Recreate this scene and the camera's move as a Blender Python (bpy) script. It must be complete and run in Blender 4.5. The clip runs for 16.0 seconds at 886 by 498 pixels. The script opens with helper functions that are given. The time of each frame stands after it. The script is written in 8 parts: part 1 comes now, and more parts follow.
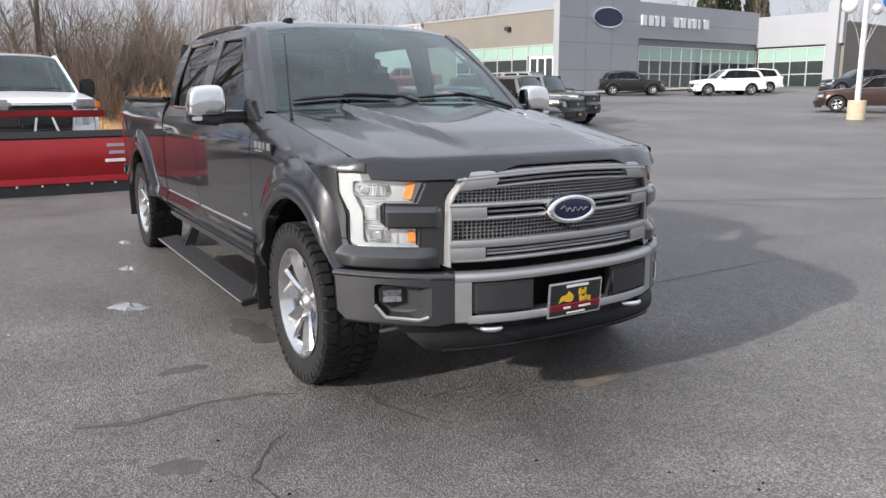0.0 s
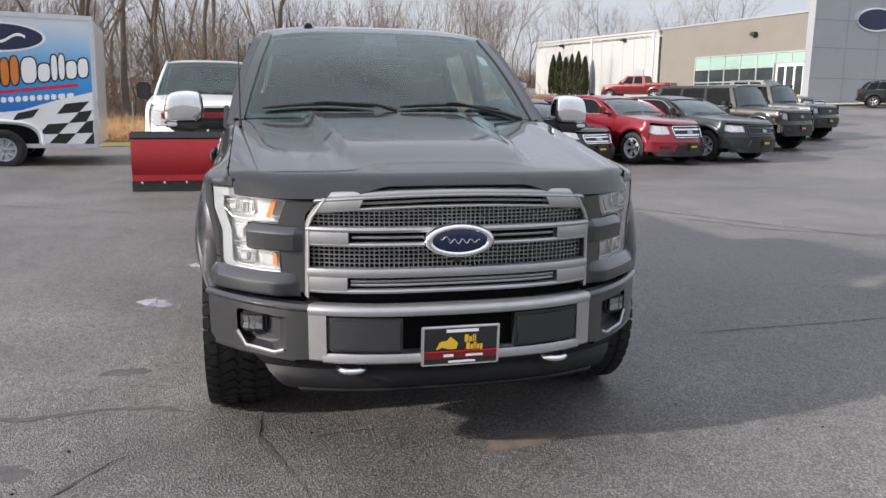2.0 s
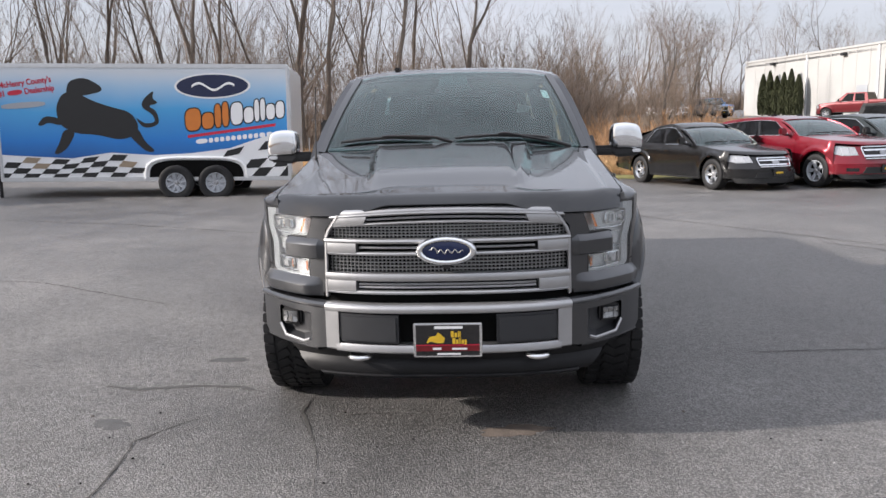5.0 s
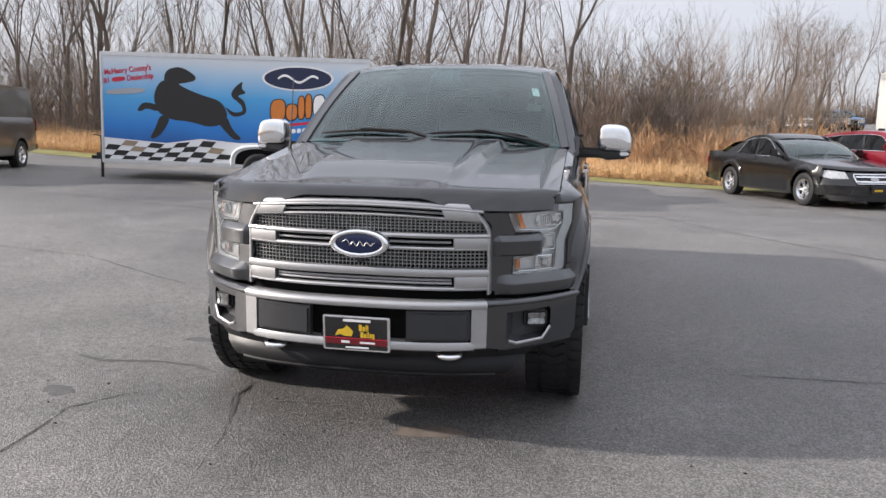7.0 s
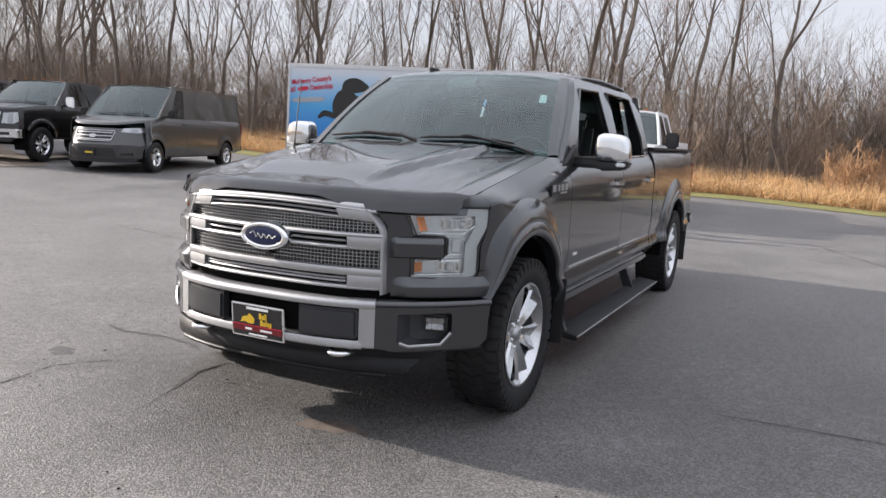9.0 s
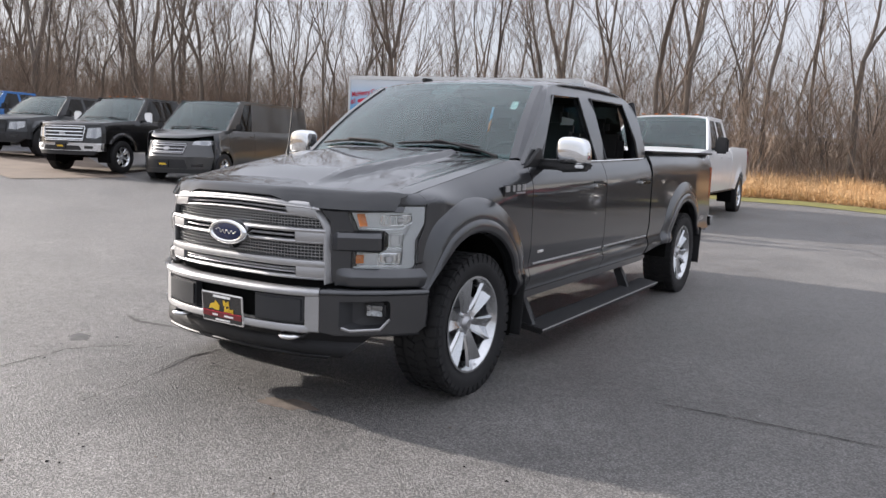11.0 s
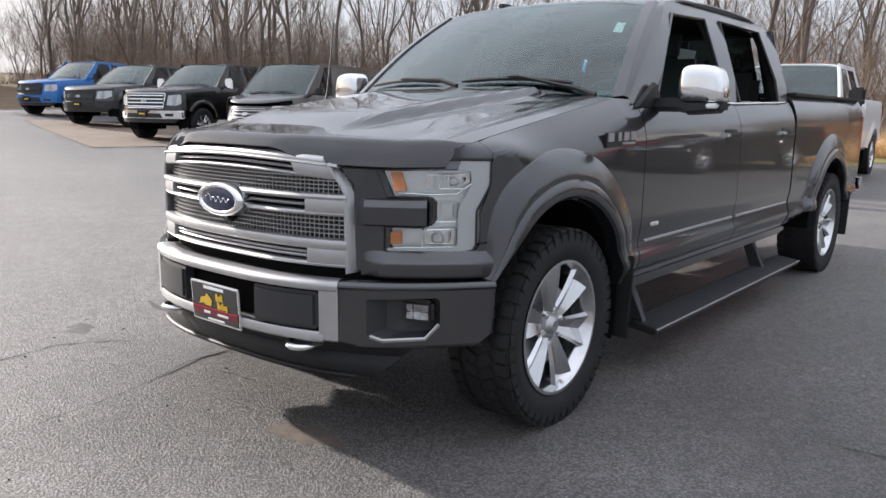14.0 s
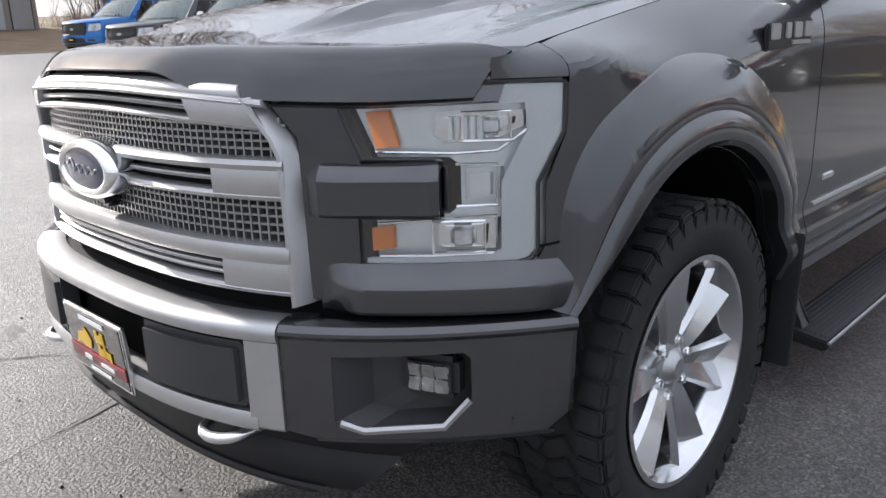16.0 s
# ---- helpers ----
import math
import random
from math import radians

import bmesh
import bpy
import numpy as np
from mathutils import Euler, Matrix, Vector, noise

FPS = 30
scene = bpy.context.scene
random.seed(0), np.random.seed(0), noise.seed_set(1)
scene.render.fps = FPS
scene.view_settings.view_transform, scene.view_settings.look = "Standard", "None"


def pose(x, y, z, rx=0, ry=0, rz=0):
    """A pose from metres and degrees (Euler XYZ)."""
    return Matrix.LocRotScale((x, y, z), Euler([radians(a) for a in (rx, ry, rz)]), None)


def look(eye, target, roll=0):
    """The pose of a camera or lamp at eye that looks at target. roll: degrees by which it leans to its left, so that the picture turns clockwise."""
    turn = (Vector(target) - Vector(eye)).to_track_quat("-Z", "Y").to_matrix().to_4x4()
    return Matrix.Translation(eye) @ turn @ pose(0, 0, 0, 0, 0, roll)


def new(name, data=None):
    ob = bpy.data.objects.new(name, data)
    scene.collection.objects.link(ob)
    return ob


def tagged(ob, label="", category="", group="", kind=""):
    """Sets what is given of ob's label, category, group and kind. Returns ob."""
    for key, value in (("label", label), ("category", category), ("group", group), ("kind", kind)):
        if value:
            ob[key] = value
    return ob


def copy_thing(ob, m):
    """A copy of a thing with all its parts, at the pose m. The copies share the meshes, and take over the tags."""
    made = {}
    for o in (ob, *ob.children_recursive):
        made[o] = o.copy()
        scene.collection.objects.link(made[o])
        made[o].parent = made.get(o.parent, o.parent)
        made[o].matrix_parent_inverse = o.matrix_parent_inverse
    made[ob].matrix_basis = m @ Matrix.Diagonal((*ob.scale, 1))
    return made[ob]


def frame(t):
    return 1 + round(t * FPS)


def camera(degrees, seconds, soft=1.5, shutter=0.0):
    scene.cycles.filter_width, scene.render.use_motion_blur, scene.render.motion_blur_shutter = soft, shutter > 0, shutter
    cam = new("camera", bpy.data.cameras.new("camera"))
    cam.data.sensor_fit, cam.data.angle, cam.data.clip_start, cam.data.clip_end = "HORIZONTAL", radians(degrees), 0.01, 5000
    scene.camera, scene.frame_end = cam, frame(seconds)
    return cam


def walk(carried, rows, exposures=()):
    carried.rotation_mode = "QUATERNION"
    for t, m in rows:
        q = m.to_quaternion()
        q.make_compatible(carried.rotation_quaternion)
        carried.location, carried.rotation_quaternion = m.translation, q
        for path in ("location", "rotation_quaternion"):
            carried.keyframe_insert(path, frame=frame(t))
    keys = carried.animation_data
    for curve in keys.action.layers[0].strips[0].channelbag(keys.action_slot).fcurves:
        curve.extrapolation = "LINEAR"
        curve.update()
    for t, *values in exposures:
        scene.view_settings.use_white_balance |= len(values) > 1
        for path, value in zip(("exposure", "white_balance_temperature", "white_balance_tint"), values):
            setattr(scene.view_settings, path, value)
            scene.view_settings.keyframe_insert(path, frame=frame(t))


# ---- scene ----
cam = camera(59.8, 16.0)
PATH = [
    (0, (-2.161, -3.395, 1.354), (-1.161, -1.708, 0.963), -0.3),
    (0.5, (-1.773, -3.495, 1.364), (-0.894, -1.743, 0.966), -0.1),
    (1, (-1.401, -3.503, 1.338), (-0.653, -1.691, 0.941), 0.2),
    (1.5, (-1.039, -3.5, 1.351), (-0.44, -1.632, 0.958), 0.4),
    (2, (-0.688, -3.545, 1.371), (-0.245, -1.631, 0.996), 0.6),
    (2.5, (-0.404, -3.519, 1.355), (-0.118, -1.573, 0.997), 0.5),
    (3, (-0.161, -3.576, 1.37), (-0.012, -1.612, 1.026), 0.2),
    (3.5, (0.021, -3.733, 1.381), (0.07, -1.762, 1.048), -0.3),
    (4, (0.049, -3.945, 1.376), (0.032, -1.971, 1.053), -0.8),
    (4.5, (0.061, -4.113, 1.383), (0.009, -2.138, 1.071), -1.2),
    (4.7, (0.079, -4.145, 1.385), (0.016, -2.169, 1.08), -1.3),
    (6.8, (0.799, -4.02, 1.338), (0.5, -2.066, 1.042), 1.0),
    (7, (0.943, -3.993, 1.348), (0.587, -2.048, 1.049), 1.1),
    (7.5, (1.329, -3.989, 1.349), (0.831, -2.074, 1.054), 1.2),
    (8, (1.652, -3.872, 1.334), (1.009, -1.999, 1.048), 1.7),
    (8.5, (1.927, -3.675, 1.349), (1.157, -1.851, 1.066), 2.2),
    (9, (2.232, -3.555, 1.337), (1.356, -1.779, 1.055), 2.8),
    (9.2, (2.317, -3.527, 1.339), (1.408, -1.769, 1.056), 2.8),
    (11.5, (3.035, -3.495, 1.337), (1.955, -1.833, 1.07), 1.9),
    (12, (3.03, -3.446, 1.337), (1.936, -1.795, 1.061), 1.9),
    (12.5, (2.923, -3.305, 1.306), (1.806, -1.673, 1.012), 1.8),
    (13, (2.745, -3.077, 1.283), (1.59, -1.474, 0.966), 1.6),
    (13.5, (2.597, -2.794, 1.245), (1.398, -1.23, 0.907), 1.3),
    (14, (2.411, -2.496, 1.204), (1.164, -0.973, 0.849), 0.9),
    (14.5, (2.206, -2.178, 1.184), (0.915, -0.696, 0.811), 0.4),
    (15, (2.052, -1.893, 1.148), (0.725, -0.452, 0.744), -0.1),
    (15.5, (1.874, -1.666, 1.129), (0.524, -0.261, 0.676), -1.0),
    (16, (1.654, -1.482, 1.116), (0.31, -0.1, 0.585), -1.7),
]
walk(cam, [(t, look(eye, target, roll)) for t, eye, target, roll in PATH], [(0, 0.55, 6550, 13), (4.7, 0.63, 6550, 14), (8, 0.72, 6650, 14), (13, 0.74, 6550, 14), (15, 0.86, 6500, 13), (16, 0.98, 6400, 13)])

# ---------------------------------------------------------------- world, sun
world = bpy.data.worlds.new("world")
scene.world = world
world.use_nodes = True
wn, wl = world.node_tree.nodes, world.node_tree.links
SUN_DIR = Vector((-2.28, -0.29, 1.0)).normalized()      # towards the sun
sky = wn.new("ShaderNodeTexSky")
sky.sky_type, sky.sun_disc = "NISHITA", False
sky.sun_elevation = math.asin(SUN_DIR.z)
sky.sun_rotation = math.atan2(SUN_DIR.x, SUN_DIR.y)
sky.air_density, sky.dust_density, sky.ozone_density = 1.0, 2.5, 1.0
# thin high cloud over the whole sky
tc = wn.new("ShaderNodeTexCoord")
mp = wn.new("ShaderNodeMapping")
mp.inputs["Scale"].default_value = (1.6, 1.6, 5.0)
nz = wn.new("ShaderNodeTexNoise")
nz.inputs["Scale"].default_value, nz.inputs["Detail"].default_value, nz.inputs["Roughness"].default_value = 2.2, 6, 0.55
cr = wn.new("ShaderNodeValToRGB")
cr.color_ramp.elements[0].position, cr.color_ramp.elements[1].position = 0.30, 0.72
cr.color_ramp.elements[0].color, cr.color_ramp.elements[1].color = (0.64, 0.64, 0.64, 1), (0.90, 0.90, 0.90, 1)
cloud = wn.new("ShaderNodeRGB")
cloud.outputs[0].default_value = (5.95, 6.3, 6.95, 1)
mx = wn.new("ShaderNodeMix")
mx.data_type = "RGBA"
wl.new(tc.outputs["Generated"], mp.inputs["Vector"])
wl.new(mp.outputs[0], nz.inputs["Vector"])
wl.new(nz.outputs[0], cr.inputs[0])
wl.new(cr.outputs[0], mx.inputs[0])
# a veiled sky is brighter overhead than at the horizon
sz, mz, ms = wn.new("ShaderNodeSeparateXYZ"), wn.new("ShaderNodeMapRange"), wn.new("ShaderNodeVectorMath")
mz.inputs[1].default_value, mz.inputs[2].default_value, mz.inputs[3].default_value, mz.inputs[4].default_value = 0.10, 1.0, 1.0, 2.05
ms.operation = "SCALE"
wl.new(tc.outputs["Generated"], sz.inputs[0])
wl.new(sz.outputs["Z"], mz.inputs[0])
wl.new(cloud.outputs[0], ms.inputs[0])
wl.new(mz.outputs[0], ms.inputs["Scale"])
wl.new(sky.outputs[0], mx.inputs[6])
wl.new(ms.outputs[0], mx.inputs[7])
wl.new(mx.outputs[2], wn["Background"].inputs[0])
wn["Background"].inputs[1].default_value = 0.082
sun = new("sun", bpy.data.lights.new("sun", "SUN"))
sun.data.energy, sun.data.angle, sun.data.color = 4.0, radians(1.4), (1.0, 0.95, 0.875)
sun.matrix_world = look(SUN_DIR * 50, (0, 0, 0))
scene.view_settings.exposure = 0.9

# ---------------------------------------------------------------- materials
MATS = {}


def mat(name, color, rough=0.5, metal=0.0, coat=0.0, var=0.0, scale=8.0, bump=0.0, bscale=60.0, spec=0.5, island=0.0, dark=None):
    """A node material: colour with variation at two scales, fine bump, optional clear coat and variation piece by piece."""
    if name in MATS:
        return MATS[name]
    m = bpy.data.materials.new(name)
    m.use_nodes = True
    n, l = m.node_tree.nodes, m.node_tree.links
    b = n["Principled BSDF"]
    b.inputs["Base Color"].default_value = (*color, 1)
    b.inputs["Roughness"].default_value, b.inputs["Metallic"].default_value = rough, metal
    b.inputs["Coat Weight"].default_value, b.inputs["Coat Roughness"].default_value = coat, 0.03
    b.inputs["Specular IOR Level"].default_value = spec
    co = n.new("ShaderNodeTexCoord")
    if var > 0 or island > 0:
        out = None
        if var > 0:
            a = n.new("ShaderNodeTexNoise")
            a.inputs["Scale"].default_value, a.inputs["Detail"].default_value = scale, 8
            a.inputs["Roughness"].default_value = 0.65
            l.new(co.outputs["Object"], a.inputs["Vector"])
            mr = n.new("ShaderNodeMapRange")
            mr.inputs[1].default_value, mr.inputs[2].default_value = 0.3, 0.7
            mr.inputs[3].default_value, mr.inputs[4].default_value = 1 - var, 1 + var
            l.new(a.outputs[0], mr.inputs[0])
            out = mr.outputs[0]
            rr = n.new("ShaderNodeMapRange")
            rr.inputs[3].default_value, rr.inputs[4].default_value = max(rough - 0.12 * min(1, var * 3), 0.02), min(rough + 0.12 * min(1, var * 3), 1)
            l.new(a.outputs[0], rr.inputs[0])
            l.new(rr.outputs[0], b.inputs["Roughness"])
        if island > 0:
            g = n.new("ShaderNodeNewGeometry")
            mi = n.new("ShaderNodeMapRange")
            mi.inputs[3].default_value, mi.inputs[4].default_value = 1 - island, 1 + island
            l.new(g.outputs["Random Per Island"], mi.inputs[0])
            if out is None:
                out = mi.outputs[0]
            else:
                mu = n.new("ShaderNodeMath")
                mu.operation = "MULTIPLY"
                l.new(out, mu.inputs[0])
                l.new(mi.outputs[0], mu.inputs[1])
                out = mu.outputs[0]
        vm = n.new("ShaderNodeVectorMath")
        vm.operation = "SCALE"
        vm.inputs[0].default_value = color
        l.new(out, vm.inputs["Scale"])
        l.new(vm.outputs[0], b.inputs["Base Color"])
    if bump > 0:
        c = n.new("ShaderNodeTexNoise")
        c.inputs["Scale"].default_value, c.inputs["Detail"].default_value = bscale, 5
        l.new(co.outputs["Object"], c.inputs["Vector"])
        bp = n.new("ShaderNodeBump")
        bp.inputs["Strength"].default_value, bp.inputs["Distance"].default_value = bump, 0.01
        l.new(c.outputs[0], bp.inputs["Height"])
        l.new(bp.outputs[0], b.inputs["Normal"])
    MATS[name] = m
    return m


def glass(name, tint, rough=0.02, base=0.04):
    """Thin glass: clear but for its tint, with gloss that grows towards grazing angles."""
    if name in MATS:
        return MATS[name]
    m = bpy.data.materials.new(name)
    m.use_nodes = True
    n, l = m.node_tree.nodes, m.node_tree.links
    n.remove(n["Principled BSDF"])
    t, g, f, x = (n.new("ShaderNodeBsdfTransparent"), n.new("ShaderNodeBsdfGlossy"), n.new("ShaderNodeLayerWeight"), n.new("ShaderNodeMixShader"))
    t.inputs[0].default_value = (*tint, 1)
    g.inputs["Roughness"].default_value = rough
    f.inputs[0].default_value = 0.5
    pw, ma = n.new("ShaderNodeMath"), n.new("ShaderNodeMath")
    pw.operation, ma.operation = "POWER", "MULTIPLY_ADD"
    pw.inputs[1].default_value, ma.inputs[1].default_value, ma.inputs[2].default_value = 3.6, 0.9 - base, base
    l.new(f.outputs["Facing"], pw.inputs[0])
    l.new(pw.outputs[0], ma.inputs[0])
    l.new(ma.outputs[0], x.inputs[0])
    l.new(t.outputs[0], x.inputs[1])
    l.new(g.outputs[0], x.inputs[2])
    l.new(x.outputs[0], n["Material Output"].inputs[0])
    MATS[name] = m
    return m


def paint(name, color, metal=0.55, rough=0.34, coat=0.55):
    return mat(name, color, rough, metal, coat, 0.04, 3.0, 0.004, 900)


PAINT = paint("gunmetal_paint", (0.038, 0.040, 0.045), 0.82, 0.40, 1.0)
PAINT.node_tree.nodes["Principled BSDF"].inputs["Coat IOR"].default_value = 1.65
SATIN = mat("satin_silver", (0.44, 0.44, 0.445), 0.46, 0.9, 0, 0.05, 14)
CHROME = mat("chrome", (0.86, 0.87, 0.88), 0.05, 1.0, 0, 0.03, 10)
BLACK = mat("black_plastic", (0.014, 0.014, 0.015), 0.5, 0, 0, 0.15, 12, 0.03, 400)
PAD = mat("dark_grey_plastic", (0.026, 0.027, 0.03), 0.5, 0, 0, 0.1, 12, 0.03, 400)
GLOSSBLK = mat("gloss_black", (0.012, 0.012, 0.013), 0.12, 0, 0.5, 0.1, 6)
SHIELD = mat("smoked_acrylic", (0.008, 0.009, 0.011), 0.03, 0, 0.0, 0.12, 5, spec=0.8)
# near-black; in gaps and slots it stands in for their shade
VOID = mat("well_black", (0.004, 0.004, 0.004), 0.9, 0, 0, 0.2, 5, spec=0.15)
RUBBER = mat("tyre_rubber", (0.016, 0.016, 0.017), 0.68, 0, 0, 0.3, 14, 0.12, 160, spec=0.35)
MESHM = mat("grille_mesh_metal", (0.30, 0.305, 0.31), 0.35, 0.85, 0, 0.08, 20)
ALLOY = mat("machined_alloy", (0.62, 0.63, 0.64), 0.16, 0.97, 0, 0.06, 12)
WHITEPL = mat("lamp_reflector", (0.68, 0.69, 0.70), 0.22, 0.5, 0, 0.06, 25)
LAMPGREY = mat("lamp_housing", (0.74, 0.76, 0.78), 0.30, 0.6, 0, 0.10, 30)
AMBER = mat("amber_lens", (0.70, 0.20, 0.03), 0.25, 0, 0.4, 0.08, 20)
REDLENS = mat("red_lens", (0.22, 0.008, 0.010), 0.2, 0, 0.5, 0.08, 20)
SEAT = mat("black_leather", (0.018, 0.017, 0.017), 0.5, 0, 0, 0.2, 12, 0.05, 120)
DASH = mat("dash_vinyl", (0.03, 0.03, 0.031), 0.6, 0, 0, 0.15, 12, 0.05, 200)
GLASS = glass("windscreen_glass", (0.60, 0.76, 0.75), 0.015, 0.07)
TINT = glass("tinted_glass", (0.10, 0.11, 0.11))
LENS = glass("lamp_lens", (0.95, 0.96, 0.96), 0.02, 0.06)
LIGHTBAND = mat("light_band", (0.52, 0.54, 0.56), 0.38, 0.5, 0.3, 0.03, 10)
HEADGLASS = mat("headlamp_glass", (0.46, 0.47, 0.48), 0.08, 0.5, 0.9, 0.35, 30)
FOGGLASS = mat("fog_glass", (0.30, 0.31, 0.32), 0.12, 0.85, 0.6, 0.45, 60)
WHITEP = mat("white_enamel", (0.80, 0.81, 0.82), 0.3, 0, 0.6, 0.03, 4)
STEEL = mat("steel", (0.42, 0.42, 0.43), 0.4, 0.9, 0, 0.1, 20)
INK = mat("white_ink", (0.82, 0.82, 0.82), 0.4, 0, 0, 0.03, 10)
YELLOW = mat("yellow_ink", (0.72, 0.46, 0.03), 0.4, 0, 0, 0.04, 10)
REDINK = mat("red_ink", (0.55, 0.02, 0.05), 0.4, 0, 0, 0.05, 10)
BLUEINK = mat("navy_ink", (0.006, 0.013, 0.055), 0.25, 0, 0.15, 0.05, 10)
GREYINK = mat("grey_ink", (0.35, 0.37, 0.4), 0.4, 0, 0, 0.05, 10)


# ---------------------------------------------------------------- mesh helpers
def thing(name, m, label, category, group="", kind=""):
    e = new(name)
    e.matrix_world = m
    e.empty_display_size = 0.2
    return tagged(e, label, category, group, kind)


def link_mesh(name, me, material, parent, label="", smooth=True, angle=35):
    me.materials.append(material)
    if smooth:
        me.polygons.foreach_set("use_smooth", [True] * len(me.polygons))
        me.set_sharp_from_angle(angle=radians(angle))
    ob = new(name, me)
    ob.parent = parent
    if label:
        ob["label"] = label
    return ob


def part(name, bm, material, parent, label="", smooth=True, angle=35):
    me = bpy.data.meshes.new(name)
    bmesh.ops.recalc_face_normals(bm, faces=bm.faces)
    bm.to_mesh(me)
    bm.free()
    return link_mesh(name, me, material, parent, label, smooth, angle)


def raw(name, verts, faces, material, parent, label="", smooth=True, angle=35):
    me = bpy.data.meshes.new(name)
    me.from_pydata([tuple(v) for v in verts], [], faces)
    return link_mesh(name, me, material, parent, label, smooth, angle)


def sheet(name, fn, us, vs, material, parent, thick=0.006, label="", flip=False, angle=40):
    """A curved panel: fn(u, v) gives each point; given a thickness by doubling it inwards along its normals."""
    nu, nv = len(us), len(vs)
    V = np.array([[fn(u, v) for v in vs] for u in us], float)
    du = np.gradient(V, axis=0)
    dv = np.gradient(V, axis=1)
    nrm = np.cross(du, dv)
    nrm /= np.maximum(np.linalg.norm(nrm, axis=2, keepdims=True), 1e-9)
    if flip:
        nrm = -nrm
    W = V - nrm * thick
    verts = np.concatenate([V.reshape(-1, 3), W.reshape(-1, 3)])
    k = nu * nv
    faces = []
    for i in range(nu - 1):
        for j in range(nv - 1):
            q = (i * nv + j, (i + 1) * nv + j, (i + 1) * nv + j + 1, i * nv + j + 1)
            b = tuple(a + k for a in q[::-1])
            faces += [q[::-1], b[::-1]] if flip else [q, b]
    rim = [(i * nv) for i in range(nu)] + [((nu - 1) * nv + j) for j in range(1, nv)] + [(i * nv + nv - 1) for i in range(nu - 2, -1, -1)] + [j for j in range(nv - 2, 0, -1)]
    for a, b in zip(rim, rim[1:] + rim[:1]):
        faces.append((a, a + k, b + k, b) if not flip else (a, b, b + k, a + k))
    return raw(name, verts, faces, material, parent, label, True, angle)


def box(bm, c, s, bev=0.0, rot=None, seg=2):
    m = Matrix.Translation(c) @ (rot if rot else Matrix()) @ Matrix.Diagonal((*s, 1))
    r = bmesh.ops.create_cube(bm, size=1, matrix=m)
    if bev > 0:
        es = list({e for v in r["verts"] for e in v.link_edges})
        bmesh.ops.bevel(bm, geom=es, offset=bev, segments=seg, affect="EDGES", clamp_overlap=True)
    return bm


def rbox(name, c, s, bev, material, parent, label="", rot=None):
    return part(name, box(bmesh.new(), c, s, bev, rot), material, parent, label)


def prism(bm, pts, axis, a, b, bev=0.0):
    """A polygon of (p, q) pushed from a to b along an axis: x gives (a, p, q), y (p, a, q), z (p, q, a)."""
    at = {"x": lambda p, q, d: (d, p, q), "y": lambda p, q, d: (p, d, q), "z": lambda p, q, d: (p, q, d)}[axis]
    lo = [bm.verts.new(at(p, q, a)) for p, q in pts]
    hi = [bm.verts.new(at(p, q, b)) for p, q in pts]
    fs = [bm.faces.new(lo), bm.faces.new(hi[::-1])]
    for i in range(len(pts)):
        j = (i + 1) % len(pts)
        fs.append(bm.faces.new((lo[i], lo[j], hi[j], hi[i])))
    if bev > 0:
        bmesh.ops.bevel(bm, geom=list({e for f in fs for e in f.edges}), offset=bev, segments=2, affect="EDGES", clamp_overlap=True)
    return bm


def wrapped(bm, pts, f, off, depth, bev=0.0, step=0.04):
    """A polygon of (x, z), bent to the curve y = f(x), its face off proud of it and depth deep."""
    t = bmesh.new()
    fc = t.faces.new([t.verts.new((x, 0, z)) for x, z in pts])
    x0, x1 = min(p[0] for p in pts), max(p[0] for p in pts)
    n = max(1, int((x1 - x0) / step))
    for i in range(1, n):
        g = list(t.verts) + list(t.edges) + list(t.faces)
        bmesh.ops.bisect_plane(t, geom=g, plane_co=(x0 + (x1 - x0) * i / n, 0, 0), plane_no=(1, 0, 0))
    front = list(t.faces)
    r = bmesh.ops.extrude_face_region(t, geom=front)
    for v in [v for v in r["geom"] if isinstance(v, bmesh.types.BMVert)]:
        v.co.y -= depth
    bmesh.ops.recalc_face_normals(t, faces=t.faces)
    if bev > 0:
        fronts = {f2 for f2 in t.faces if all(v.co.y < -depth / 2 for v in f2.verts)}
        es = [e for e in t.edges if sum(lf in fronts for lf in e.link_faces) == 1]
        bmesh.ops.bevel(t, geom=es, offset=bev, segments=2, affect="EDGES", clamp_overlap=True)
    for v in t.verts:
        v.co.y += f(v.co.x) - off + depth
    me = bpy.data.meshes.new("tmp")
    t.to_mesh(me)
    t.free()
    bm.from_mesh(me)
    bpy.data.meshes.remove(me)
    return bm


def lathe(bm, prof, n, centre, axis="x", sgn=1):
    """Turn a profile of (r, h) about an axis through centre."""
    rings = []
    for r, h in prof:
        ring = []
        for i in range(n):
            a = 2 * math.pi * i / n
            c, s = r * math.cos(a), r * math.sin(a)
            p = (sgn * h, c, s) if axis == "x" else (c, sgn * h, s) if axis == "y" else (c, s, sgn * h)
            ring.append(bm.verts.new(Vector(p) + Vector(centre)))
        rings.append(ring)
    for p, q in zip(rings, rings[1:]):
        for i in range(n):
            j = (i + 1) % n
            bm.faces.new((p[i], p[j], q[j], q[i]))
    return rings


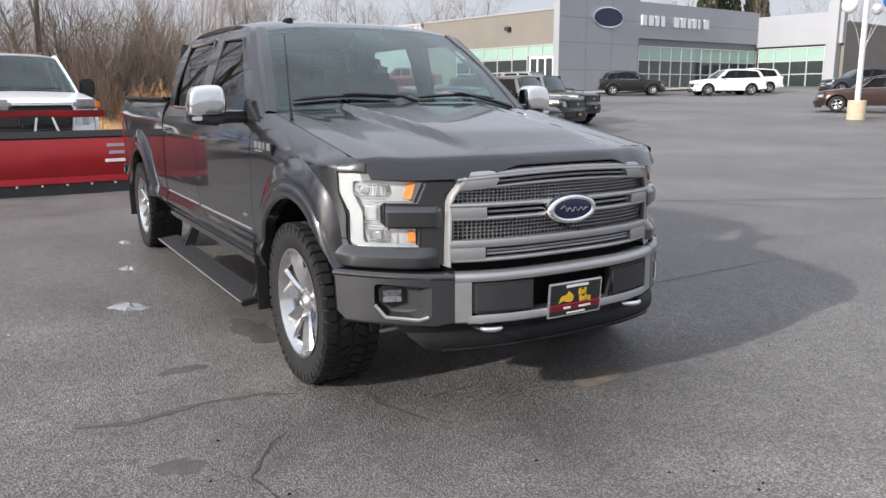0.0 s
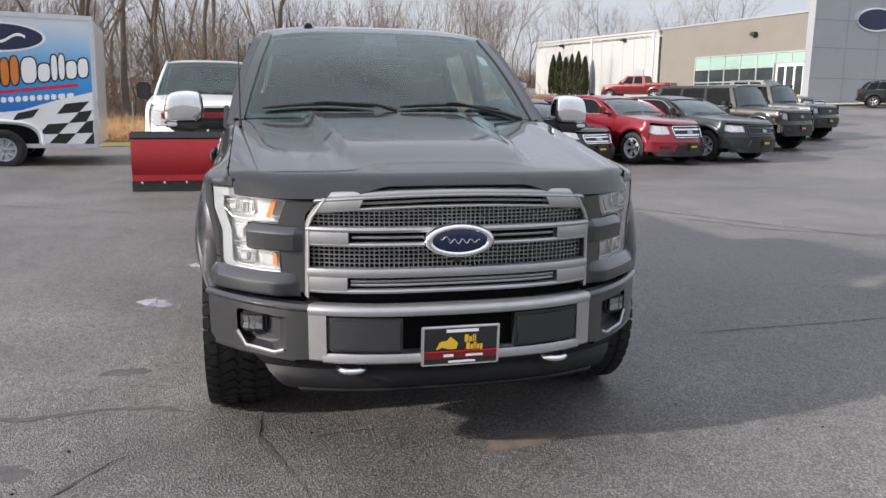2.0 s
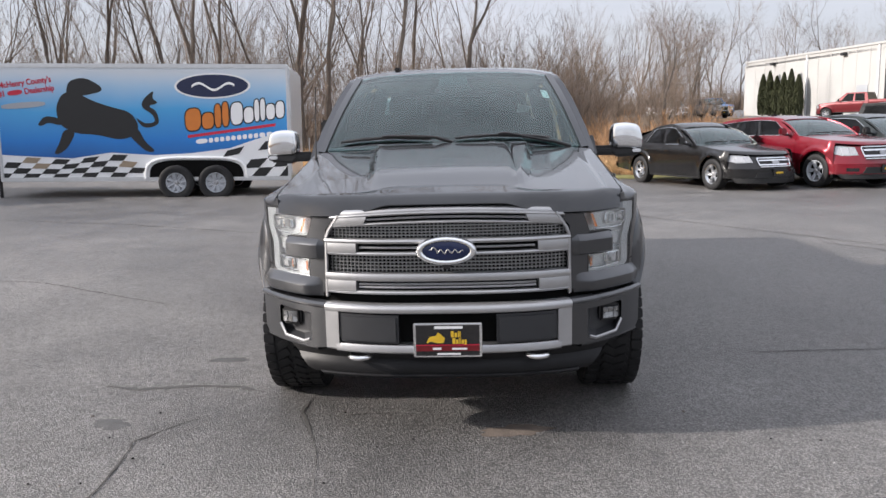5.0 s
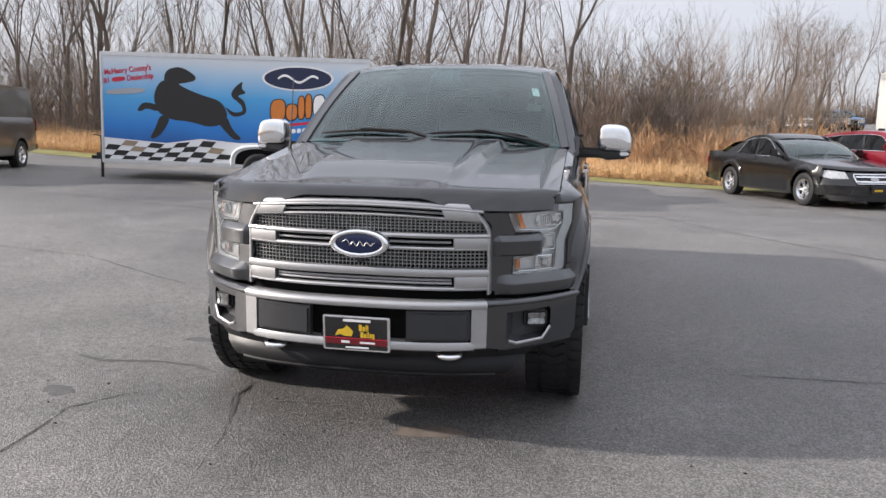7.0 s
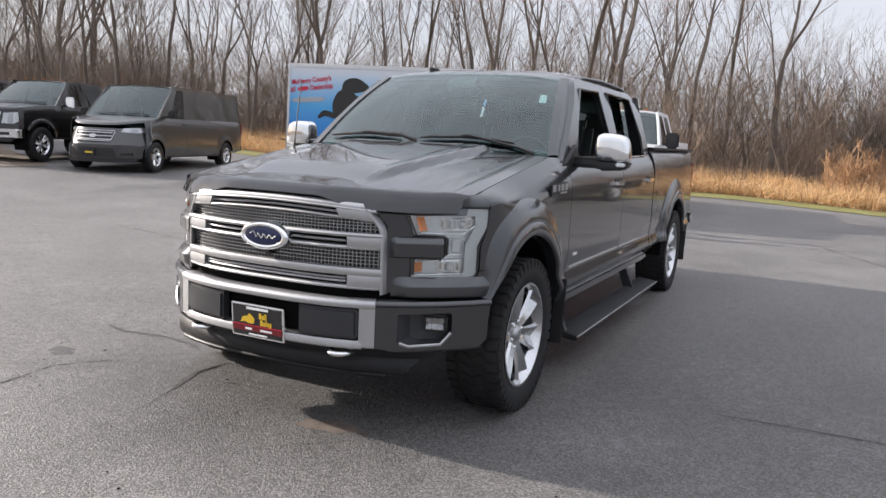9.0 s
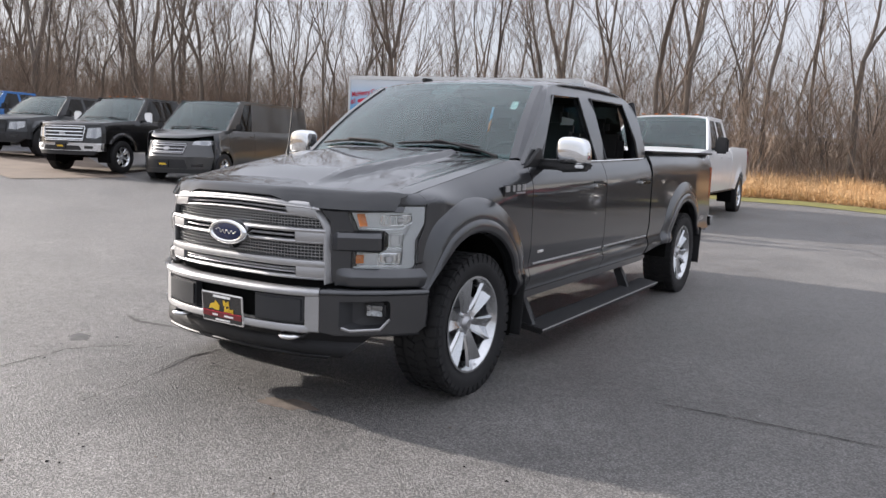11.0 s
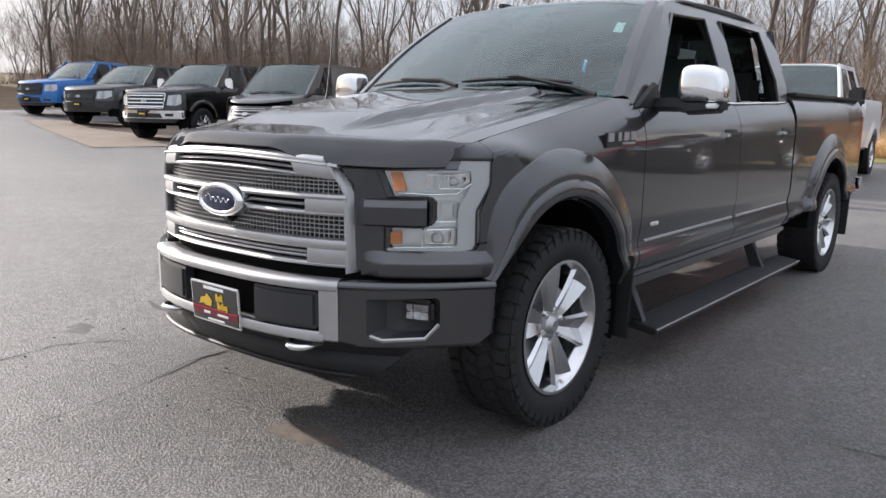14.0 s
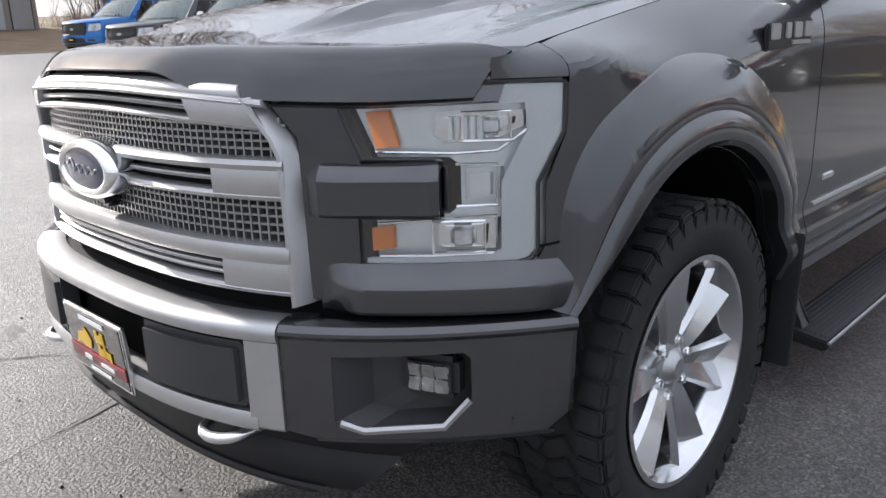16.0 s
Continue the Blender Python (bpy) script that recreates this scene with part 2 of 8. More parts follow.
def tube(bm, pts, rad, n=8, cap=True):
    pts = [Vector(p) for p in pts]
    rads = rad if isinstance(rad, (list, tuple)) else [rad] * len(pts)
    rings = []
    for i, p in enumerate(pts):
        d = (pts[min(i + 1, len(pts) - 1)] - pts[max(i - 1, 0)]).normalized()
        u = d.orthogonal().normalized() if i == 0 else (u - d * u.dot(d)).normalized()
        w = d.cross(u)
        rings.append([bm.verts.new(p + (u * math.cos(2 * math.pi * k / n) + w * math.sin(2 * math.pi * k / n)) * rads[i]) for k in range(n)])
    for a, b in zip(rings, rings[1:]):
        for k in range(n):
            bm.faces.new((a[k], a[(k + 1) % n], b[(k + 1) % n], b[k]))
    if cap:
        bm.faces.new(rings[0][::-1])
        bm.faces.new(rings[-1])
    return bm


def sweep(bm, path, outs, prof):
    """A profile of (outward, z) carried along a plan path; outs gives the outward direction at each point, scaled."""
    rings = []
    for (x, y), (ox, oy) in zip(path, outs):
        rings.append([bm.verts.new((x + ox * o, y + oy * o, z)) for o, z in prof])
    for p, q in zip(rings, rings[1:]):
        for k in range(len(prof)):
            j = (k + 1) % len(prof)
            bm.faces.new((p[k], p[j], q[j], q[k]))
    bm.faces.new(rings[0])
    bm.faces.new(rings[-1][::-1])
    return bm


def sm(a, b, x):
    t = min(max((x - a) / (b - a), 0.0), 1.0)
    return t * t * (3 - 2 * t)


def lerp(tab, x):
    if x <= tab[0][0]:
        return tab[0][1]
    for (x0, y0), (x1, y1) in zip(tab, tab[1:]):
        if x <= x1:
            return y0 + (y1 - y0) * (x - x0) / (x1 - x0)
    return tab[-1][1]


def soft(x, w=2.0):
    return w * math.log1p(math.exp(min(x / w, 40)))


def ground_z(x, y):
    """The lot is level round the truck, climbs gently to the west and rises to the showroom."""
    z = 0.019 * soft(-x - 4) + 0.035 * soft(-x - 15) + 0.012 * soft(y - 7) * sm(6, -2, x)
    z += 0.042 * soft(0.6 * x + 0.77 * y - 20, 3)
    return z - 0.0032

# ---------------------------------------------------------------- ground
def asphalt():
    m = bpy.data.materials.new("asphalt")
    m.use_nodes = True
    n, l = m.node_tree.nodes, m.node_tree.links
    b = n["Principled BSDF"]
    b.inputs["Specular IOR Level"].default_value = 0.5
    co = n.new("ShaderNodeTexCoord")

    def noise_node(scale, detail=6, rough=0.6):
        a = n.new("ShaderNodeTexNoise")
        a.inputs["Scale"].default_value, a.inputs["Detail"].default_value, a.inputs["Roughness"].default_value = scale, detail, rough
        l.new(co.outputs["Object"], a.inputs["Vector"])
        return a.outputs[0]

    def rng(s, a, b2, c, d):
        r = n.new("ShaderNodeMapRange")
        for i, v in enumerate((a, b2, c, d)):
            r.inputs[i + 1].default_value = v
        l.new(s, r.inputs[0])
        return r.outputs[0]

    def mul(p, q):
        r = n.new("ShaderNodeMath")
        r.operation = "MULTIPLY"
        l.new(p, r.inputs[0])
        l.new(q, r.inputs[1])
        return r.outputs[0]
    big = rng(noise_node(0.16, 5), 0.35, 0.65, 0.74, 1.22)
    mid = rng(noise_node(1.1, 7, 0.7), 0.3, 0.7, 0.74, 1.24)
    grit = rng(noise_node(150, 3, 0.7), 0.3, 0.75, 0.52, 1.64)
    blot = mul(rng(noise_node(13, 5, 0.7), 0.3, 0.7, 0.78, 1.2), rng(noise_node(42, 3, 0.6), 0.3, 0.7, 0.78, 1.22))
    vor = n.new("ShaderNodeTexVoronoi")
    vor.inputs["Scale"].default_value = 92
    l.new(co.outputs["Object"], vor.inputs["Vector"])
    stone = rng(vor.outputs["Distance"], 0.05, 0.70, 1.42, 0.52)
    pale = rng(noise_node(55, 2, 0.5), 0.68, 0.78, 1.0, 2.6)
    val = mul(mul(mul(mul(big, mid), blot), grit), mul(stone, pale))
    # uneven darker patch under and before the parked truck's nose
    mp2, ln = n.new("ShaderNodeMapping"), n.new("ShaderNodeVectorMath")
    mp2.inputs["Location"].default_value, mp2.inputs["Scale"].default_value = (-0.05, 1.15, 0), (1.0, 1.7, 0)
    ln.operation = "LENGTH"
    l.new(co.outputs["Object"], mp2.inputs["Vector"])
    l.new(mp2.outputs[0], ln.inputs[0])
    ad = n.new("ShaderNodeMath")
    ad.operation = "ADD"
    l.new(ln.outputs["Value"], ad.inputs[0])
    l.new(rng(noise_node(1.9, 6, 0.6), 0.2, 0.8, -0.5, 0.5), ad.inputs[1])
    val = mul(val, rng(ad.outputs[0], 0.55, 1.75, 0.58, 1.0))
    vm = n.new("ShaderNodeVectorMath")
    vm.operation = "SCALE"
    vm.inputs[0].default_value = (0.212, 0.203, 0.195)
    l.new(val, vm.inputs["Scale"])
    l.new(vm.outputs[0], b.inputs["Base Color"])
    rr = rng(mul(big, mid), 0.7, 1.3, 0.42, 0.62)
    l.new(rr, b.inputs["Roughness"])
    bp = n.new("ShaderNodeBump")
    bp.inputs["Strength"].default_value, bp.inputs["Distance"].default_value = 0.8, 0.008
    l.new(mul(stone, grit), bp.inputs["Height"])
    l.new(bp.outputs[0], b.inputs["Normal"])
    return m


ASPHALT = asphalt()
CRACK = mat("crack_shadow", (0.060, 0.056, 0.052), 0.9, 0, 0, 0.25, 10)
SEALER = mat("crack_sealer", (0.085, 0.080, 0.074), 0.55, 0, 0, 0.3, 9, 0.2, 80)
GRASS = mat("winter_grass", (0.17, 0.16, 0.045), 0.9, 0, 0, 0.35, 1.5, 0.6, 30)
SOIL = mat("leaf_litter", (0.13, 0.085, 0.045), 0.95, 0, 0, 0.4, 0.8, 0.6, 8)
CONC = mat("concrete", (0.42, 0.39, 0.33), 0.85, 0, 0, 0.15, 3, 0.2, 50)


def band(name, xs, ys, fn, material, label, lift):
    V, F = [], []
    for x in xs:
        for y in ys:
            px, py = fn(x, y)
            V.append((px, py, ground_z(px, py) + lift))
    k = len(ys)
    for i in range(len(xs) - 1):
        for j in range(k - 1):
            F.append((i * k + j, (i + 1) * k + j, (i + 1) * k + j + 1, i * k + j + 1))
    ob = raw(name, V, F, material, None, "", True, 80)
    return tagged(ob, label, "ground", "", "structure")


def spaced(a, b, n, p=1.0):
    return [a + (b - a) * i / n for i in range(n + 1)]


def far_steps():
    s = spaced(0, 30, 30) + [34, 40, 48, 58, 70, 90, 120, 170, 260, 420, 800, 1500]
    return [-v for v in s[:0:-1]] + s


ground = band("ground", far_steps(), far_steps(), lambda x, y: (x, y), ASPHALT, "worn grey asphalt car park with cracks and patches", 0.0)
ground["category"] = "ground"


# the lot's far edge: a line from the west, behind the trailer, to the east end of the cars
def edge_y(x):
    return lerp([(-70, 22), (-30, 20), (-14, 17.6), (-4, 17.6), (0, 18.0), (3, 17.0), (5.5, 15.9), (8, 16.6), (14, 24), (20, 36), (26, 60), (40, 120)], x)


verge = band("verge", spaced(-70, 26, 96), spaced(0, 1, 4), lambda x, v: (x, edge_y(x) + v * 1.6), GRASS, "narrow strip of pale winter grass along the car park", 0.012)
litter = band("ground_wood", spaced(-160, 26, 90), [0, 0.03, 0.08, 0.15, 0.3, 0.5, 0.75, 1], lambda x, v: (x - 0.3 * v * 60, edge_y(x) + 1.5 + v * 130), SOIL, "brown leaf litter under the bare wood", 0.008)
west = band("ground_west", spaced(-140, -30, 30), spaced(-60, 22, 20), lambda x, y: (x - 0.12 * (y - 22), y), SOIL, "brown leaf litter under the western trees", 0.02)


def ribbon(name, pts, wide, material, lift, jitter, seed, label, category):
    """A thin irregular strip laid on the asphalt along a line."""
    r = random.Random(seed)
    P = []
    for (x0, y0), (x1, y1) in zip(pts, pts[1:]):
        n = max(2, int(math.hypot(x1 - x0, y1 - y0) / 0.035))
        P += [(x0 + (x1 - x0) * i / n, y0 + (y1 - y0) * i / n) for i in range(n)]
    P.append(pts[-1])
    V, F, ox, oy = [], [], 0, 0
    for i, (x, y) in enumerate(P):
        ox = ox * 0.85 + r.uniform(-1, 1) * jitter
        oy = oy * 0.85 + r.uniform(-1, 1) * jitter
        a, b = P[max(i - 1, 0)], P[min(i + 1, len(P) - 1)]
        d = math.hypot(b[0] - a[0], b[1] - a[1]) or 1
        nx, ny = -(b[1] - a[1]) / d, (b[0] - a[0]) / d
        end = min(1, i / 4, (len(P) - 1 - i) / 4)
        w = wide * r.uniform(0.4, 1.3) * 0.5 * max(end, 0.05)
        for s, dz in ((-1, 0), (0, 0.001), (1, 0)):
            px, py = x + ox + nx * w * s, y + oy + ny * w * s
            V.append((px, py, ground_z(px, py) + lift + dz))
    for i in range(len(P) - 1):
        for j in (0, 1):
            F.append((3 * i + j, 3 * i + 3 + j, 3 * i + 4 + j, 3 * i + 1 + j))
    return tagged(raw(name, V, F, material, None), label, category, "", "structure")


ribbon("crack", [(-1.36, -1.75), (-1.40, -1.2), (-1.46, -0.85), (-1.31, -0.60), (-1.20, -0.52)], 0.010, CRACK, 0.0035, 0.005, 3, "thin winding crack in the asphalt", "crack")
ribbon("crack", [(-0.50, -1.45), (-0.55, -1.17), (-0.62, -0.83), (-0.75, -0.55), (-0.74, -0.25)], 0.004, CRACK, 0.0036, 0.004, 5, "short branching crack in the asphalt", "crack")
ribbon("crack", [(-0.68, -0.56), (-0.42, -0.50), (-0.17, -0.48)], 0.007, CRACK, 0.0036, 0.004, 7, "hairline crack before the bumper", "crack")
ribbon("crack", [(1.80, 0.51), (2.2, 0.54), (2.7, 0.56), (3.6, 0.60)], 0.011, CRACK, 0.0035, 0.004, 8, "straight dark crack in the shaded asphalt", "crack")
ribbon("crack", [(2.2, 9.2), (2.9, 7.7), (4.9, 4.5), (6.2, 2.4)], 0.022, CRACK, 0.0035, 0.008, 9, "long crack across the car park", "crack")
ribbon("crack", [(4.2, 5.0), (4.85, 3.95), (7.9, 2.3), (12, 0.8)], 0.022, CRACK, 0.0035, 0.008, 19, "long crack across the open asphalt", "crack")
ribbon("sealed_crack", [(-1.98, -0.04), (-1.75, -0.11), (-1.45, -0.05), (-1.18, -0.08), (-1.02, -0.17)], 0.04, SEALER, 0.003, 0.004, 4, "wandering strip of dark crack sealer", "sealant")
ribbon("sealed_crack", [(-0.63, -0.80), (-0.70, -0.62), (-0.76, -0.45), (-0.74, -0.25)], 0.022, SEALER, 0.003, 0.003, 6, "short strip of dark crack sealer", "sealant")
ribbon("crack", [(-9, 8.6), (-5.2, 7.6), (-2.2, 6.2)], 0.022, CRACK, 0.0035, 0.006, 29, "faint crack far across the car park", "crack")
ribbon("crack", [(-6, 3.4), (-4, 3.0), (-2.4, 2.0)], 0.014, CRACK, 0.0035, 0.006, 31, "faint crack beside the truck", "crack")


def splat(name, x, y, rx, ry, h, material, seed, label, category, kind=""):
    """A low lump or stain with an uneven outline, lying on the ground."""
    r = random.Random(seed)
    ph = [r.uniform(0, 6.28) for _ in range(5)]
    V, F = [], []
    for i, q in enumerate((0.0, 0.45, 0.8, 1.0)):
        for k in range(22):
            a = 2 * math.pi * k / 22
            w = 1 + 0.22 * math.sin(2 * a + ph[0]) + 0.14 * math.sin(5 * a + ph[1]) + 0.1 * math.sin(9 * a + ph[2])
            px, py = x + rx * q * w * math.cos(a), y + ry * q * w * math.sin(a)
            V.append((px, py, ground_z(px, py) + 0.001 + h * (1 - q * q) * (1 + 0.3 * math.sin(4 * a + ph[3] + i))))
    for i in range(3):
        for k in range(22):
            j = (k + 1) % 22
            F.append((i * 22 + k, i * 22 + j, i * 22 + 22 + j, i * 22 + 22 + k))
    return tagged(raw(name, V, F, material, None), label, category, "", kind)


ICE = mat("old_ice", (0.24, 0.25, 0.26), 0.35, 0, 0.3, 0.25, 14, 0.3, 40)
PATCH = mat("oil_patch", (0.088, 0.085, 0.082), 0.6, 0, 0, 0.35, 14, 0.3, 90)
MUD = mat("rusty_silt", (0.125, 0.100, 0.082), 0.9, 0, 0, 0.3, 14, 0.2, 60)
for i, (x, y, rx, ry) in enumerate([(-1.44, 1.85, 0.11, 0.13), (-1.25, 3.05, 0.07, 0.09), (-1.10, 4.25, 0.06, 0.09)]):
    splat("ice_patch", x, y, rx, ry, 0.018, ICE, 40 + i, "small melting lump of grey ice on the asphalt", "ice")
for i, (x, y, rx, ry) in enumerate([(-1.66, -0.62, 0.09, 0.07), (-1.41, 0.44, 0.10, 0.06), (0.30, -0.72, 0.16, 0.07), (-0.9, 0.9, 0.12, 0.25)]):
    splat("stain", x, y, rx, ry, 0.002, PATCH if i != 2 else MUD, 50 + i, "dark oily stain on the asphalt" if i != 2 else "pale patch of dried silt on the asphalt", "stain", "structure")
rr = random.Random(77)
for i in range(30):
    x, y = rr.uniform(-1.9, 1.7), rr.uniform(-2.0, -0.45)
    splat("pebble", x, y, rr.uniform(0.003, 0.009), rr.uniform(0.003, 0.008), 0.005, VOID if i % 3 else MUD, 100 + i, "tiny scrap of grit on the asphalt", "debris")

# ---------------------------------------------------------------- the pickup in the middle
truck = thing("pickup_truck", pose(0, 0, 0), "dark gunmetal grey crew-cab pickup with chrome mirrors and silver grille", "truck")
WB = 4.0
AX = (0.02, WB)
HUB = 0.385
RA = 0.480


def yf(x):
    return -0.79 + 0.55 * abs(x) ** 3


def yb(x):
    return -0.865 + 0.58 * abs(x) ** 3


def hood_z(x, y):
    t = min(max((y + 0.80) / 1.36, 0), 1)
    z = 1.090 + 0.200 * t ** 0.85
    z -= (0.085 - 0.05 * t) * (abs(x) / 0.83) ** 2.6
    e = 0.33 + 0.13 * t
    z += 0.034 * sm(e + 0.034, e - 0.022, abs(x)) * sm(0.12, 0.34, t)
    z += 0.010 * sm(0.62, 0.74, abs(x)) * sm(0.05, 0.3, t)
    return z


def cowl_y(x):
    return 0.50 + 0.17 * (x / 0.83) ** 2


def side_top(y):
    if y < 0.62:
        return hood_z(0.83, y) + 0.0
    return lerp([(0.62, hood_z(0.83, 0.62)), (0.80, 1.255), (2.0, 1.262), (2.96, 1.285), (2.99, 1.325), (5.1, 1.335)], y)


def side_low(y):
    z = lerp([(-0.45, 0.705), (-0.375, 0.705), (-0.36, 0.66), (0.3, 0.47), (3.0, 0.475), (3.4, 0.52), (4.5, 0.53), (5.1, 0.56)], y)
    for a in AX:
        d = y - a
        if abs(d) < RA:
            z = max(z, HUB + 0.015 + math.sqrt(RA * RA - d * d))
    return z


def smin(a, b, k):
    h = max(k - abs(a - b), 0) / k
    return min(a, b) - h * h * k / 4


def side_x(y, z):
    top = side_top(y)
    x = 0.934
    x -= 0.016 * sm(0.74, 0.60, z) - 0.020 * sm(0.64, 0.55, z)      # sculpted line along the doors
    x -= 0.035 * sm(0.56, 0.46, z)
    if y < 0.1:
        x = smin(x, max((y + 0.79) / 0.55, 0.001) ** (1 / 3.0), 0.05)
    edge = 0.833 + 0.042 * sm(0.55, 0.80, y)                          # shoulder rolls in to the hood and the glass
    x -= max(x - edge, 0) * max(0, 1 - (top - z) / (0.05 + 0.15 * sm(-0.38, 0.05, y))) ** 2.2
    x -= 0.02 * sm(4.4, 5.1, y)
    return x


def well(y):
    return 0.93 if y > -0.2 else max((y + 0.79) / 0.55, 0.001) ** (1 / 3.0) - 0.03


def fender_start(z):
    """Where the fender begins behind the lamp's outer edge, at height z."""
    x = lerp([(0.73, 0.865), (0.76, 0.875), (0.868, 0.875), (0.957, 0.897), (1.038, 0.899), (1.2, 0.899)], z)
    return yf(x)


def arch_steps(y0, y1, n):
    ys = set(np.linspace(y0, y1, n).tolist())
    for a in AX:
        for k in range(41):
            y = a - (RA + 0.0) * math.cos(math.pi * k / 40)
            if y0 < y < y1:
                ys.add(y)
        for d in (-RA - 0.004, RA + 0.004):
            if y0 < a + d < y1:
                ys.add(a + d)
    return sorted(ys)


VS = sorted(set(np.linspace(0, 1, 36).tolist() + [0.008, 0.985]))


def side_panel(name, y0, y1, s, n, label=""):
    def at(y, v):
        z = side_low(y) + (side_top(y) - side_low(y)) * v
        if y < -0.34:
            y = -0.34 + (fender_start(z) + 0.34) * (-0.34 - y) / 0.06
        return (s * side_x(y, z), y, z)
    return sheet(name, at, arch_steps(y0, y1, n), VS, PAINT, truck, 0.012, label, flip=(s < 0), angle=18)


for s in (-1, 1):
    side_panel("fender", -0.40, 0.702, s, 50)
    fd = side_panel("front_door", 0.708, 1.927, s, 24)
    rd = side_panel("rear_door", 1.933, 2.965, s, 22)
    side_panel("bed_side", 2.995, 5.08, s, 60)
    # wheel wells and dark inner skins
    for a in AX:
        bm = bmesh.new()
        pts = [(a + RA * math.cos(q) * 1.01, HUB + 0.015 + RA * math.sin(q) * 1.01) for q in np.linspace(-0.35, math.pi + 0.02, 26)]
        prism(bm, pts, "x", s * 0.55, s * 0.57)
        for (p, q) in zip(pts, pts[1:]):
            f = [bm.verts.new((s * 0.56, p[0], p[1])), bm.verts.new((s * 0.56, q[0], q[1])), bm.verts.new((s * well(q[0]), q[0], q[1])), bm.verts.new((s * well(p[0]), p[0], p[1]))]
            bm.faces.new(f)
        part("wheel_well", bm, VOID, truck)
        rbox("mud_flap", (s * 0.86, a + 0.505, 0.42), (0.26, 0.012, 0.36), 0.004, BLACK, truck, "black rubber mud flap", Matrix.Rotation(radians(-6), 4, "X"))
    sheet("fender_tip", lambda y, v: (s * side_x(y, 1.047 + (side_top(y) - 1.047) * v), y, 1.047 + (side_top(y) - 1.047) * v), np.linspace(yf(0.814), yf(0.898), 10).tolist(), np.linspace(0, 1, 8).tolist(), PAINT, truck, 0.003, flip=(s < 0), angle=30)
    # wheel flares: a crisp outer step, a shallow cove and a rolled lip
    for a in AX:
        bm = bmesh.new()
        rows = []
        for r, o in ((0.676, -0.008), (0.672, -0.002), (0.668, 0.003), (0.64, 0.015), (0.61, 0.026), (0.585, 0.033), (0.566, 0.036), (0.557, 0.034), (0.550, 0.038), (0.541, 0.043), (0.515, 0.046), (0.497, 0.043), (0.486, 0.033), (0.478, -0.02)):
            q0 = math.asin(min((0.075 if a < 1 else 0.13) / r, 1))
            q1 = 0.50 if a < 1 else math.asin(0.13 / r)
            row = []
            for k in range(73):
                q = q0 + (math.pi - q1 - q0) * k / 72
                rk = 0.480 + (r - 0.480) * (1 - 0.86 * sm(56, 72, k)) if a < 1 else r
                y, z = a + rk * math.cos(q), HUB + 0.015 + rk * math.sin(q)
                row.append(bm.verts.new((s * (side_x(y, z) + o), y, z)))
            rows.append(row)
        for p, q in zip(rows, rows[1:]):
            for k in range(72):
                bm.faces.new((p[k], p[k + 1], q[k + 1], q[k]))
        fl = part("wheel_flare", bm, PAINT, truck, "", True, 28)
    # rocker and lower trim
    rbox("rocker", (s * 0.875, 1.76, 0.455), (0.09, 2.42, 0.07), 0.02, PAINT, truck)
    # chrome handles with recess
    for y, door in ((1.785, fd), (2.785, rd)):
        z = 1.095
        bm = bmesh.new()
        box(bm, (s * (side_x(y, z) + 0.022), y - 0.02, z), (0.018, 0.19, 0.030), 0.008)
        box(bm, (s * (side_x(y, z) + 0.008), y - 0.10, z), (0.03, 0.03, 0.026), 0.006)
        box(bm, (s * (side_x(y, z) + 0.008), y + 0.06, z), (0.03, 0.03, 0.026), 0.006)
        part("door_handle", bm, CHROME, door, "chrome door handle")
        part("handle_recess", box(bmesh.new(), (s * (side_x(y, z) + 0.0005), y - 0.02, z), (0.006, 0.17, 0.06), 0.002), BLACK, door)
    # belt moulding
    bm = bmesh.new()
    tube(bm, [(s * (side_x(y, side_top(y)) + 0.006), y, side_top(y) + 0.004) for y in np.linspace(0.88, 2.86, 16)], 0.007, 6)
    part("belt_moulding", bm, CHROME, truck, "thin chrome strip under the side windows")
    # door-bottom chrome strip
    bm = bmesh.new()
    for y0, y1 in ((0.76, 1.90), (1.96, 2.94)):
        tube(bm, [(s * (side_x(y, 0.632) + 0.003), y, 0.632) for y in np.linspace(y0, y1, 8)], 0.007, 6)
    part("door_strip", bm, SATIN, truck, "narrow bright strip along the doors")
    # fender badge plate and small engine badge
    bm = bmesh.new()
    box(bm, (s * (side_x(0.46, 1.10) + 0.004), 0.46, 1.10), (0.012, 0.27, 0.062), 0.004, Matrix.Rotation(radians(3), 4, "X"))
    badge = part("fender_badge", bm, BLACK, truck, "black fender badge with bright raised bars")
    for k, (dy, w) in enumerate(((-0.10, 0.05), (-0.025, 0.03), (0.035, 0.05), (0.10, 0.05))):
        part("badge_bar", box(bmesh.new(), (s * (side_x(0.46, 1.10) + 0.012), 0.46 + dy, 1.108 + 0.02 * dy), (0.006, w, 0.036), 0.002), SATIN, badge)
    part("badge_bar", box(bmesh.new(), (s * (side_x(0.46, 1.10) + 0.012), 0.52, 1.080), (0.006, 0.12, 0.010), 0.002), SATIN, badge)
    rbox("engine_badge", (s * (side_x(0.84, 0.70) + 0.003), 0.84, 0.705), (0.008, 0.085, 0.018), 0.003, CHROME, truck, "small chrome badge on the door")
    # mirrors
    my = 0.885
    bm = bmesh.new()
    prism(bm, [(s * 1.005, 1.268), (s * 0.995, 1.235), (s * 1.04, 1.198), (s * 1.185, 1.210), (s * 1.205, 1.235), (s * 1.208, 1.268)], "y", my - 0.055, my + 0.075, 0.018)
    mirror = part("mirror", bm, BLACK, truck, "large door mirror with a chrome cap")
    bm = bmesh.new()
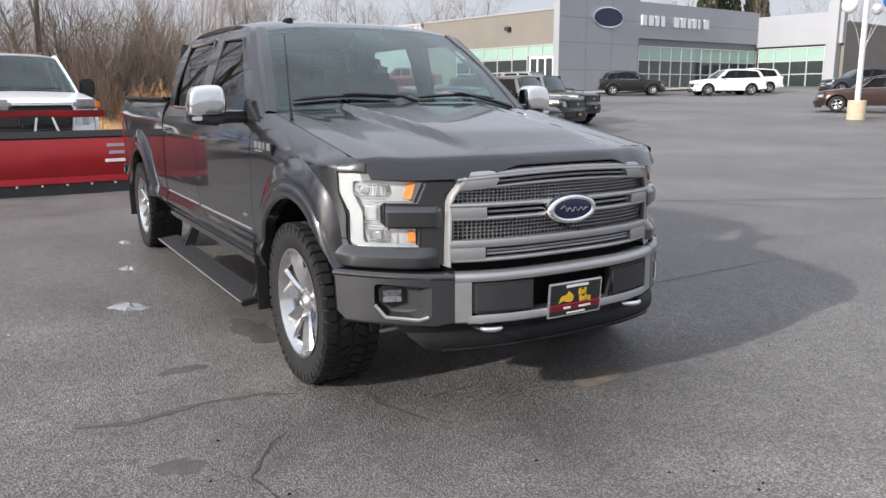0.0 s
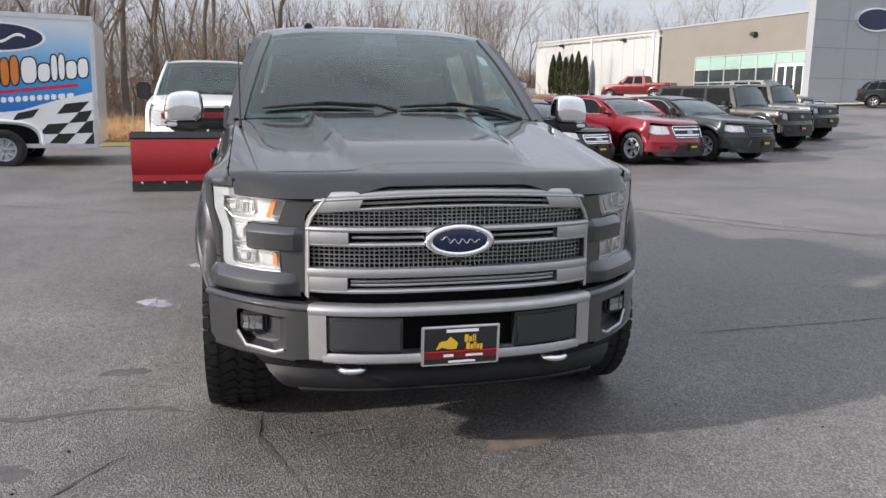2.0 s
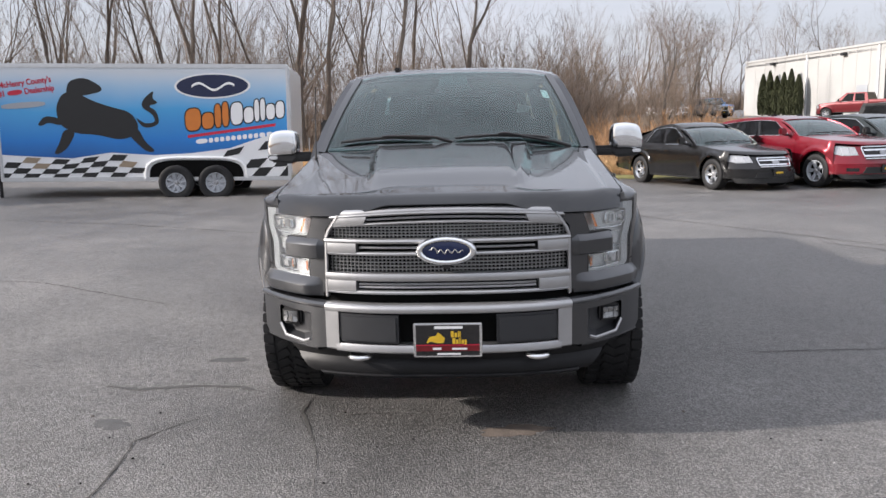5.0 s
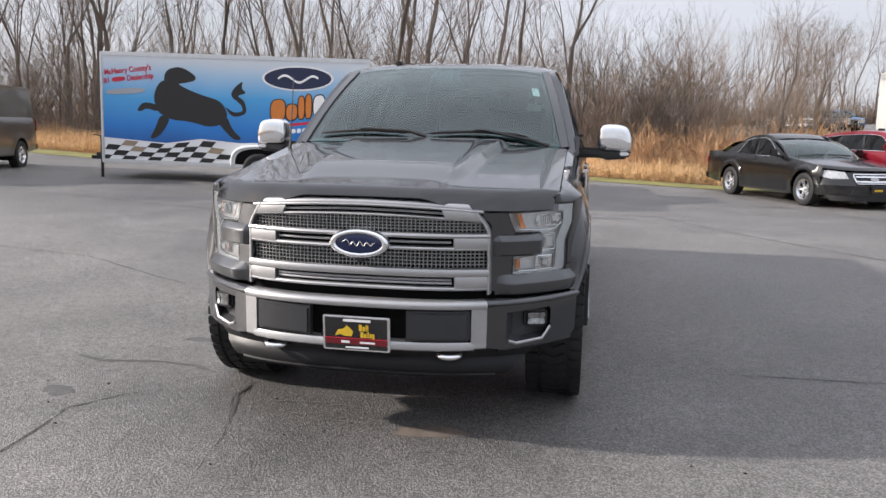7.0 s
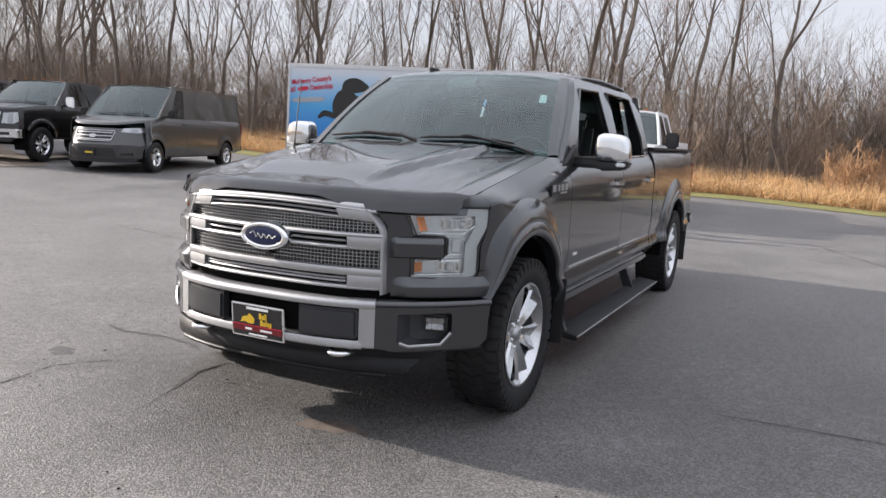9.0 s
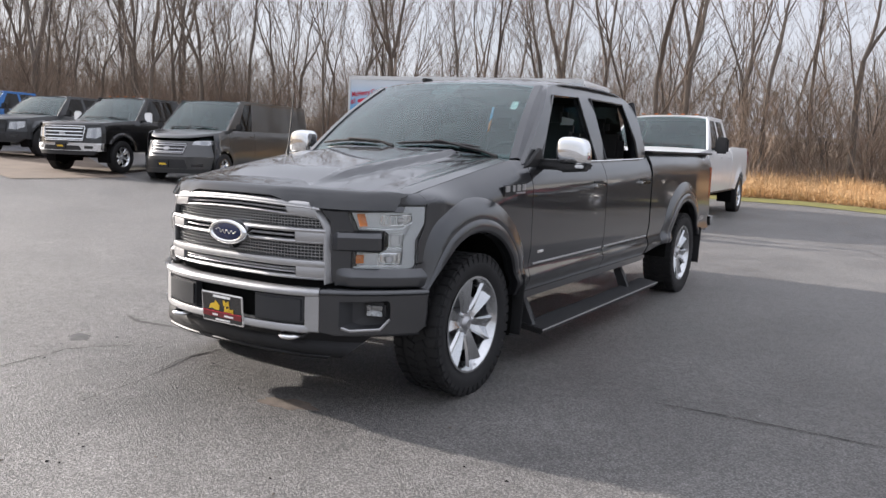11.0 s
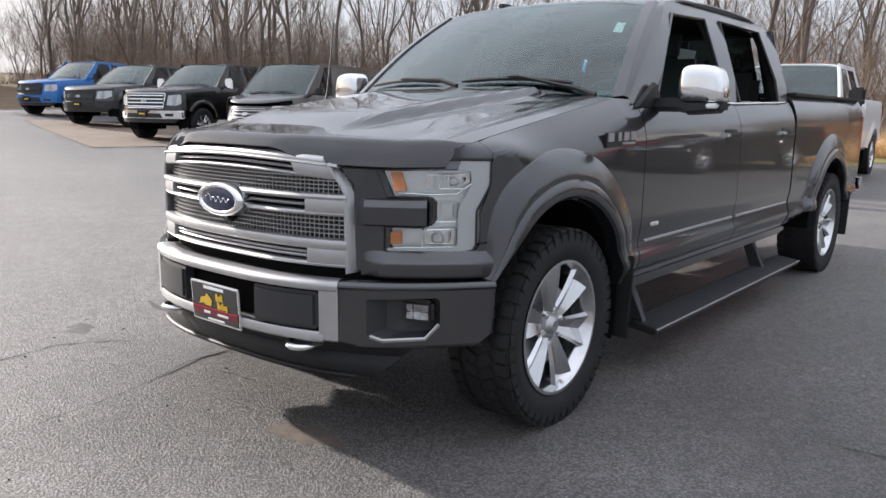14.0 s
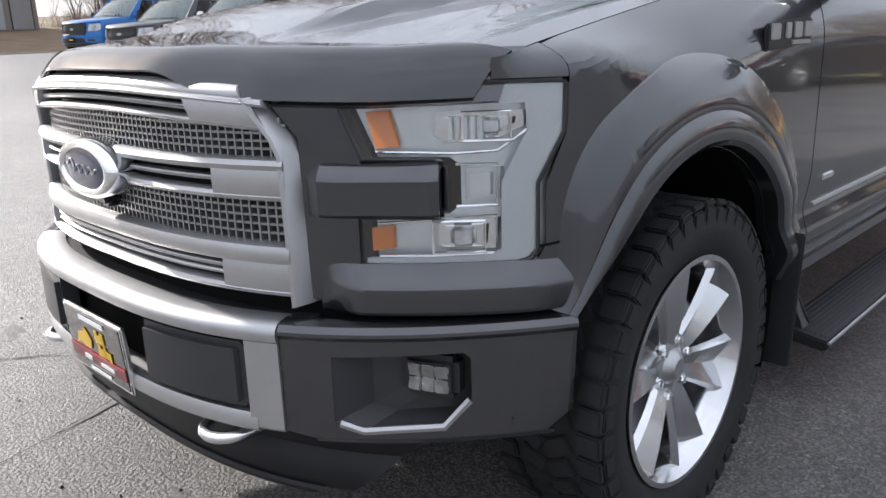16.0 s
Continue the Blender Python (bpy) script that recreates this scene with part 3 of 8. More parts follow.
    box(bm, (s * 0.96, my - 0.005, 1.243), (0.20, 0.085, 0.062), 0.02)
    prism(bm, [(0.66, 1.225), (0.93, 1.225), (0.93, 1.262), (0.86, 1.345), (0.80, 1.305)], "x", s * 0.868, s * 0.895, 0.006)
    part("mirror_arm", bm, BLACK, mirror)
    bm = bmesh.new()
    bmesh.ops.create_uvsphere(bm, u_segments=40, v_segments=28, radius=1)
    for v in bm.verts:
        q = [math.copysign(abs(c) ** 0.42, c) for c in v.co]
        taper = 1 - 0.10 * max(q[2], 0) - 0.10 * max(s * q[0], 0) * max(q[2], 0)
        v.co = Vector((s * 1.105 + 0.101 * q[0] * taper, my + 0.070 * q[1] * (1 - 0.15 * max(s * q[0], 0)), 1.334 + 0.082 * q[2] - 0.012 * max(s * q[0], 0)))
    part("mirror_cap", bm, CHROME, mirror, "polished chrome mirror cap", True, 60)
    bm = bmesh.new()
    prism(bm, [(s * 1.030, 1.275), (s * 1.03, 1.38), (s * 1.165, 1.378), (s * 1.175, 1.275)], "y", my + 0.062, my + 0.074, 0.0)
    part("mirror_glass", bm, CHROME, mirror, "mirror glass")
    part("indicator", box(bmesh.new(), (s * 1.165, my - 0.052, 1.240), (0.055, 0.02, 0.022), 0.006), LAMPGREY, mirror, "pale indicator lens")
    # extended running board
    bm = bmesh.new()
    prism(bm, [(s * 0.84, 0.205), (s * 0.985, 0.186), (s * 1.000, 0.202), (s * 0.996, 0.220), (s * 0.845, 0.242)], "y", 0.80, 3.12, 0.005)
    board = part("running_board", bm, BLACK, truck, "extended black running board with a bright edge")
    bm = bmesh.new()
    for k in range(9):
        x = 0.860 + 0.015 * k
        tube(bm, [(s * x, 0.83, 0.242 - 0.022 * (x - 0.845) / 0.15), (s * x, 3.09, 0.242 - 0.022 * (x - 0.845) / 0.15)], 0.004, 5)
    part("tread_ribs", bm, PAD, board)
    bm = bmesh.new()
    tube(bm, [(s * 0.999, 0.80, 0.216), (s * 0.999, 3.12, 0.216)], 0.005, 6)
    part("edge_strip", bm, SATIN, board, "bright edge strip")
    for y in (0.86, 2.62):
        bm = bmesh.new()
        prism(bm, [(s * 0.76, 0.42), (s * 0.82, 0.43), (s * 0.90, 0.25), (s * 0.925, 0.215), (s * 0.84, 0.215)], "y", y - 0.03, y + 0.03, 0.006)
        part("step_bracket", bm, PAD, board, "folding steel bracket")

# ------- hood with raised centre, smoked deflector along its front edge
US = sorted(set(np.linspace(-1, 1, 61).tolist() + [k * q for k in (-1, 1) for q in (0.36, 0.4, 0.44, 0.48, 0.52, 0.56, 0.76, 0.8, 0.86, 0.9)]))
HV = sorted(set((np.linspace(0, 1, 34) ** 1.3).tolist()))


def hood_pt(u, v):
    x = 0.828 * u
    y0, y1 = yf(x) - 0.012, cowl_y(x)
    y = y0 + (y1 - y0) * v
    z = hood_z(x, y)
    side = sm(0.24, 0.44, abs(x))
    z -= (0.028 + 0.042 * side) * max(0, 1 - (y - y0) / (0.05 + 0.03 * side)) ** 2
    return (x, y, z)


sheet("hood", hood_pt, US, HV, PAINT, truck, 0.012, "long hood with a raised centre", angle=16)


def shield_edge(x):
    return lerp([(0, 0.23), (0.22, 0.225), (0.29, 0.205), (0.36, 0.145), (0.42, 0.13), (0.60, 0.13), (0.74, 0.10), (0.83, 0.055)], abs(x))


def shield_pt(u, v):
    x = (0.805 + 0.018 * v) * u
    y = yf(x) - 0.024 + shield_edge(x) * v
    side = sm(0.24, 0.44, abs(x))
    z = hood_z(x, max(y, yf(x) - 0.012)) - (0.032 + 0.046 * side) * max(0, 1 - (y - yf(x) + 0.024) / (0.05 + 0.035 * side)) ** 2 + 0.016 - 0.009 * v
    return (x, y, z)


sheet("hood_deflector", shield_pt, np.linspace(-1, 1, 91).tolist(), np.linspace(0, 1, 12).tolist(), SHIELD, truck, 0.006, "smoked plastic stone deflector along the hood edge", angle=30)

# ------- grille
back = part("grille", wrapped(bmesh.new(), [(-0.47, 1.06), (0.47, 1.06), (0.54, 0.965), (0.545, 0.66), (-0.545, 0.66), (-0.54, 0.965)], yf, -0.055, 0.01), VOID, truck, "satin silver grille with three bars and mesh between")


def rail(bm, x0, x1, prof, half=None, f=yf):
    """A bar across the nose from x0 to x1 with a profile of (proud, z); half(z) pulls its ends in with height."""
    n = max(2, int(abs(x1 - x0) / 0.03))
    xs = np.linspace(x0, x1, n + 1)
    path, outs = [], []
    for x in xs:
        g = (f(x + 0.001) - f(x - 0.001)) / 0.002
        k = 1 / math.hypot(1, g)
        path.append((x, f(x)))
        outs.append((g * k, -k))
    old = set(bm.verts)
    sweep(bm, path, outs, prof)
    if half:
        for v in set(bm.verts) - old:
            nx = v.co.x * half(v.co.z) / half(prof[0][1])
            v.co.y += f(nx) - f(v.co.x)
            v.co.x = nx
            v.co.z -= 0.085 * nx * nx
    return bm


def lip(a, b, d=0.030, r=0.006):
    """Rounded front of a bar between heights a and b."""
    return [(-0.02, a), (d - r * 1.3, a), (d - r * 0.35, a + r * 0.4), (d, a + r * 1.2), (d + 0.002, (a + b) / 2), (d, b - r * 1.2), (d - r * 0.35, b - r * 0.4), (d - r * 1.3, b), (-0.02, b)]


def slotted_bar(z0, z1, sz0, sz1, slots, hw, half=None, fins=1):
    bm = bmesh.new()
    rail(bm, -hw, hw, lip(z0, sz0), half)
    rail(bm, -hw, hw, lip(sz1, z1, 0.034), half)
    xs = [-hw] + [v for q in slots for v in q] + [hw]
    for a, b in zip(xs[0::2], xs[1::2]):
        rail(bm, a, b, lip(sz0 - 0.009, sz1 + 0.009, 0.0305, 0.002), half)
    ob = part("grille_bar", bm, SATIN, back, "", True, 38)
    for a, b in slots:
        part("slot", wrapped(bmesh.new(), [(a, sz0), (b, sz0), (b, sz1), (a, sz1)], yf, 0.002, 0.01), VOID, ob)
        for k in range(fins):
            m = sz0 + (sz1 - sz0) * (k + 1) / (fins + 1)
            part("slot_fin", rail(bmesh.new(), a + 0.010, b - 0.010, lip(m - 0.005, m + 0.005, 0.020, 0.003), half and (lambda q: 1.0)), SATIN, ob)
    return ob


def top_half(z):
    return lerp([(0.985, 0.531), (0.995, 0.525), (1.062, 0.482), (1.075, 0.474)], z)


slotted_bar(0.990, 1.044, 1.003, 1.031, [(-0.36, 0.36)], 0.514, top_half)
slotted_bar(0.846, 0.922, 0.864, 0.900, [(-0.395, -0.10), (0.10, 0.395)], 0.537)
slotted_bar(0.672, 0.768, 0.690, 0.732, [(-0.40, 0.40)], 0.537, None, 2)
part("top_band", rail(bmesh.new(), -0.468, 0.468, [(-0.02, 1.040), (0.024, 1.040), (0.026, 1.046), (0.022, 1.055), (0.014, 1.062), (0.004, 1.065), (-0.02, 1.066)], top_half), SATIN, back, "", True, 50)
for s in (-1, 1):
    bm = bmesh.new()
    path = [(0.484, 1.024), (0.533, 0.955), (0.545, 0.925), (0.551, 0.655)]
    ring = []
    for x, z in path:
        ring.append([bm.verts.new((s * (x + dx), yf(x + dx) - d, z + dz)) for dx, d, dz in ((-0.008, -0.02, -0.003), (-0.008, 0.030, -0.003), (-0.003, 0.037, -0.001), (0.003, 0.036, 0.001), (0.007, 0.026, 0.002), (0.007, -0.02, 0.002))])
    for p, q in zip(ring, ring[1:]):
        for k in range(6):
            bm.faces.new((p[k], p[(k + 1) % 6], q[(k + 1) % 6], q[k]))
    bm.faces.new(ring[0])
    bm.faces.new(ring[-1][::-1])
    part("grille_surround", bm, SATIN, back, "", True, 30)
for z0, z1 in ((0.922, 0.990), (0.768, 0.846)):
    bm = bmesh.new()
    for k in range(-29, 30):
        x = k * 0.0180
        wrapped(bm, [(x - 0.0019, z0), (x + 0.0019, z0), (x + 0.0019, z1), (x - 0.0019, z1)], yf, 0.004, 0.022)
    for k in range(1, 5):
        z = z0 + (z1 - z0) * k / 5
        rail(bm, -0.532, 0.532, [(-0.012, z - 0.0022), (0.003, z - 0.0022), (0.003, z + 0.0022), (-0.012, z + 0.0022)])
    part("grille_mesh", bm, MESHM, back, "", True, 20)


# oval badge: domed chrome rim, navy field, a plain pale stroke
def oval_rings(bm, rows, n=56):
    rings = []
    for a, b, y in rows:
        rings.append([bm.verts.new((a * math.cos(2 * math.pi * k / n), y, 0.872 + b * math.sin(2 * math.pi * k / n))) for k in range(n)])
    for p, q in zip(rings, rings[1:]):
        for k in range(n):
            bm.faces.new((p[k], p[(k + 1) % n], q[(k + 1) % n], q[k]))
    bm.faces.new(rings[0])
    bm.faces.new(rings[-1][::-1])
    return bm


emblem = part("emblem", oval_rings(bmesh.new(), [(0.128, 0.060, -0.79), (0.134, 0.064, -0.835), (0.131, 0.062, -0.848), (0.124, 0.057, -0.856), (0.115, 0.051, -0.859), (0.107, 0.045, -0.857), (0.102, 0.041, -0.851)]), CHROME, back, "domed chrome-rimmed navy oval badge", True, 50)
part("emblem_field", oval_rings(bmesh.new(), [(0.102, 0.0412, -0.849), (0.102, 0.0412, -0.8525), (0.096, 0.036, -0.8545), (0.06, 0.02, -0.8555)]), BLUEINK, emblem, "", True, 60)
bm = bmesh.new()
tube(bm, [(0.074 * q, -0.8565, 0.871 + 0.008 * math.sin(15 * q) * (1.2 - 0.6 * abs(q)) + (0.012 if q < -0.55 else 0)) for q in np.linspace(-1, 1, 60)], 0.0020, 6)
part("emblem_stroke", bm, SATIN, emblem)
rbox("camera_pod", (0, -0.80, 0.80), (0.045, 0.05, 0.028), 0.008, GLOSSBLK, back, "small black camera pod")

# ------- headlights and front panels
for s in (-1, 1):
    def patch(name, pts, off, depth, material, parent, label="", bev=0.0):
        return part(name, wrapped(bmesh.new(), [(s * x, z) for x, z in pts], yf, off, depth, bev), material, parent, label, True, 30)

    def wire(pts, off, rad, closed=False):
        bm = bmesh.new()
        tube(bm, [(s * x, yf(x) - off, z) for x, z in (pts + pts[:1] if closed else pts)], rad, 6, not closed)
        return bm
    C = [(0.607, 1.030), (0.700, 1.037), (0.800, 1.042), (0.889, 1.042), (0.895, 1.035), (0.893, 0.957), (0.865, 0.870), (0.865, 0.753), (0.858, 0.736), (0.838, 0.729), (0.641, 0.727),
         (0.641, 0.816), (0.742, 0.816), (0.758, 0.832), (0.758, 0.902), (0.744, 0.916), (0.647, 0.918)]
    lamp = patch("headlight", C, -0.040, 0.012, LAMPGREY, truck, "C-shaped clear headlight with amber corner")
    patch("light_band", [(0.630, 1.029), (0.800, 1.038), (0.889, 1.037), (0.889, 0.957), (0.861, 0.870), (0.861, 0.753), (0.851, 0.738), (0.834, 0.733), (0.645, 0.731), (0.645, 0.743), (0.808, 0.746), (0.822, 0.757),
                         (0.822, 0.875), (0.851, 0.961), (0.849, 1.006), (0.635, 1.011)], -0.006, 0.012, LIGHTBAND, lamp, "pale light band round the outer edge")
    for x0, x1, z0, z1, lean in ((0.654, 0.670, 0.938, 0.998, 0.022), (0.655, 0.670, 0.756, 0.798, 0.0)):
        bm = bmesh.new()
        vs = [bm.verts.new((s * (x + lean * (z1 - z) / (z1 - z0)), yf(x) + d + dd, z)) for dd in (0.0, 0.006) for x, d, z in ((x0, 0.005, z0), (x1, 0.030, z0), (x1, 0.030, z1), (x0, 0.005, z1))]
        for q in ((0, 1, 2, 3), (7, 6, 5, 4), (0, 4, 5, 1), (1, 5, 6, 2), (2, 6, 7, 3), (3, 7, 4, 0)):
            bm.faces.new([vs[i] for i in q])
        part("indicator", bm, AMBER, lamp, "", False)
    patch("reflector", [(0.735, 0.994), (0.841, 0.994), (0.838, 0.966), (0.800, 0.942), (0.742, 0.942), (0.730, 0.956)], -0.018, 0.02, CHROME, lamp, "", 0.010)
    patch("reflector", [(0.770, 0.898), (0.811, 0.898), (0.811, 0.843), (0.770, 0.843)], -0.020, 0.02, WHITEPL, lamp, "", 0.008)
    patch("reflector", [(0.735, 0.805), (0.808, 0.810), (0.805, 0.754), (0.745, 0.754), (0.732, 0.765)], -0.018, 0.02, CHROME, lamp, "", 0.010)
    bm = bmesh.new()
    for k in range(5):
        wrapped(bm, [(s * (0.758 + 0.009 * k), 0.948), (s * (0.762 + 0.009 * k), 0.948), (s * (0.762 + 0.009 * k), 0.986), (s * (0.758 + 0.009 * k), 0.986)], yf, -0.012, 0.008)
    part("ribs", bm, LAMPGREY, lamp)
    for x, z, w0, h0 in ((0.807, 0.970, 0.040, 0.034), (0.772, 0.780, 0.046, 0.040)):
        bm = box(bmesh.new(), (0, 0, 0), (w0, 0.020, h0), 0.008, None, 3)
        bm.transform(Matrix.Translation((s * x, yf(x) + 0.014, z)) @ Matrix.Rotation(radians(s * 40), 4, "Z"))
        proj = part("projector", bm, HEADGLASS, lamp, "", True, 50)
        bm = bmesh.new()
        tube(bm, [(s * (x + dx * w0), yf(x + dx * w0) + 0.002, z + dz * h0) for dx, dz in ((-0.7, -0.7), (0.7, -0.7), (0.7, 0.7), (-0.7, 0.7), (-0.7, -0.7))], 0.003, 6)
        part("projector_rim", bm, CHROME, proj)
    for line in ([(0.645, 1.006), (0.745, 1.011), (0.851, 1.009), (0.851, 0.963), (0.816, 0.928), (0.765, 0.925), (0.662, 0.930)], [(0.766, 0.906), (0.816, 0.906), (0.816, 0.834), (0.766, 0.834)], [(0.662, 0.805), (0.730, 0.810), (0.814, 0.816), (0.816, 0.748), (0.735, 0.746), (0.662, 0.746)]):
        part("inner_edge", wire(line, -0.010, 0.0026), CHROME, lamp)
    lens = patch("lens", C, 0.001, 0.004, LENS, lamp, "clear headlight lens")
    lens.visible_shadow = False
    part("lamp_seal", wire(C, -0.002, 0.0042, True), BLACK, lamp)
    # upright between grille and lamp, with the clamp bar reaching into the lamp
    patch("front_panel", [(0.556, 0.665), (0.640, 0.665), (0.640, 0.816), (0.647, 0.918), (0.606, 1.034), (0.490, 1.034), (0.552, 0.955)], 0.002, 0.03, PAINT, truck)
    bm = bmesh.new()
    rings = []
    for x, k in ((0.560, 0.02), (0.585, 0.75), (0.61, 0.95), (0.738, 1.0), (0.750, 0.8), (0.756, -0.3)):
        g = 1.65 * x * x
        n = 1 / math.hypot(1, g)
        rings.append([bm.verts.new((s * (x + g * n * o * k), yf(x) - n * o * k, z)) for o, z in ((-0.02, 0.819), (0.024, 0.820), (0.031, 0.826), (0.032, 0.884), (0.027, 0.893), (0.0, 0.914), (-0.02, 0.916))])
    for p, q in zip(rings, rings[1:]):
        for k in range(6):
            bm.faces.new((p[k], p[k + 1], q[k + 1], q[k]))
    bm.faces.new(rings[-1])
    part("clamp_bar", bm, PAINT, truck, "", True, 25)
    # sloped ledge under the lamp, running back to the wheel arch
    path, outs = [], []
    for x in np.linspace(0.572, 0.918, 40):
        g = 1.65 * x * x
        k = sm(0.565, 0.655, x) * (1 - 0.55 * sm(0.84, 0.918, x)) / math.hypot(1, g)
        path.append((s * x, yf(x)))
        outs.append((s * g * k, -k))
    bm = sweep(bmesh.new(), path, outs, [(-0.02, 0.736), (0.003, 0.734), (0.034, 0.703), (0.038, 0.697), (0.039, 0.691), (0.036, 0.655), (0.031, 0.648), (-0.02, 0.646)])
    part("lamp_ledge", bm, PAINT, truck, "", True, 22)
    bm = bmesh.new()
    tube(bm, [(s * x, yf(x) + 0.001, 0.757 + 0.26 * (x - 0.866)) for x in np.linspace(0.866, 0.925, 12)], 0.0028, 6)
    part("panel_seam", bm, VOID, truck)
# near-black strip painted in for the shade between grille and bumper
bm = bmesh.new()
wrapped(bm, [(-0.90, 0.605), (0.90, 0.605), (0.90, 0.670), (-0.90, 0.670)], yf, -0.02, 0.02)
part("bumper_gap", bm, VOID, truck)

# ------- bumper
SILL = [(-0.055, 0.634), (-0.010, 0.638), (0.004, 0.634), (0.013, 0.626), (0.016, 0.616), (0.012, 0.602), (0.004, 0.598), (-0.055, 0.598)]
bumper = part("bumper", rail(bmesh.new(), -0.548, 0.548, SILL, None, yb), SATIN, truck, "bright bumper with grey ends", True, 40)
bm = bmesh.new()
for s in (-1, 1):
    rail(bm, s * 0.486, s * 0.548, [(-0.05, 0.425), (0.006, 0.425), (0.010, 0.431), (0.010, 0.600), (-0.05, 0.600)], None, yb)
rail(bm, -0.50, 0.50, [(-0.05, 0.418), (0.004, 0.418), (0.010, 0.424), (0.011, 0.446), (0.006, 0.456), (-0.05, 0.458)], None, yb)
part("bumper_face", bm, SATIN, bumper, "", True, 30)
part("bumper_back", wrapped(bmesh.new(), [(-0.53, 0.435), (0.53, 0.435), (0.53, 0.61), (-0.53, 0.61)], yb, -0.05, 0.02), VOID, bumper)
part("bumper_step", wrapped(bmesh.new(), [(-0.55, 0.612), (0.55, 0.612), (0.55, 0.628), (-0.55, 0.628)], lambda x: yb(x) + 0.05, 0.0, 0.10), PAD, bumper)
for s in (-1, 1):
    bm = bmesh.new()
    wrapped(bm, [(s * 0.215, 0.462), (s * 0.474, 0.464), (s * 0.484, 0.476), (s * 0.484, 0.584), (s * 0.474, 0.594), (s * 0.215, 0.592)], yb, 0.016, 0.05, 0.012)
    part("bumper_pad", bm, PAD, bumper, "dark grey rubber bumper pad", True, 30)
    # grey bumper end with a sunk fog-lamp pocket
    P = [(0.632, 0.578), (0.806, 0.583), (0.814, 0.572), (0.814, 0.492), (0.782, 0.440), (0.672, 0.434), (0.632, 0.452)]
    bm = bmesh.new()
    for q in ([(0.550, 0.428), (0.62, 0.414), (0.672, 0.434), (0.632, 0.452), (0.632, 0.578), (0.632, 0.612), (0.550, 0.610)],
              [(0.62, 0.414), (0.900, 0.420), (0.922, 0.450), (0.814, 0.492), (0.782, 0.440), (0.672, 0.434)],
              [(0.814, 0.492), (0.922, 0.450), (0.926, 0.612), (0.632, 0.612), (0.632, 0.578), (0.806, 0.583), (0.814, 0.572)]):
        wrapped(bm, [(s * x, z) for x, z in q], yb, 0.004, 0.014, 0.0, 0.03)
    bmesh.ops.remove_doubles(bm, verts=bm.verts, dist=0.0006)
    end = part("bumper_end", bm, PAINT, bumper, "gunmetal grey bumper end", True, 25)
    part("bumper_ledge", rail(bmesh.new(), s * 0.550, s * 0.928, [(-0.030, 0.638), (-0.012, 0.638), (0.002, 0.634), (0.012, 0.624), (0.013, 0.618), (0.005, 0.608), (-0.012, 0.606)], None, yb), PAINT, bumper, "", True, 25)
    part("bumper_roll", rail(bmesh.new(), s * 0.60, s * 0.905, [(-0.030, 0.402), (-0.012, 0.404), (0.001, 0.411), (0.004, 0.420), (-0.010, 0.422)], None, yb), PAINT, bumper, "", True, 40)
    # pocket: walls that narrow inwards, and its floor
    bm = bmesh.new()
    inner = [(0.652 + (x - 0.632) * 0.88, 0.455 + (z - 0.434) * 0.80) for x, z in P]
    o = [bm.verts.new((s * x, yb(x) - 0.003, z)) for x, z in P]
    i2 = [bm.verts.new((s * x, yb(x) + 0.060, z)) for x, z in inner]
    for k in range(len(P)):
        j = (k + 1) % len(P)
        bm.faces.new((o[k], o[j], i2[j], i2[k]))
    bm.faces.new(i2)
    part("fog_pocket", bm, PAD, end, "", False)
    bm = bmesh.new()
    tube(bm, [(s * x, yb(x) - 0.003, z) for x, z in ((0.640, 0.450), (0.674, 0.436), (0.780, 0.442), (0.812, 0.492))], 0.0075, 6)
    part("pocket_trim", bm, SATIN, end)
    cx, cz = 0.752, 0.534
    tilt = Matrix.Translation((s * cx, yb(cx) + 0.020, cz)) @ Matrix.Rotation(radians(s * 22), 4, "Z")
    bm = bmesh.new()
    box(bm, (0, 0.02, 0), (0.108, 0.05, 0.080), 0.012)
    bm.transform(tilt)
    fog = part("fog_lamp", bm, BLACK, end, "rectangular fog lamp in a black bezel")
    for k in range(3):
        for j in range(2):
            bm = bmesh.new()
            box(bm, (-0.026 + 0.026 * k, -0.006, -0.013 + 0.026 * j), (0.0255, 0.006, 0.0255), 0.002, Matrix.Rotation(radians(9 * (k - 1)), 4, "Z") @ Matrix.Rotation(radians(-9 + 18 * j), 4, "X"))
            bm.transform(tilt)
            part("facet", bm, FOGGLASS, fog, "", False)
    # tow hook
    bm = bmesh.new()
    tube(bm, [(s * 0.345, -0.72, 0.395), (s * 0.345, -0.80, 0.395)] + [(s * (0.395 - 0.05 * math.cos(q)), -0.80 - 0.05 * math.sin(q), 0.395) for q in np.linspace(0.3, math.pi - 0.3, 9)] + [(s * 0.445, -0.80, 0.395), (s * 0.445, -0.72, 0.395)], 0.012, 8)
    part("tow_hook", bm, CHROME, truck, "bright tow hook", True, 60)
# number plate: frame, dark field, yellow and red shapes, plain bars
plate = part("plate", box(bmesh.new(), (0, -0.877, 0.483), (0.300, 0.012, 0.157), 0.004, Matrix.Rotation(radians(4), 4, "X")), CHROME, bumper, "dealer plate with yellow emblem in a chrome frame")
PR = Matrix.Translation((0, -0.877, 0.483)) @ Matrix.Rotation(radians(4), 4, "X") @ Matrix.Diagonal((0.94, 1, 0.93, 1))


def plate_bit(name, x0, x1, z0, z1, lay, material, bev=0.0):
    bm = bmesh.new()
    prism(bm, [(x0, z0), (x1, z0), (x1, z1), (x0, z1)], "y", -0.005 - lay, -0.0065 - lay)
    bm.transform(PR)
    part(name, bm, material, plate, "", False)


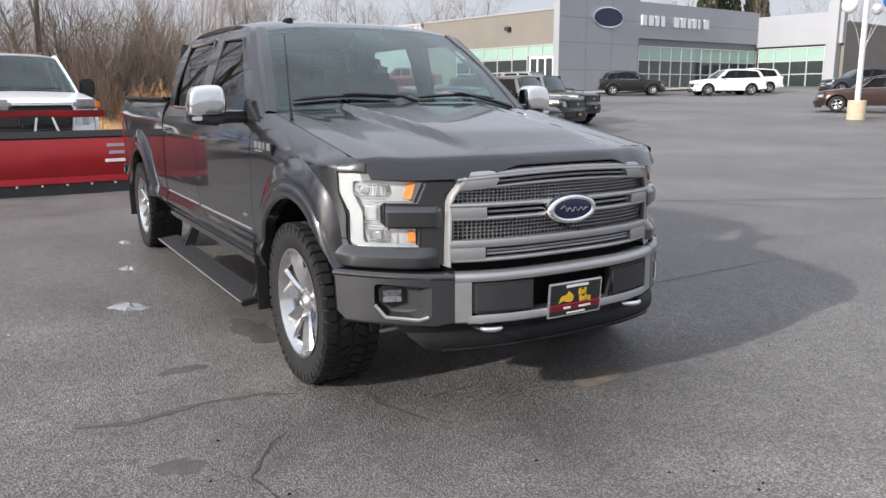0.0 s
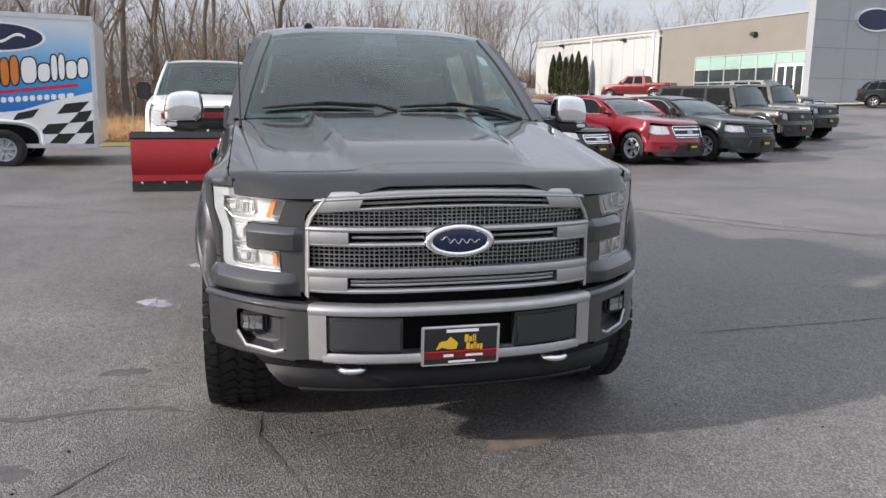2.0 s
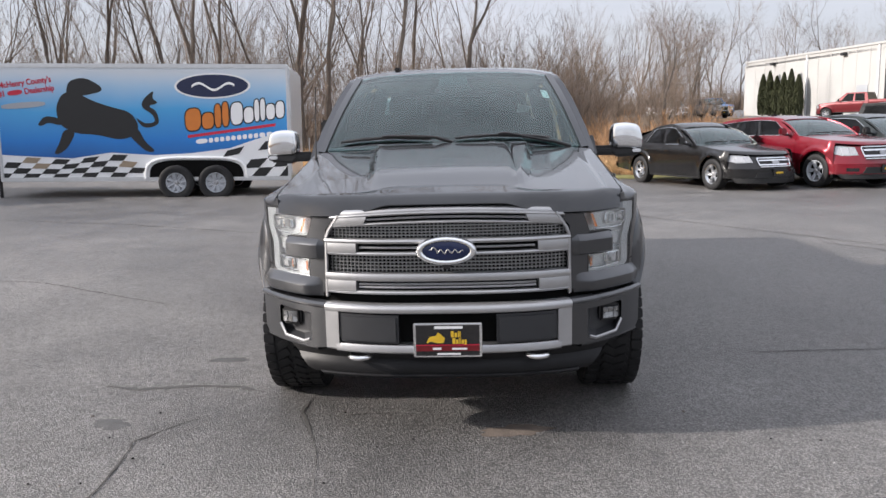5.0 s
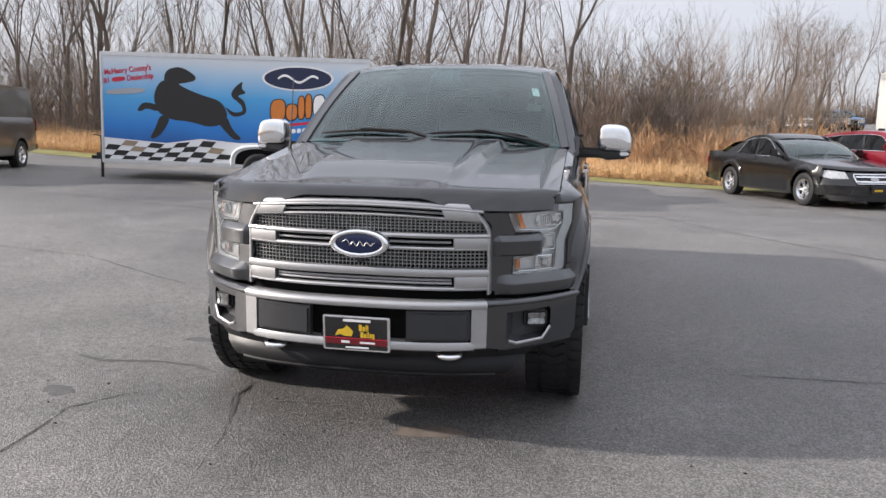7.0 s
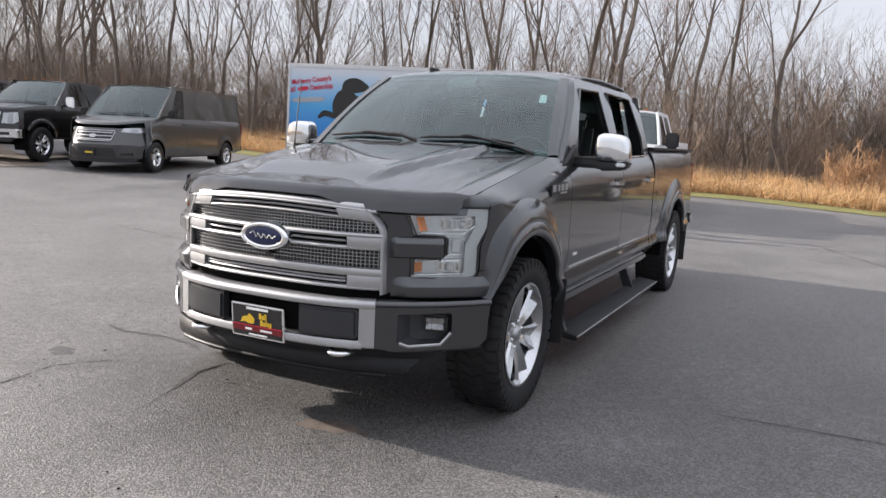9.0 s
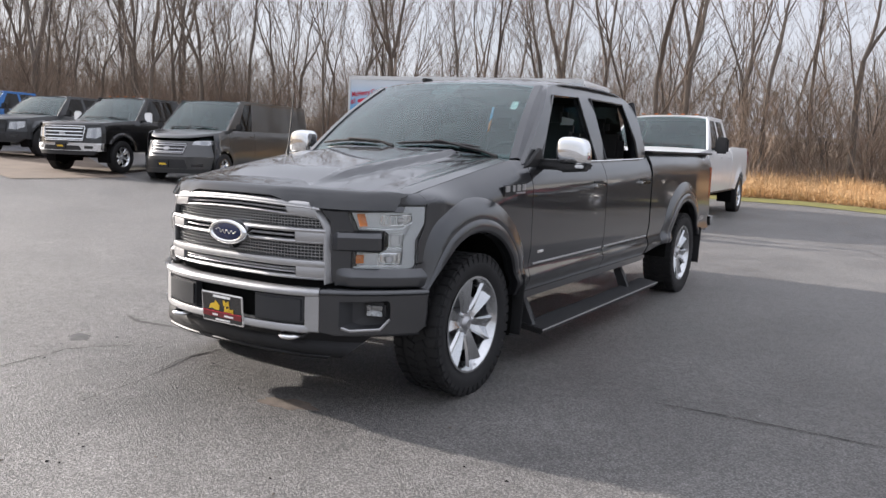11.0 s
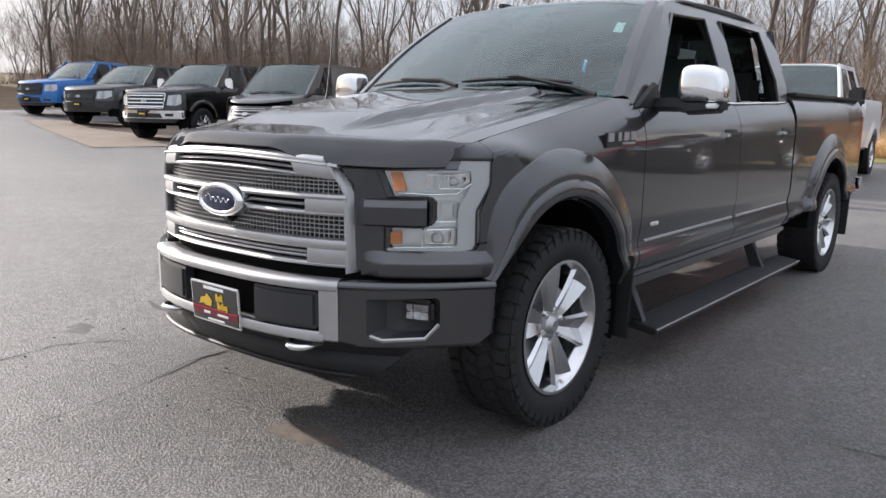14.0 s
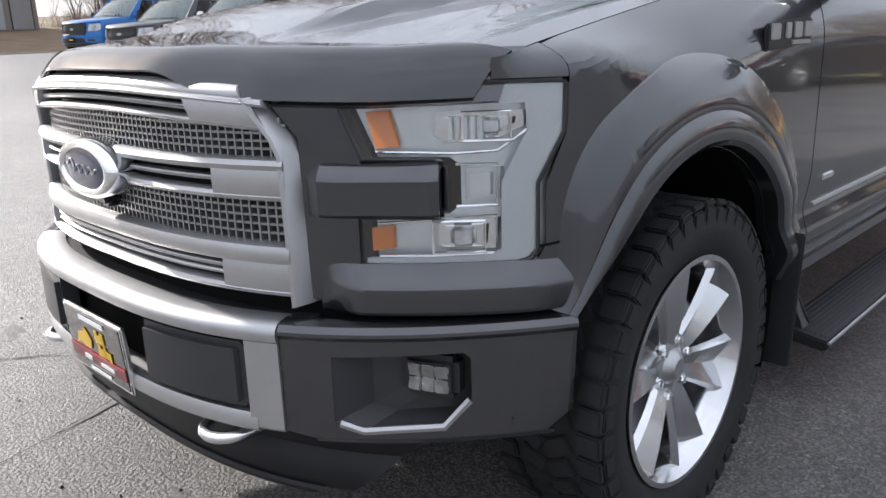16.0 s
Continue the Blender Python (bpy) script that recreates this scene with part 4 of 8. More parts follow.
plate_bit("plate_field", -0.148, 0.148, -0.075, 0.075, 0.001, GLOSSBLK)
plate_bit("plate_band", -0.148, 0.148, -0.052, -0.022, 0.003, mat("maroon_ink", (0.16, 0.01, 0.015), 0.3, 0, 0, 0.05, 10))
plate_bit("plate_line", -0.148, 0.148, -0.024, -0.020, 0.004, REDINK)
plate_bit("plate_bar", -0.060, 0.070, 0.058, 0.070, 0.004, INK)
plate_bit("plate_bar", -0.050, 0.060, -0.070, -0.062, 0.004, INK)
for k, (x0, x1, z0, z1) in enumerate(((0.015, 0.029, 0.016, 0.046), (0.032, 0.044, 0.016, 0.038), (0.047, 0.052, 0.016, 0.046), (0.055, 0.060, 0.016, 0.046), (0.022, 0.036, -0.016, 0.012), (0.039, 0.049, -0.016, 0.004), (0.052, 0.056, -0.016, 0.012), (0.059, 0.063, -0.016, 0.012), (0.066, 0.075, -0.016, 0.004), (0.078, 0.088, -0.020, 0.004))):
    plate_bit("plate_bar", x0, x1, z0, z1, 0.004, YELLOW)
plate_bit("plate_bar", 0.02, 0.09, -0.045, -0.036, 0.005, INK)
plate_bit("plate_bar", -0.07, -0.03, -0.045, -0.034, 0.005, INK)
bm = bmesh.new()
prism(bm, [(-0.10, -0.012), (-0.075, -0.004), (-0.05, -0.012), (-0.02, -0.012), (-0.012, 0.012), (-0.03, 0.03), (-0.045, 0.040), (-0.055, 0.024), (-0.085, 0.018)], "y", -0.009, -0.0105)
bm.transform(PR)
part("plate_emblem", bm, YELLOW, plate, "plain yellow emblem", False)
# lower valance
def dam_y(x):
    return -0.80 + 0.45 * abs(x) ** 3


DAM = mat("air_dam_plastic", (0.008, 0.008, 0.009), 0.45, 0, 0, 0.35, 9, 0.05, 200, spec=0.25)
def dam(prof, wide):
    """A strip of the air dam, drawn in towards the ground."""
    bm = rail(bmesh.new(), -wide, wide, prof, None, dam_y)
    for v in bm.verts:
        nx = v.co.x * lerp([(0.285, 0.80), (0.35, 0.90), (0.425, 1.0)], v.co.z)
        v.co.y += dam_y(nx) - dam_y(v.co.x)
        v.co.x = nx
    return bm


valance = part("valance", dam([(-0.10, 0.425), (0.002, 0.425), (0.004, 0.40), (-0.002, 0.375), (0.010, 0.355), (0.018, 0.322), (0.014, 0.304), (0.002, 0.296), (-0.10, 0.300)], 0.765), DAM, truck, "black plastic air dam below the bumper", True, 30)
part("valance_lip", dam([(0.0, 0.310), (0.020, 0.308), (0.025, 0.302), (0.022, 0.293), (0.0, 0.290)], 0.70), DAM, valance, "", True, 40)

# ------- cab
def gx(z, y=1.5):
    """Half width of the glasshouse at height z."""
    return lerp([(1.24, 0.878), (1.40, 0.846), (1.60, 0.786), (1.70, 0.742), (1.735, 0.722), (1.78, 0.694), (1.81, 0.676)], z)


RF = [(1.255, 1.772), (1.35, 1.806), (1.54, 1.834), (1.9, 1.848), (2.3, 1.848), (2.6, 1.838), (2.8, 1.815), (2.95, 1.77)]


def roof_pt(u, v):
    y = 1.26 + (2.95 - 1.26) * v
    y0 = y - (0.055 * (1 - u * u) if v < 0.1 else 0.055 * (1 - u * u) * max(0, 1 - (v - 0.1) / 0.2))
    z = lerp(RF, y0)
    w = lerp([(1.26, 0.650), (1.55, 0.672), (2.6, 0.672), (2.95, 0.64)], y)
    zz = z - 0.014 * u * u - 0.030 * abs(u) ** 6
    return (w * u * (1 + 0.035 * abs(u) ** 5), y0, zz)


roof = sheet("roof", roof_pt, np.linspace(-1, 1, 41).tolist(), np.linspace(0, 1, 34).tolist(), PAINT, truck, 0.02, "smooth roof", angle=40)
sheet("headliner", lambda u, v: tuple(Vector(roof_pt(0.95 * u, 0.03 + 0.94 * v)) + Vector((0, 0, -0.035))), np.linspace(-1, 1, 13).tolist(), np.linspace(0, 1, 10).tolist(), DASH, truck, 0.01, "dark headliner")
rbox("roof_antenna", (-0.40, 1.50, 1.828), (0.05, 0.11, 0.026), 0.010, BLACK, roof, "small black roof antenna base")


def ws_pt(u, v):
    x0, x1 = 0.800 * u, 0.640 * u
    yb0 = 0.520 + 0.145 * u * u
    yt = 1.27 - 0.055 * (1 - u * u)
    z0, z1 = 1.292 - 0.014 * u * u, 1.780 - 0.030 * abs(u) ** 3
    bow = 0.025 * math.sin(math.pi * v)
    return (x0 + (x1 - x0) * v, yb0 + (yt - yb0) * v - bow * 0.5, z0 + (z1 - z0) * v + bow)


WU, WV = np.linspace(-1, 1, 25).tolist(), np.linspace(0, 1, 13).tolist()
ws = sheet("windscreen", ws_pt, WU, WV, GLASS, truck, 0.005, "raked windscreen reflecting the sky", angle=80)
ws.visible_shadow = False
# black frit border
for (u0, u1, v0, v1) in ((-1, 1, 0, 0.05), (-1, 1, 0.955, 1), (-1, -0.965, 0.05, 0.955), (0.965, 1, 0.05, 0.955), (-0.14, 0.14, 0.80, 0.955)):
    sheet("windscreen_border", lambda u, v: tuple(Vector(ws_pt(u, v)) + Vector((0, 0.006, -0.008))), np.linspace(u0, u1, 13).tolist(), np.linspace(v0, v1, 5).tolist(), GLOSSBLK, ws, 0.002)
# cowl, wipers
sheet("cowl", lambda u, v: (0.81 * u, cowl_y(0.81 * u) - 0.02 + (0.12) * v, hood_z(0.81 * u, cowl_y(0.81 * u)) - 0.022 + 0.012 * v), np.linspace(-1, 1, 21).tolist(), [0, 0.3, 0.6, 1], BLACK, truck, 0.01, "black plastic cowl grille")
bm = bmesh.new()
for k in range(46):
    x = -0.75 + 1.5 * k / 45
    box(bm, (x, cowl_y(x) + 0.035, hood_z(x, cowl_y(x)) - 0.010), (0.016, 0.05, 0.006), 0.0, Matrix.Rotation(radians(8), 4, "X"))
part("cowl_slats", bm, PAD, truck)
for xs in (-0.12, 0.60):
    bm = bmesh.new()
    pts = []
    for k in range(12):
        u = (xs - 0.58 * k / 11) / 0.80
        p = Vector(ws_pt(max(u, -0.95), 0.065 + 0.025 * math.sin(math.pi * k / 11))) + Vector((0, -0.010, 0.014))
        pts.append(p)
    tube(bm, pts, [0.005] + [0.009] * 10 + [0.005], 6)
    part("wiper_blade", bm, BLACK, truck, "black wiper blade")
    bm = bmesh.new()
    a = Vector((xs + 0.12, cowl_y(xs) + 0.03, hood_z(xs, cowl_y(xs)) + 0.005))
    tube(bm, [a, a + Vector((-0.1, 0.0, 0.03)), pts[5] + Vector((0, -0.012, 0.012)), pts[6] + Vector((0, -0.01, 0.01))], [0.013, 0.010, 0.007, 0.006], 6)
    part("wiper_arm", bm, BLACK, truck, "black wiper arm")
# pillars, window frames
for s in (-1, 1):
    def pillar(name, path, w, d, m=PAINT):
        b3 = bmesh.new()
        rings = []
        for x, y, z in path:
            rings.append([b3.verts.new((s * (x + dx), y + dy, z)) for dx, dy in ((0.012, -w / 2), (0.012, w / 2), (-d, w / 2), (-d, -w / 2))])
        for p, q in zip(rings, rings[1:]):
            for k in range(4):
                b3.faces.new((p[k], p[(k + 1) % 4], q[(k + 1) % 4], q[k]))
        b3.faces.new(rings[0])
        b3.faces.new(rings[-1][::-1])
        return part(name, b3, m, truck)
    # A-pillar follows the windscreen's edge
    bm = bmesh.new()
    rings = []
    for v in np.linspace(-0.02, 1.0, 14):
        p = Vector(ws_pt(1.0, v))
        k = 0.055 + 0.03 * (1 - v)
        rings.append([bm.verts.new((s * (p.x - 0.012), p.y - 0.01, p.z + 0.006)), bm.verts.new((s * (p.x + 0.030), p.y + 0.012, p.z + 0.012)), bm.verts.new((s * (p.x + 0.055), p.y + k, p.z - 0.008)), bm.verts.new((s * (p.x + 0.02), p.y + k + 0.035, p.z - 0.05)), bm.verts.new((s * (p.x - 0.03), p.y + 0.05, p.z - 0.03))])
    for p, q in zip(rings, rings[1:]):
        for k in range(5):
            bm.faces.new((p[k], p[(k + 1) % 5], q[(k + 1) % 5], q[k]))
    bm.faces.new(rings[0])
    bm.faces.new(rings[-1][::-1])
    part("a_pillar", bm, PAINT, truck)
    # side frame: a panel in the glasshouse plane with two window openings, built of strips
    def gp(y, z, off=0.0):
        return (s * (gx(z) + off), y, z)

    def side_poly(name, pts):
        t = bmesh.new()
        t.faces.new([t.verts.new((0, y, z)) for y, z in pts])
        for zc in (1.30, 1.40, 1.50, 1.60, 1.65, 1.70, 1.735):
            bmesh.ops.bisect_plane(t, geom=list(t.verts) + list(t.edges) + list(t.faces), plane_co=(0, 0, zc), plane_no=(0, 0, 1))
        r2 = bmesh.ops.extrude_face_region(t, geom=list(t.faces))
        inner = {v for v in r2["geom"] if isinstance(v, bmesh.types.BMVert)}
        for v in t.verts:
            v.co.x = s * (gx(v.co.z) - (0.04 if v in inner else 0.0))
        return part(name, t, PAINT, truck, "", True, 30)
    side_poly("door_frame", [(0.66, 1.245), (0.91, 1.245), (0.91, 1.268), (1.30, 1.692), (1.30, 1.752), (1.26, 1.732)])
    side_poly("door_header", [(1.30, 1.692), (1.735, 1.705), (1.98, 1.715), (2.65, 1.715), (2.65, 1.790), (2.5, 1.798), (2.0, 1.804), (1.55, 1.792), (1.30, 1.752)])
    side_poly("b_pillar", [(1.83, 1.245), (2.02, 1.245), (1.98, 1.715), (1.735, 1.705)])
    side_poly("c_pillar", [(2.745, 1.245), (2.985, 1.25), (2.94, 1.70), (2.8, 1.768), (2.65, 1.790), (2.65, 1.715), (2.735, 1.42)])
    # black window seals
    for loop in ([(0.91, 1.268), (1.83, 1.264), (1.735, 1.705), (1.30, 1.692)], [(2.02, 1.272), (2.745, 1.276), (2.735, 1.42), (2.65, 1.715), (1.98, 1.715)]):
        bm = bmesh.new()
        tube(bm, [gp(y, z, 0.004) for y, z in loop + loop[:1]], 0.011, 6, cap=False)
        part("window_seal", bm, GLOSSBLK, truck)
        if s < 0:
            (ya, za), (yb_, zb), (yc, zc), (yd, zd) = loop[0], loop[1], loop[-2], loop[-1]
            pane = sheet("side_window", lambda u, v: gp((ya + (yb_ - ya) * u) * (1 - v) + (yd + (yc - yd) * u) * v, (za + (zb - za) * u) * (1 - v) + (zd + (zc - zd) * u) * v, -0.004), np.linspace(0, 1, 6).tolist(), np.linspace(0, 1, 6).tolist(), TINT, truck, 0.004, "side window glass", flip=True)
            pane.visible_shadow = False
    # drip rail
    bm = bmesh.new()
    tube(bm, [Vector(roof_pt(s * 1.0, v)) + Vector((s * 0.006, 0, -0.004)) for v in np.linspace(0, 1, 24)], 0.007, 6)
    part("roof_rail", bm, PAINT, truck)
# back of the cab
bm = bmesh.new()
box(bm, (0, 2.955, 0.90), (1.78, 0.03, 0.78), 0.02)
box(bm, (0, 2.93, 1.745), (1.30, 0.04, 0.07), 0.01)
for s in (-1, 1):
    box(bm, (s * 0.745, 2.945, 1.50), (0.12, 0.03, 0.5), 0.01, Matrix.Rotation(radians(-s * 14), 4, "Y"))
part("cab_back", bm, PAINT, truck)
rw = raw("rear_window", [(-0.70, 2.955, 1.29), (0.70, 2.955, 1.29), (0.60, 2.935, 1.71), (-0.60, 2.935, 1.71), (-0.70, 2.960, 1.29), (0.70, 2.960, 1.29), (0.60, 2.940, 1.71), (-0.60, 2.940, 1.71)], [(0, 1, 2, 3), (7, 6, 5, 4)], TINT, truck, "tinted rear window")
rw.visible_shadow = False
# interior
rbox("dashboard", (0, 1.02, 1.135), (1.56, 0.52, 0.26), 0.08, DASH, truck, "dark dashboard")
rbox("cab_floor", (0, 1.9, 0.62), (1.70, 2.1, 0.08), 0.01, DASH, truck)
rbox("firewall", (0, 0.70, 0.95), (1.66, 0.06, 0.62), 0.01, VOID, truck)
bm = bmesh.new()
lathe(bm, [(0.185 + 0.014 * math.cos(a), 0.014 * math.sin(a)) for a in np.linspace(0, 2 * math.pi, 9)], 28, (0, 0, 0), "y")
box(bm, (0, 0.01, 0), (0.34, 0.03, 0.05), 0.01)
box(bm, (0, 0.01, 0), (0.12, 0.05, 0.12), 0.03)
bm.transform(Matrix.Translation((0.38, 1.32, 1.20)) @ Matrix.Rotation(radians(-22), 4, "X"))
part("steering_wheel", bm, DASH, truck, "dark steering wheel")
for x in (-0.40, 0.40):
    bm = bmesh.new()
    box(bm, (x, 1.72, 0.86), (0.52, 0.52, 0.16), 0.06)
    box(bm, (x, 1.99, 1.20), (0.50, 0.14, 0.66), 0.06, Matrix.Rotation(radians(-12), 4, "X"))
    box(bm, (x, 2.075, 1.585), (0.26, 0.10, 0.17), 0.045)
    part("front_seat", bm, SEAT, truck, "black leather front seat")
bm = bmesh.new()
box(bm, (0, 2.56, 0.86), (1.44, 0.48, 0.16), 0.06)
box(bm, (0, 2.83, 1.18), (1.44, 0.12, 0.60), 0.05)
for x in (-0.45, 0, 0.45):
    box(bm, (x, 2.86, 1.54), (0.24, 0.09, 0.14), 0.04)
part("rear_seat", bm, SEAT, truck, "black leather rear bench")
rbox("mirror_housing", (0, 1.18, 1.665), (0.25, 0.05, 0.07), 0.02, GLOSSBLK, truck, "inside mirror")
rbox("sensor_box", (0, 1.235, 1.735), (0.15, 0.10, 0.04), 0.015, GLOSSBLK, truck)
raw("window_sticker", [tuple(Vector(ws_pt(u, v)) + Vector((0, 0.005, -0.006))) for u, v in ((0.84, 0.60), (0.90, 0.60), (0.90, 0.72), (0.84, 0.72))], [(0, 1, 2, 3)], INK, ws, "small white sticker")
rbox("hang_tag", (0.52, 2.06, 1.50), (0.10, 0.004, 0.16), 0.001, INK, truck, "white paper hang tag", Matrix.Rotation(radians(12), 4, "Y"))
# whip aerial
bm = bmesh.new()
tube(bm, [(-0.80, 0.40, 1.245), (-0.80, 0.41, 1.30), (-0.797, 0.46, 1.66)], [0.010, 0.0045, 0.0028], 6)
part("aerial", bm, BLACK, truck, "thin black whip aerial")
# bed: floor, front wall, tailgate, cover, lamps
rbox("bed_front", (0, 3.02, 0.98), (1.70, 0.04, 0.66), 0.01, PAINT, truck)
rbox("tailgate", (0, 5.075, 0.98), (1.60, 0.05, 0.68), 0.02, PAINT, truck)
rbox("bed_cover", (0, 4.04, 1.335), (1.72, 2.06, 0.03), 0.012, BLACK, truck, "flat black bed cover")
rbox("rear_bumper", (0, 5.20, 0.62), (1.85, 0.20, 0.20), 0.05, CHROME, truck)
for s in (-1, 1):
    rbox("bed_rail_cap", (s * 0.87, 4.04, 1.343), (0.085, 2.06, 0.02), 0.008, BLACK, truck)
    rbox("tail_lamp", (s * 0.862, 5.04, 1.04), (0.11, 0.11, 0.36), 0.02, REDLENS, truck, "red tail lamp")
# frame, axles
bm = bmesh.new()
for s in (-1, 1):
    box(bm, (s * 0.42, 2.2, 0.47), (0.09, 5.6, 0.16), 0.01)
for a in AX:
    tube(bm, [(-0.75, a, HUB), (0.75, a, HUB)], 0.055, 8)
box(bm, (0, 2.0, 0.55), (1.55, 2.0, 0.10), 0.01)
box(bm, (0, 0.0, 0.72), (0.86, 1.1, 0.42), 0.02)
part("chassis", bm, VOID, truck, "black ladder frame and axles")


# ------- wheels
def wheel(parent, x, y, s, R=0.386, rim=0.258, width=0.262, hub=HUB, tread=True, spokes=6, face=ALLOY, steer=0.0):
    w = thing("wheel", pose(0, 0, 0), "", "")
    for k in ("label", "category"):
        if k in w:
            del w[k]
    w.parent = parent
    w.matrix_basis = pose(x, y, hub, 0, 0, steer + (0 if s > 0 else 180))
    h = width / 2
    bm = bmesh.new()
    prof = [(rim - 0.012, -h * 0.80), (rim + 0.02, -h * 0.93), (rim + (R - rim) * 0.45, -h * 1.03), (R - 0.030, -h * 0.98), (R - 0.010, -h * 0.86), (R - 0.008, h * 0.86), (R - 0.030, h * 0.98), (rim + (R - rim) * 0.55, h * 1.04), (rim + 0.03, h * 0.97), (rim + 0.008, h * 0.90), (rim - 0.012, h * 0.80)]
    lathe(bm, prof, 56, (0, 0, 0))
    tyre = part("tyre", bm, RUBBER, w, "knobbly black all-terrain tyre" if tread else "black tyre")
    if tread:
        bm = bmesh.new()
        for k in range(44):
            a = 2 * math.pi * k / 44
            rot = Matrix.Rotation(a, 4, "X")
            for sx in (-1, 1):
                st = 0.5 if sx > 0 else 0.0
                rk = Matrix.Rotation(a + st * 2 * math.pi / 44, 4, "X")
                long = 1.0 if k % 2 else 0.72
                t = bmesh.new()
                box(t, (sx * h * 0.80, 0, R - 0.007), (h * 0.42, 0.047, 0.014), 0.004)
                box(t, (sx * h * 0.982, 0, R - 0.028 - 0.010 * long), (0.012, 0.044, 0.050 * long), 0.004)
                t.transform(rk)
                me = bpy.data.meshes.new("t")
                t.to_mesh(me)
                t.free()
                bm.from_mesh(me)
                bpy.data.meshes.remove(me)
                t = bmesh.new()
                box(t, (sx * h * 0.26, 0, R - 0.007), (h * 0.46, 0.042, 0.013), 0.003, Matrix.Rotation(radians(28 * sx), 4, "Z"))
                t.transform(rot)
                me = bpy.data.meshes.new("t")
                t.to_mesh(me)
                t.free()
                bm.from_mesh(me)
                bpy.data.meshes.remove(me)
        part("tread", bm, RUBBER, tyre)
    bm = bmesh.new()
    lathe(bm, [(rim, -h * 0.75), (rim - 0.03, -h * 0.7), (rim - 0.035, h * 0.55), (rim - 0.016, h * 0.80), (rim + 0.004, h * 0.90), (rim + 0.006, h * 0.945), (rim - 0.006, h * 0.95), (rim - 0.014, h * 0.86), (rim - 0.024, h * 0.70)], 56, (0, 0, 0))
    rimo = part("rim", bm, face, w, "bright alloy rim")
    bm = bmesh.new()
    xo = h * 0.80
    for k in range(spokes):
        a = 2 * math.pi * k / spokes + 0.26
        t = bmesh.new()
        n = 7
        rings = []
        for i in range(n):
            q = i / (n - 1)
            r = 0.045 + (rim - 0.016 - 0.045) * q
            half = 0.031 + (0.047 if spokes == 6 else 0.03) * q ** 1.1 * rim / 0.258
            top = xo - 0.034 + 0.046 * q ** 0.8 - 0.012 * q * q
            dip = (0.004 + 0.026 * q) if spokes == 6 else 0.008
            rings.append([t.verts.new(v) for v in ((top - 0.070, -half * 0.62, r), (top - 0.010, -half, r), (top + 0.003, -half * 0.80, r), (top - dip, 0, r), (top + 0.003, half * 0.80, r), (top - 0.010, half, r), (top - 0.070, half * 0.62, r))])
        for p, q2 in zip(rings, rings[1:]):
            for j in range(7):
                t.faces.new((p[j], p[(j + 1) % 7], q2[(j + 1) % 7], q2[j]))
        t.transform(Matrix.Rotation(a, 4, "X"))
        me = bpy.data.meshes.new("t")
        t.to_mesh(me)
        t.free()
        bm.from_mesh(me)
        bpy.data.meshes.remove(me)
    part("spokes", bm, face, rimo, "", True, 22)
    bm = bmesh.new()
    lathe(bm, [(0.0, xo - 0.012), (0.022, xo - 0.010), (0.034, xo - 0.018), (0.042, xo - 0.03), (0.085, xo - 0.040), (0.095, xo - 0.09)], 24, (0, 0, 0))
    part("hub_cap", bm, STEEL, rimo)
    bm = bmesh.new()
    for k in range(6):
        a = 2 * math.pi * (k + 0.5) / 6 + 0.26
        if tread and k:
            part("lug_nut", bm, CHROME, rimo)
            bm = bmesh.new()
        lathe(bm, [(0.013, xo - 0.07), (0.013, xo - 0.028), (0.009, xo - 0.018), (0.0, xo - 0.016)], 8, (0, 0.066 * math.sin(-a), 0.066 * math.cos(a)))
    part("lug_nut" if tread else "lug_nuts", bm, CHROME, rimo)
    bm = bmesh.new()
    lathe(bm, [(0.0, -0.02), (0.17, -0.02), (0.175, -0.01), (0.175, 0.012), (0.06, 0.014), (0.0, 0.014)], 36, (0, 0, 0))
    part("brake_disc", bm, STEEL, rimo)
    bm = bmesh.new()
    lathe(bm, [(0.0, -h * 0.55), (rim - 0.03, -h * 0.55)], 24, (0, 0, 0))
    part("wheel_back", bm, VOID, rimo)
    return w


for s in (-1, 1):
    for a in AX:
        wheel(truck, s * 0.826, a, s)

# ---------------------------------------------------------------- other vehicles
def on_ground(x, y, heading):
    """A pose on the lot, for a vehicle whose nose points along the heading (degrees; 0 looks down the -y axis)."""
    return pose(x, y, ground_z(x, y), 0, 0, heading)


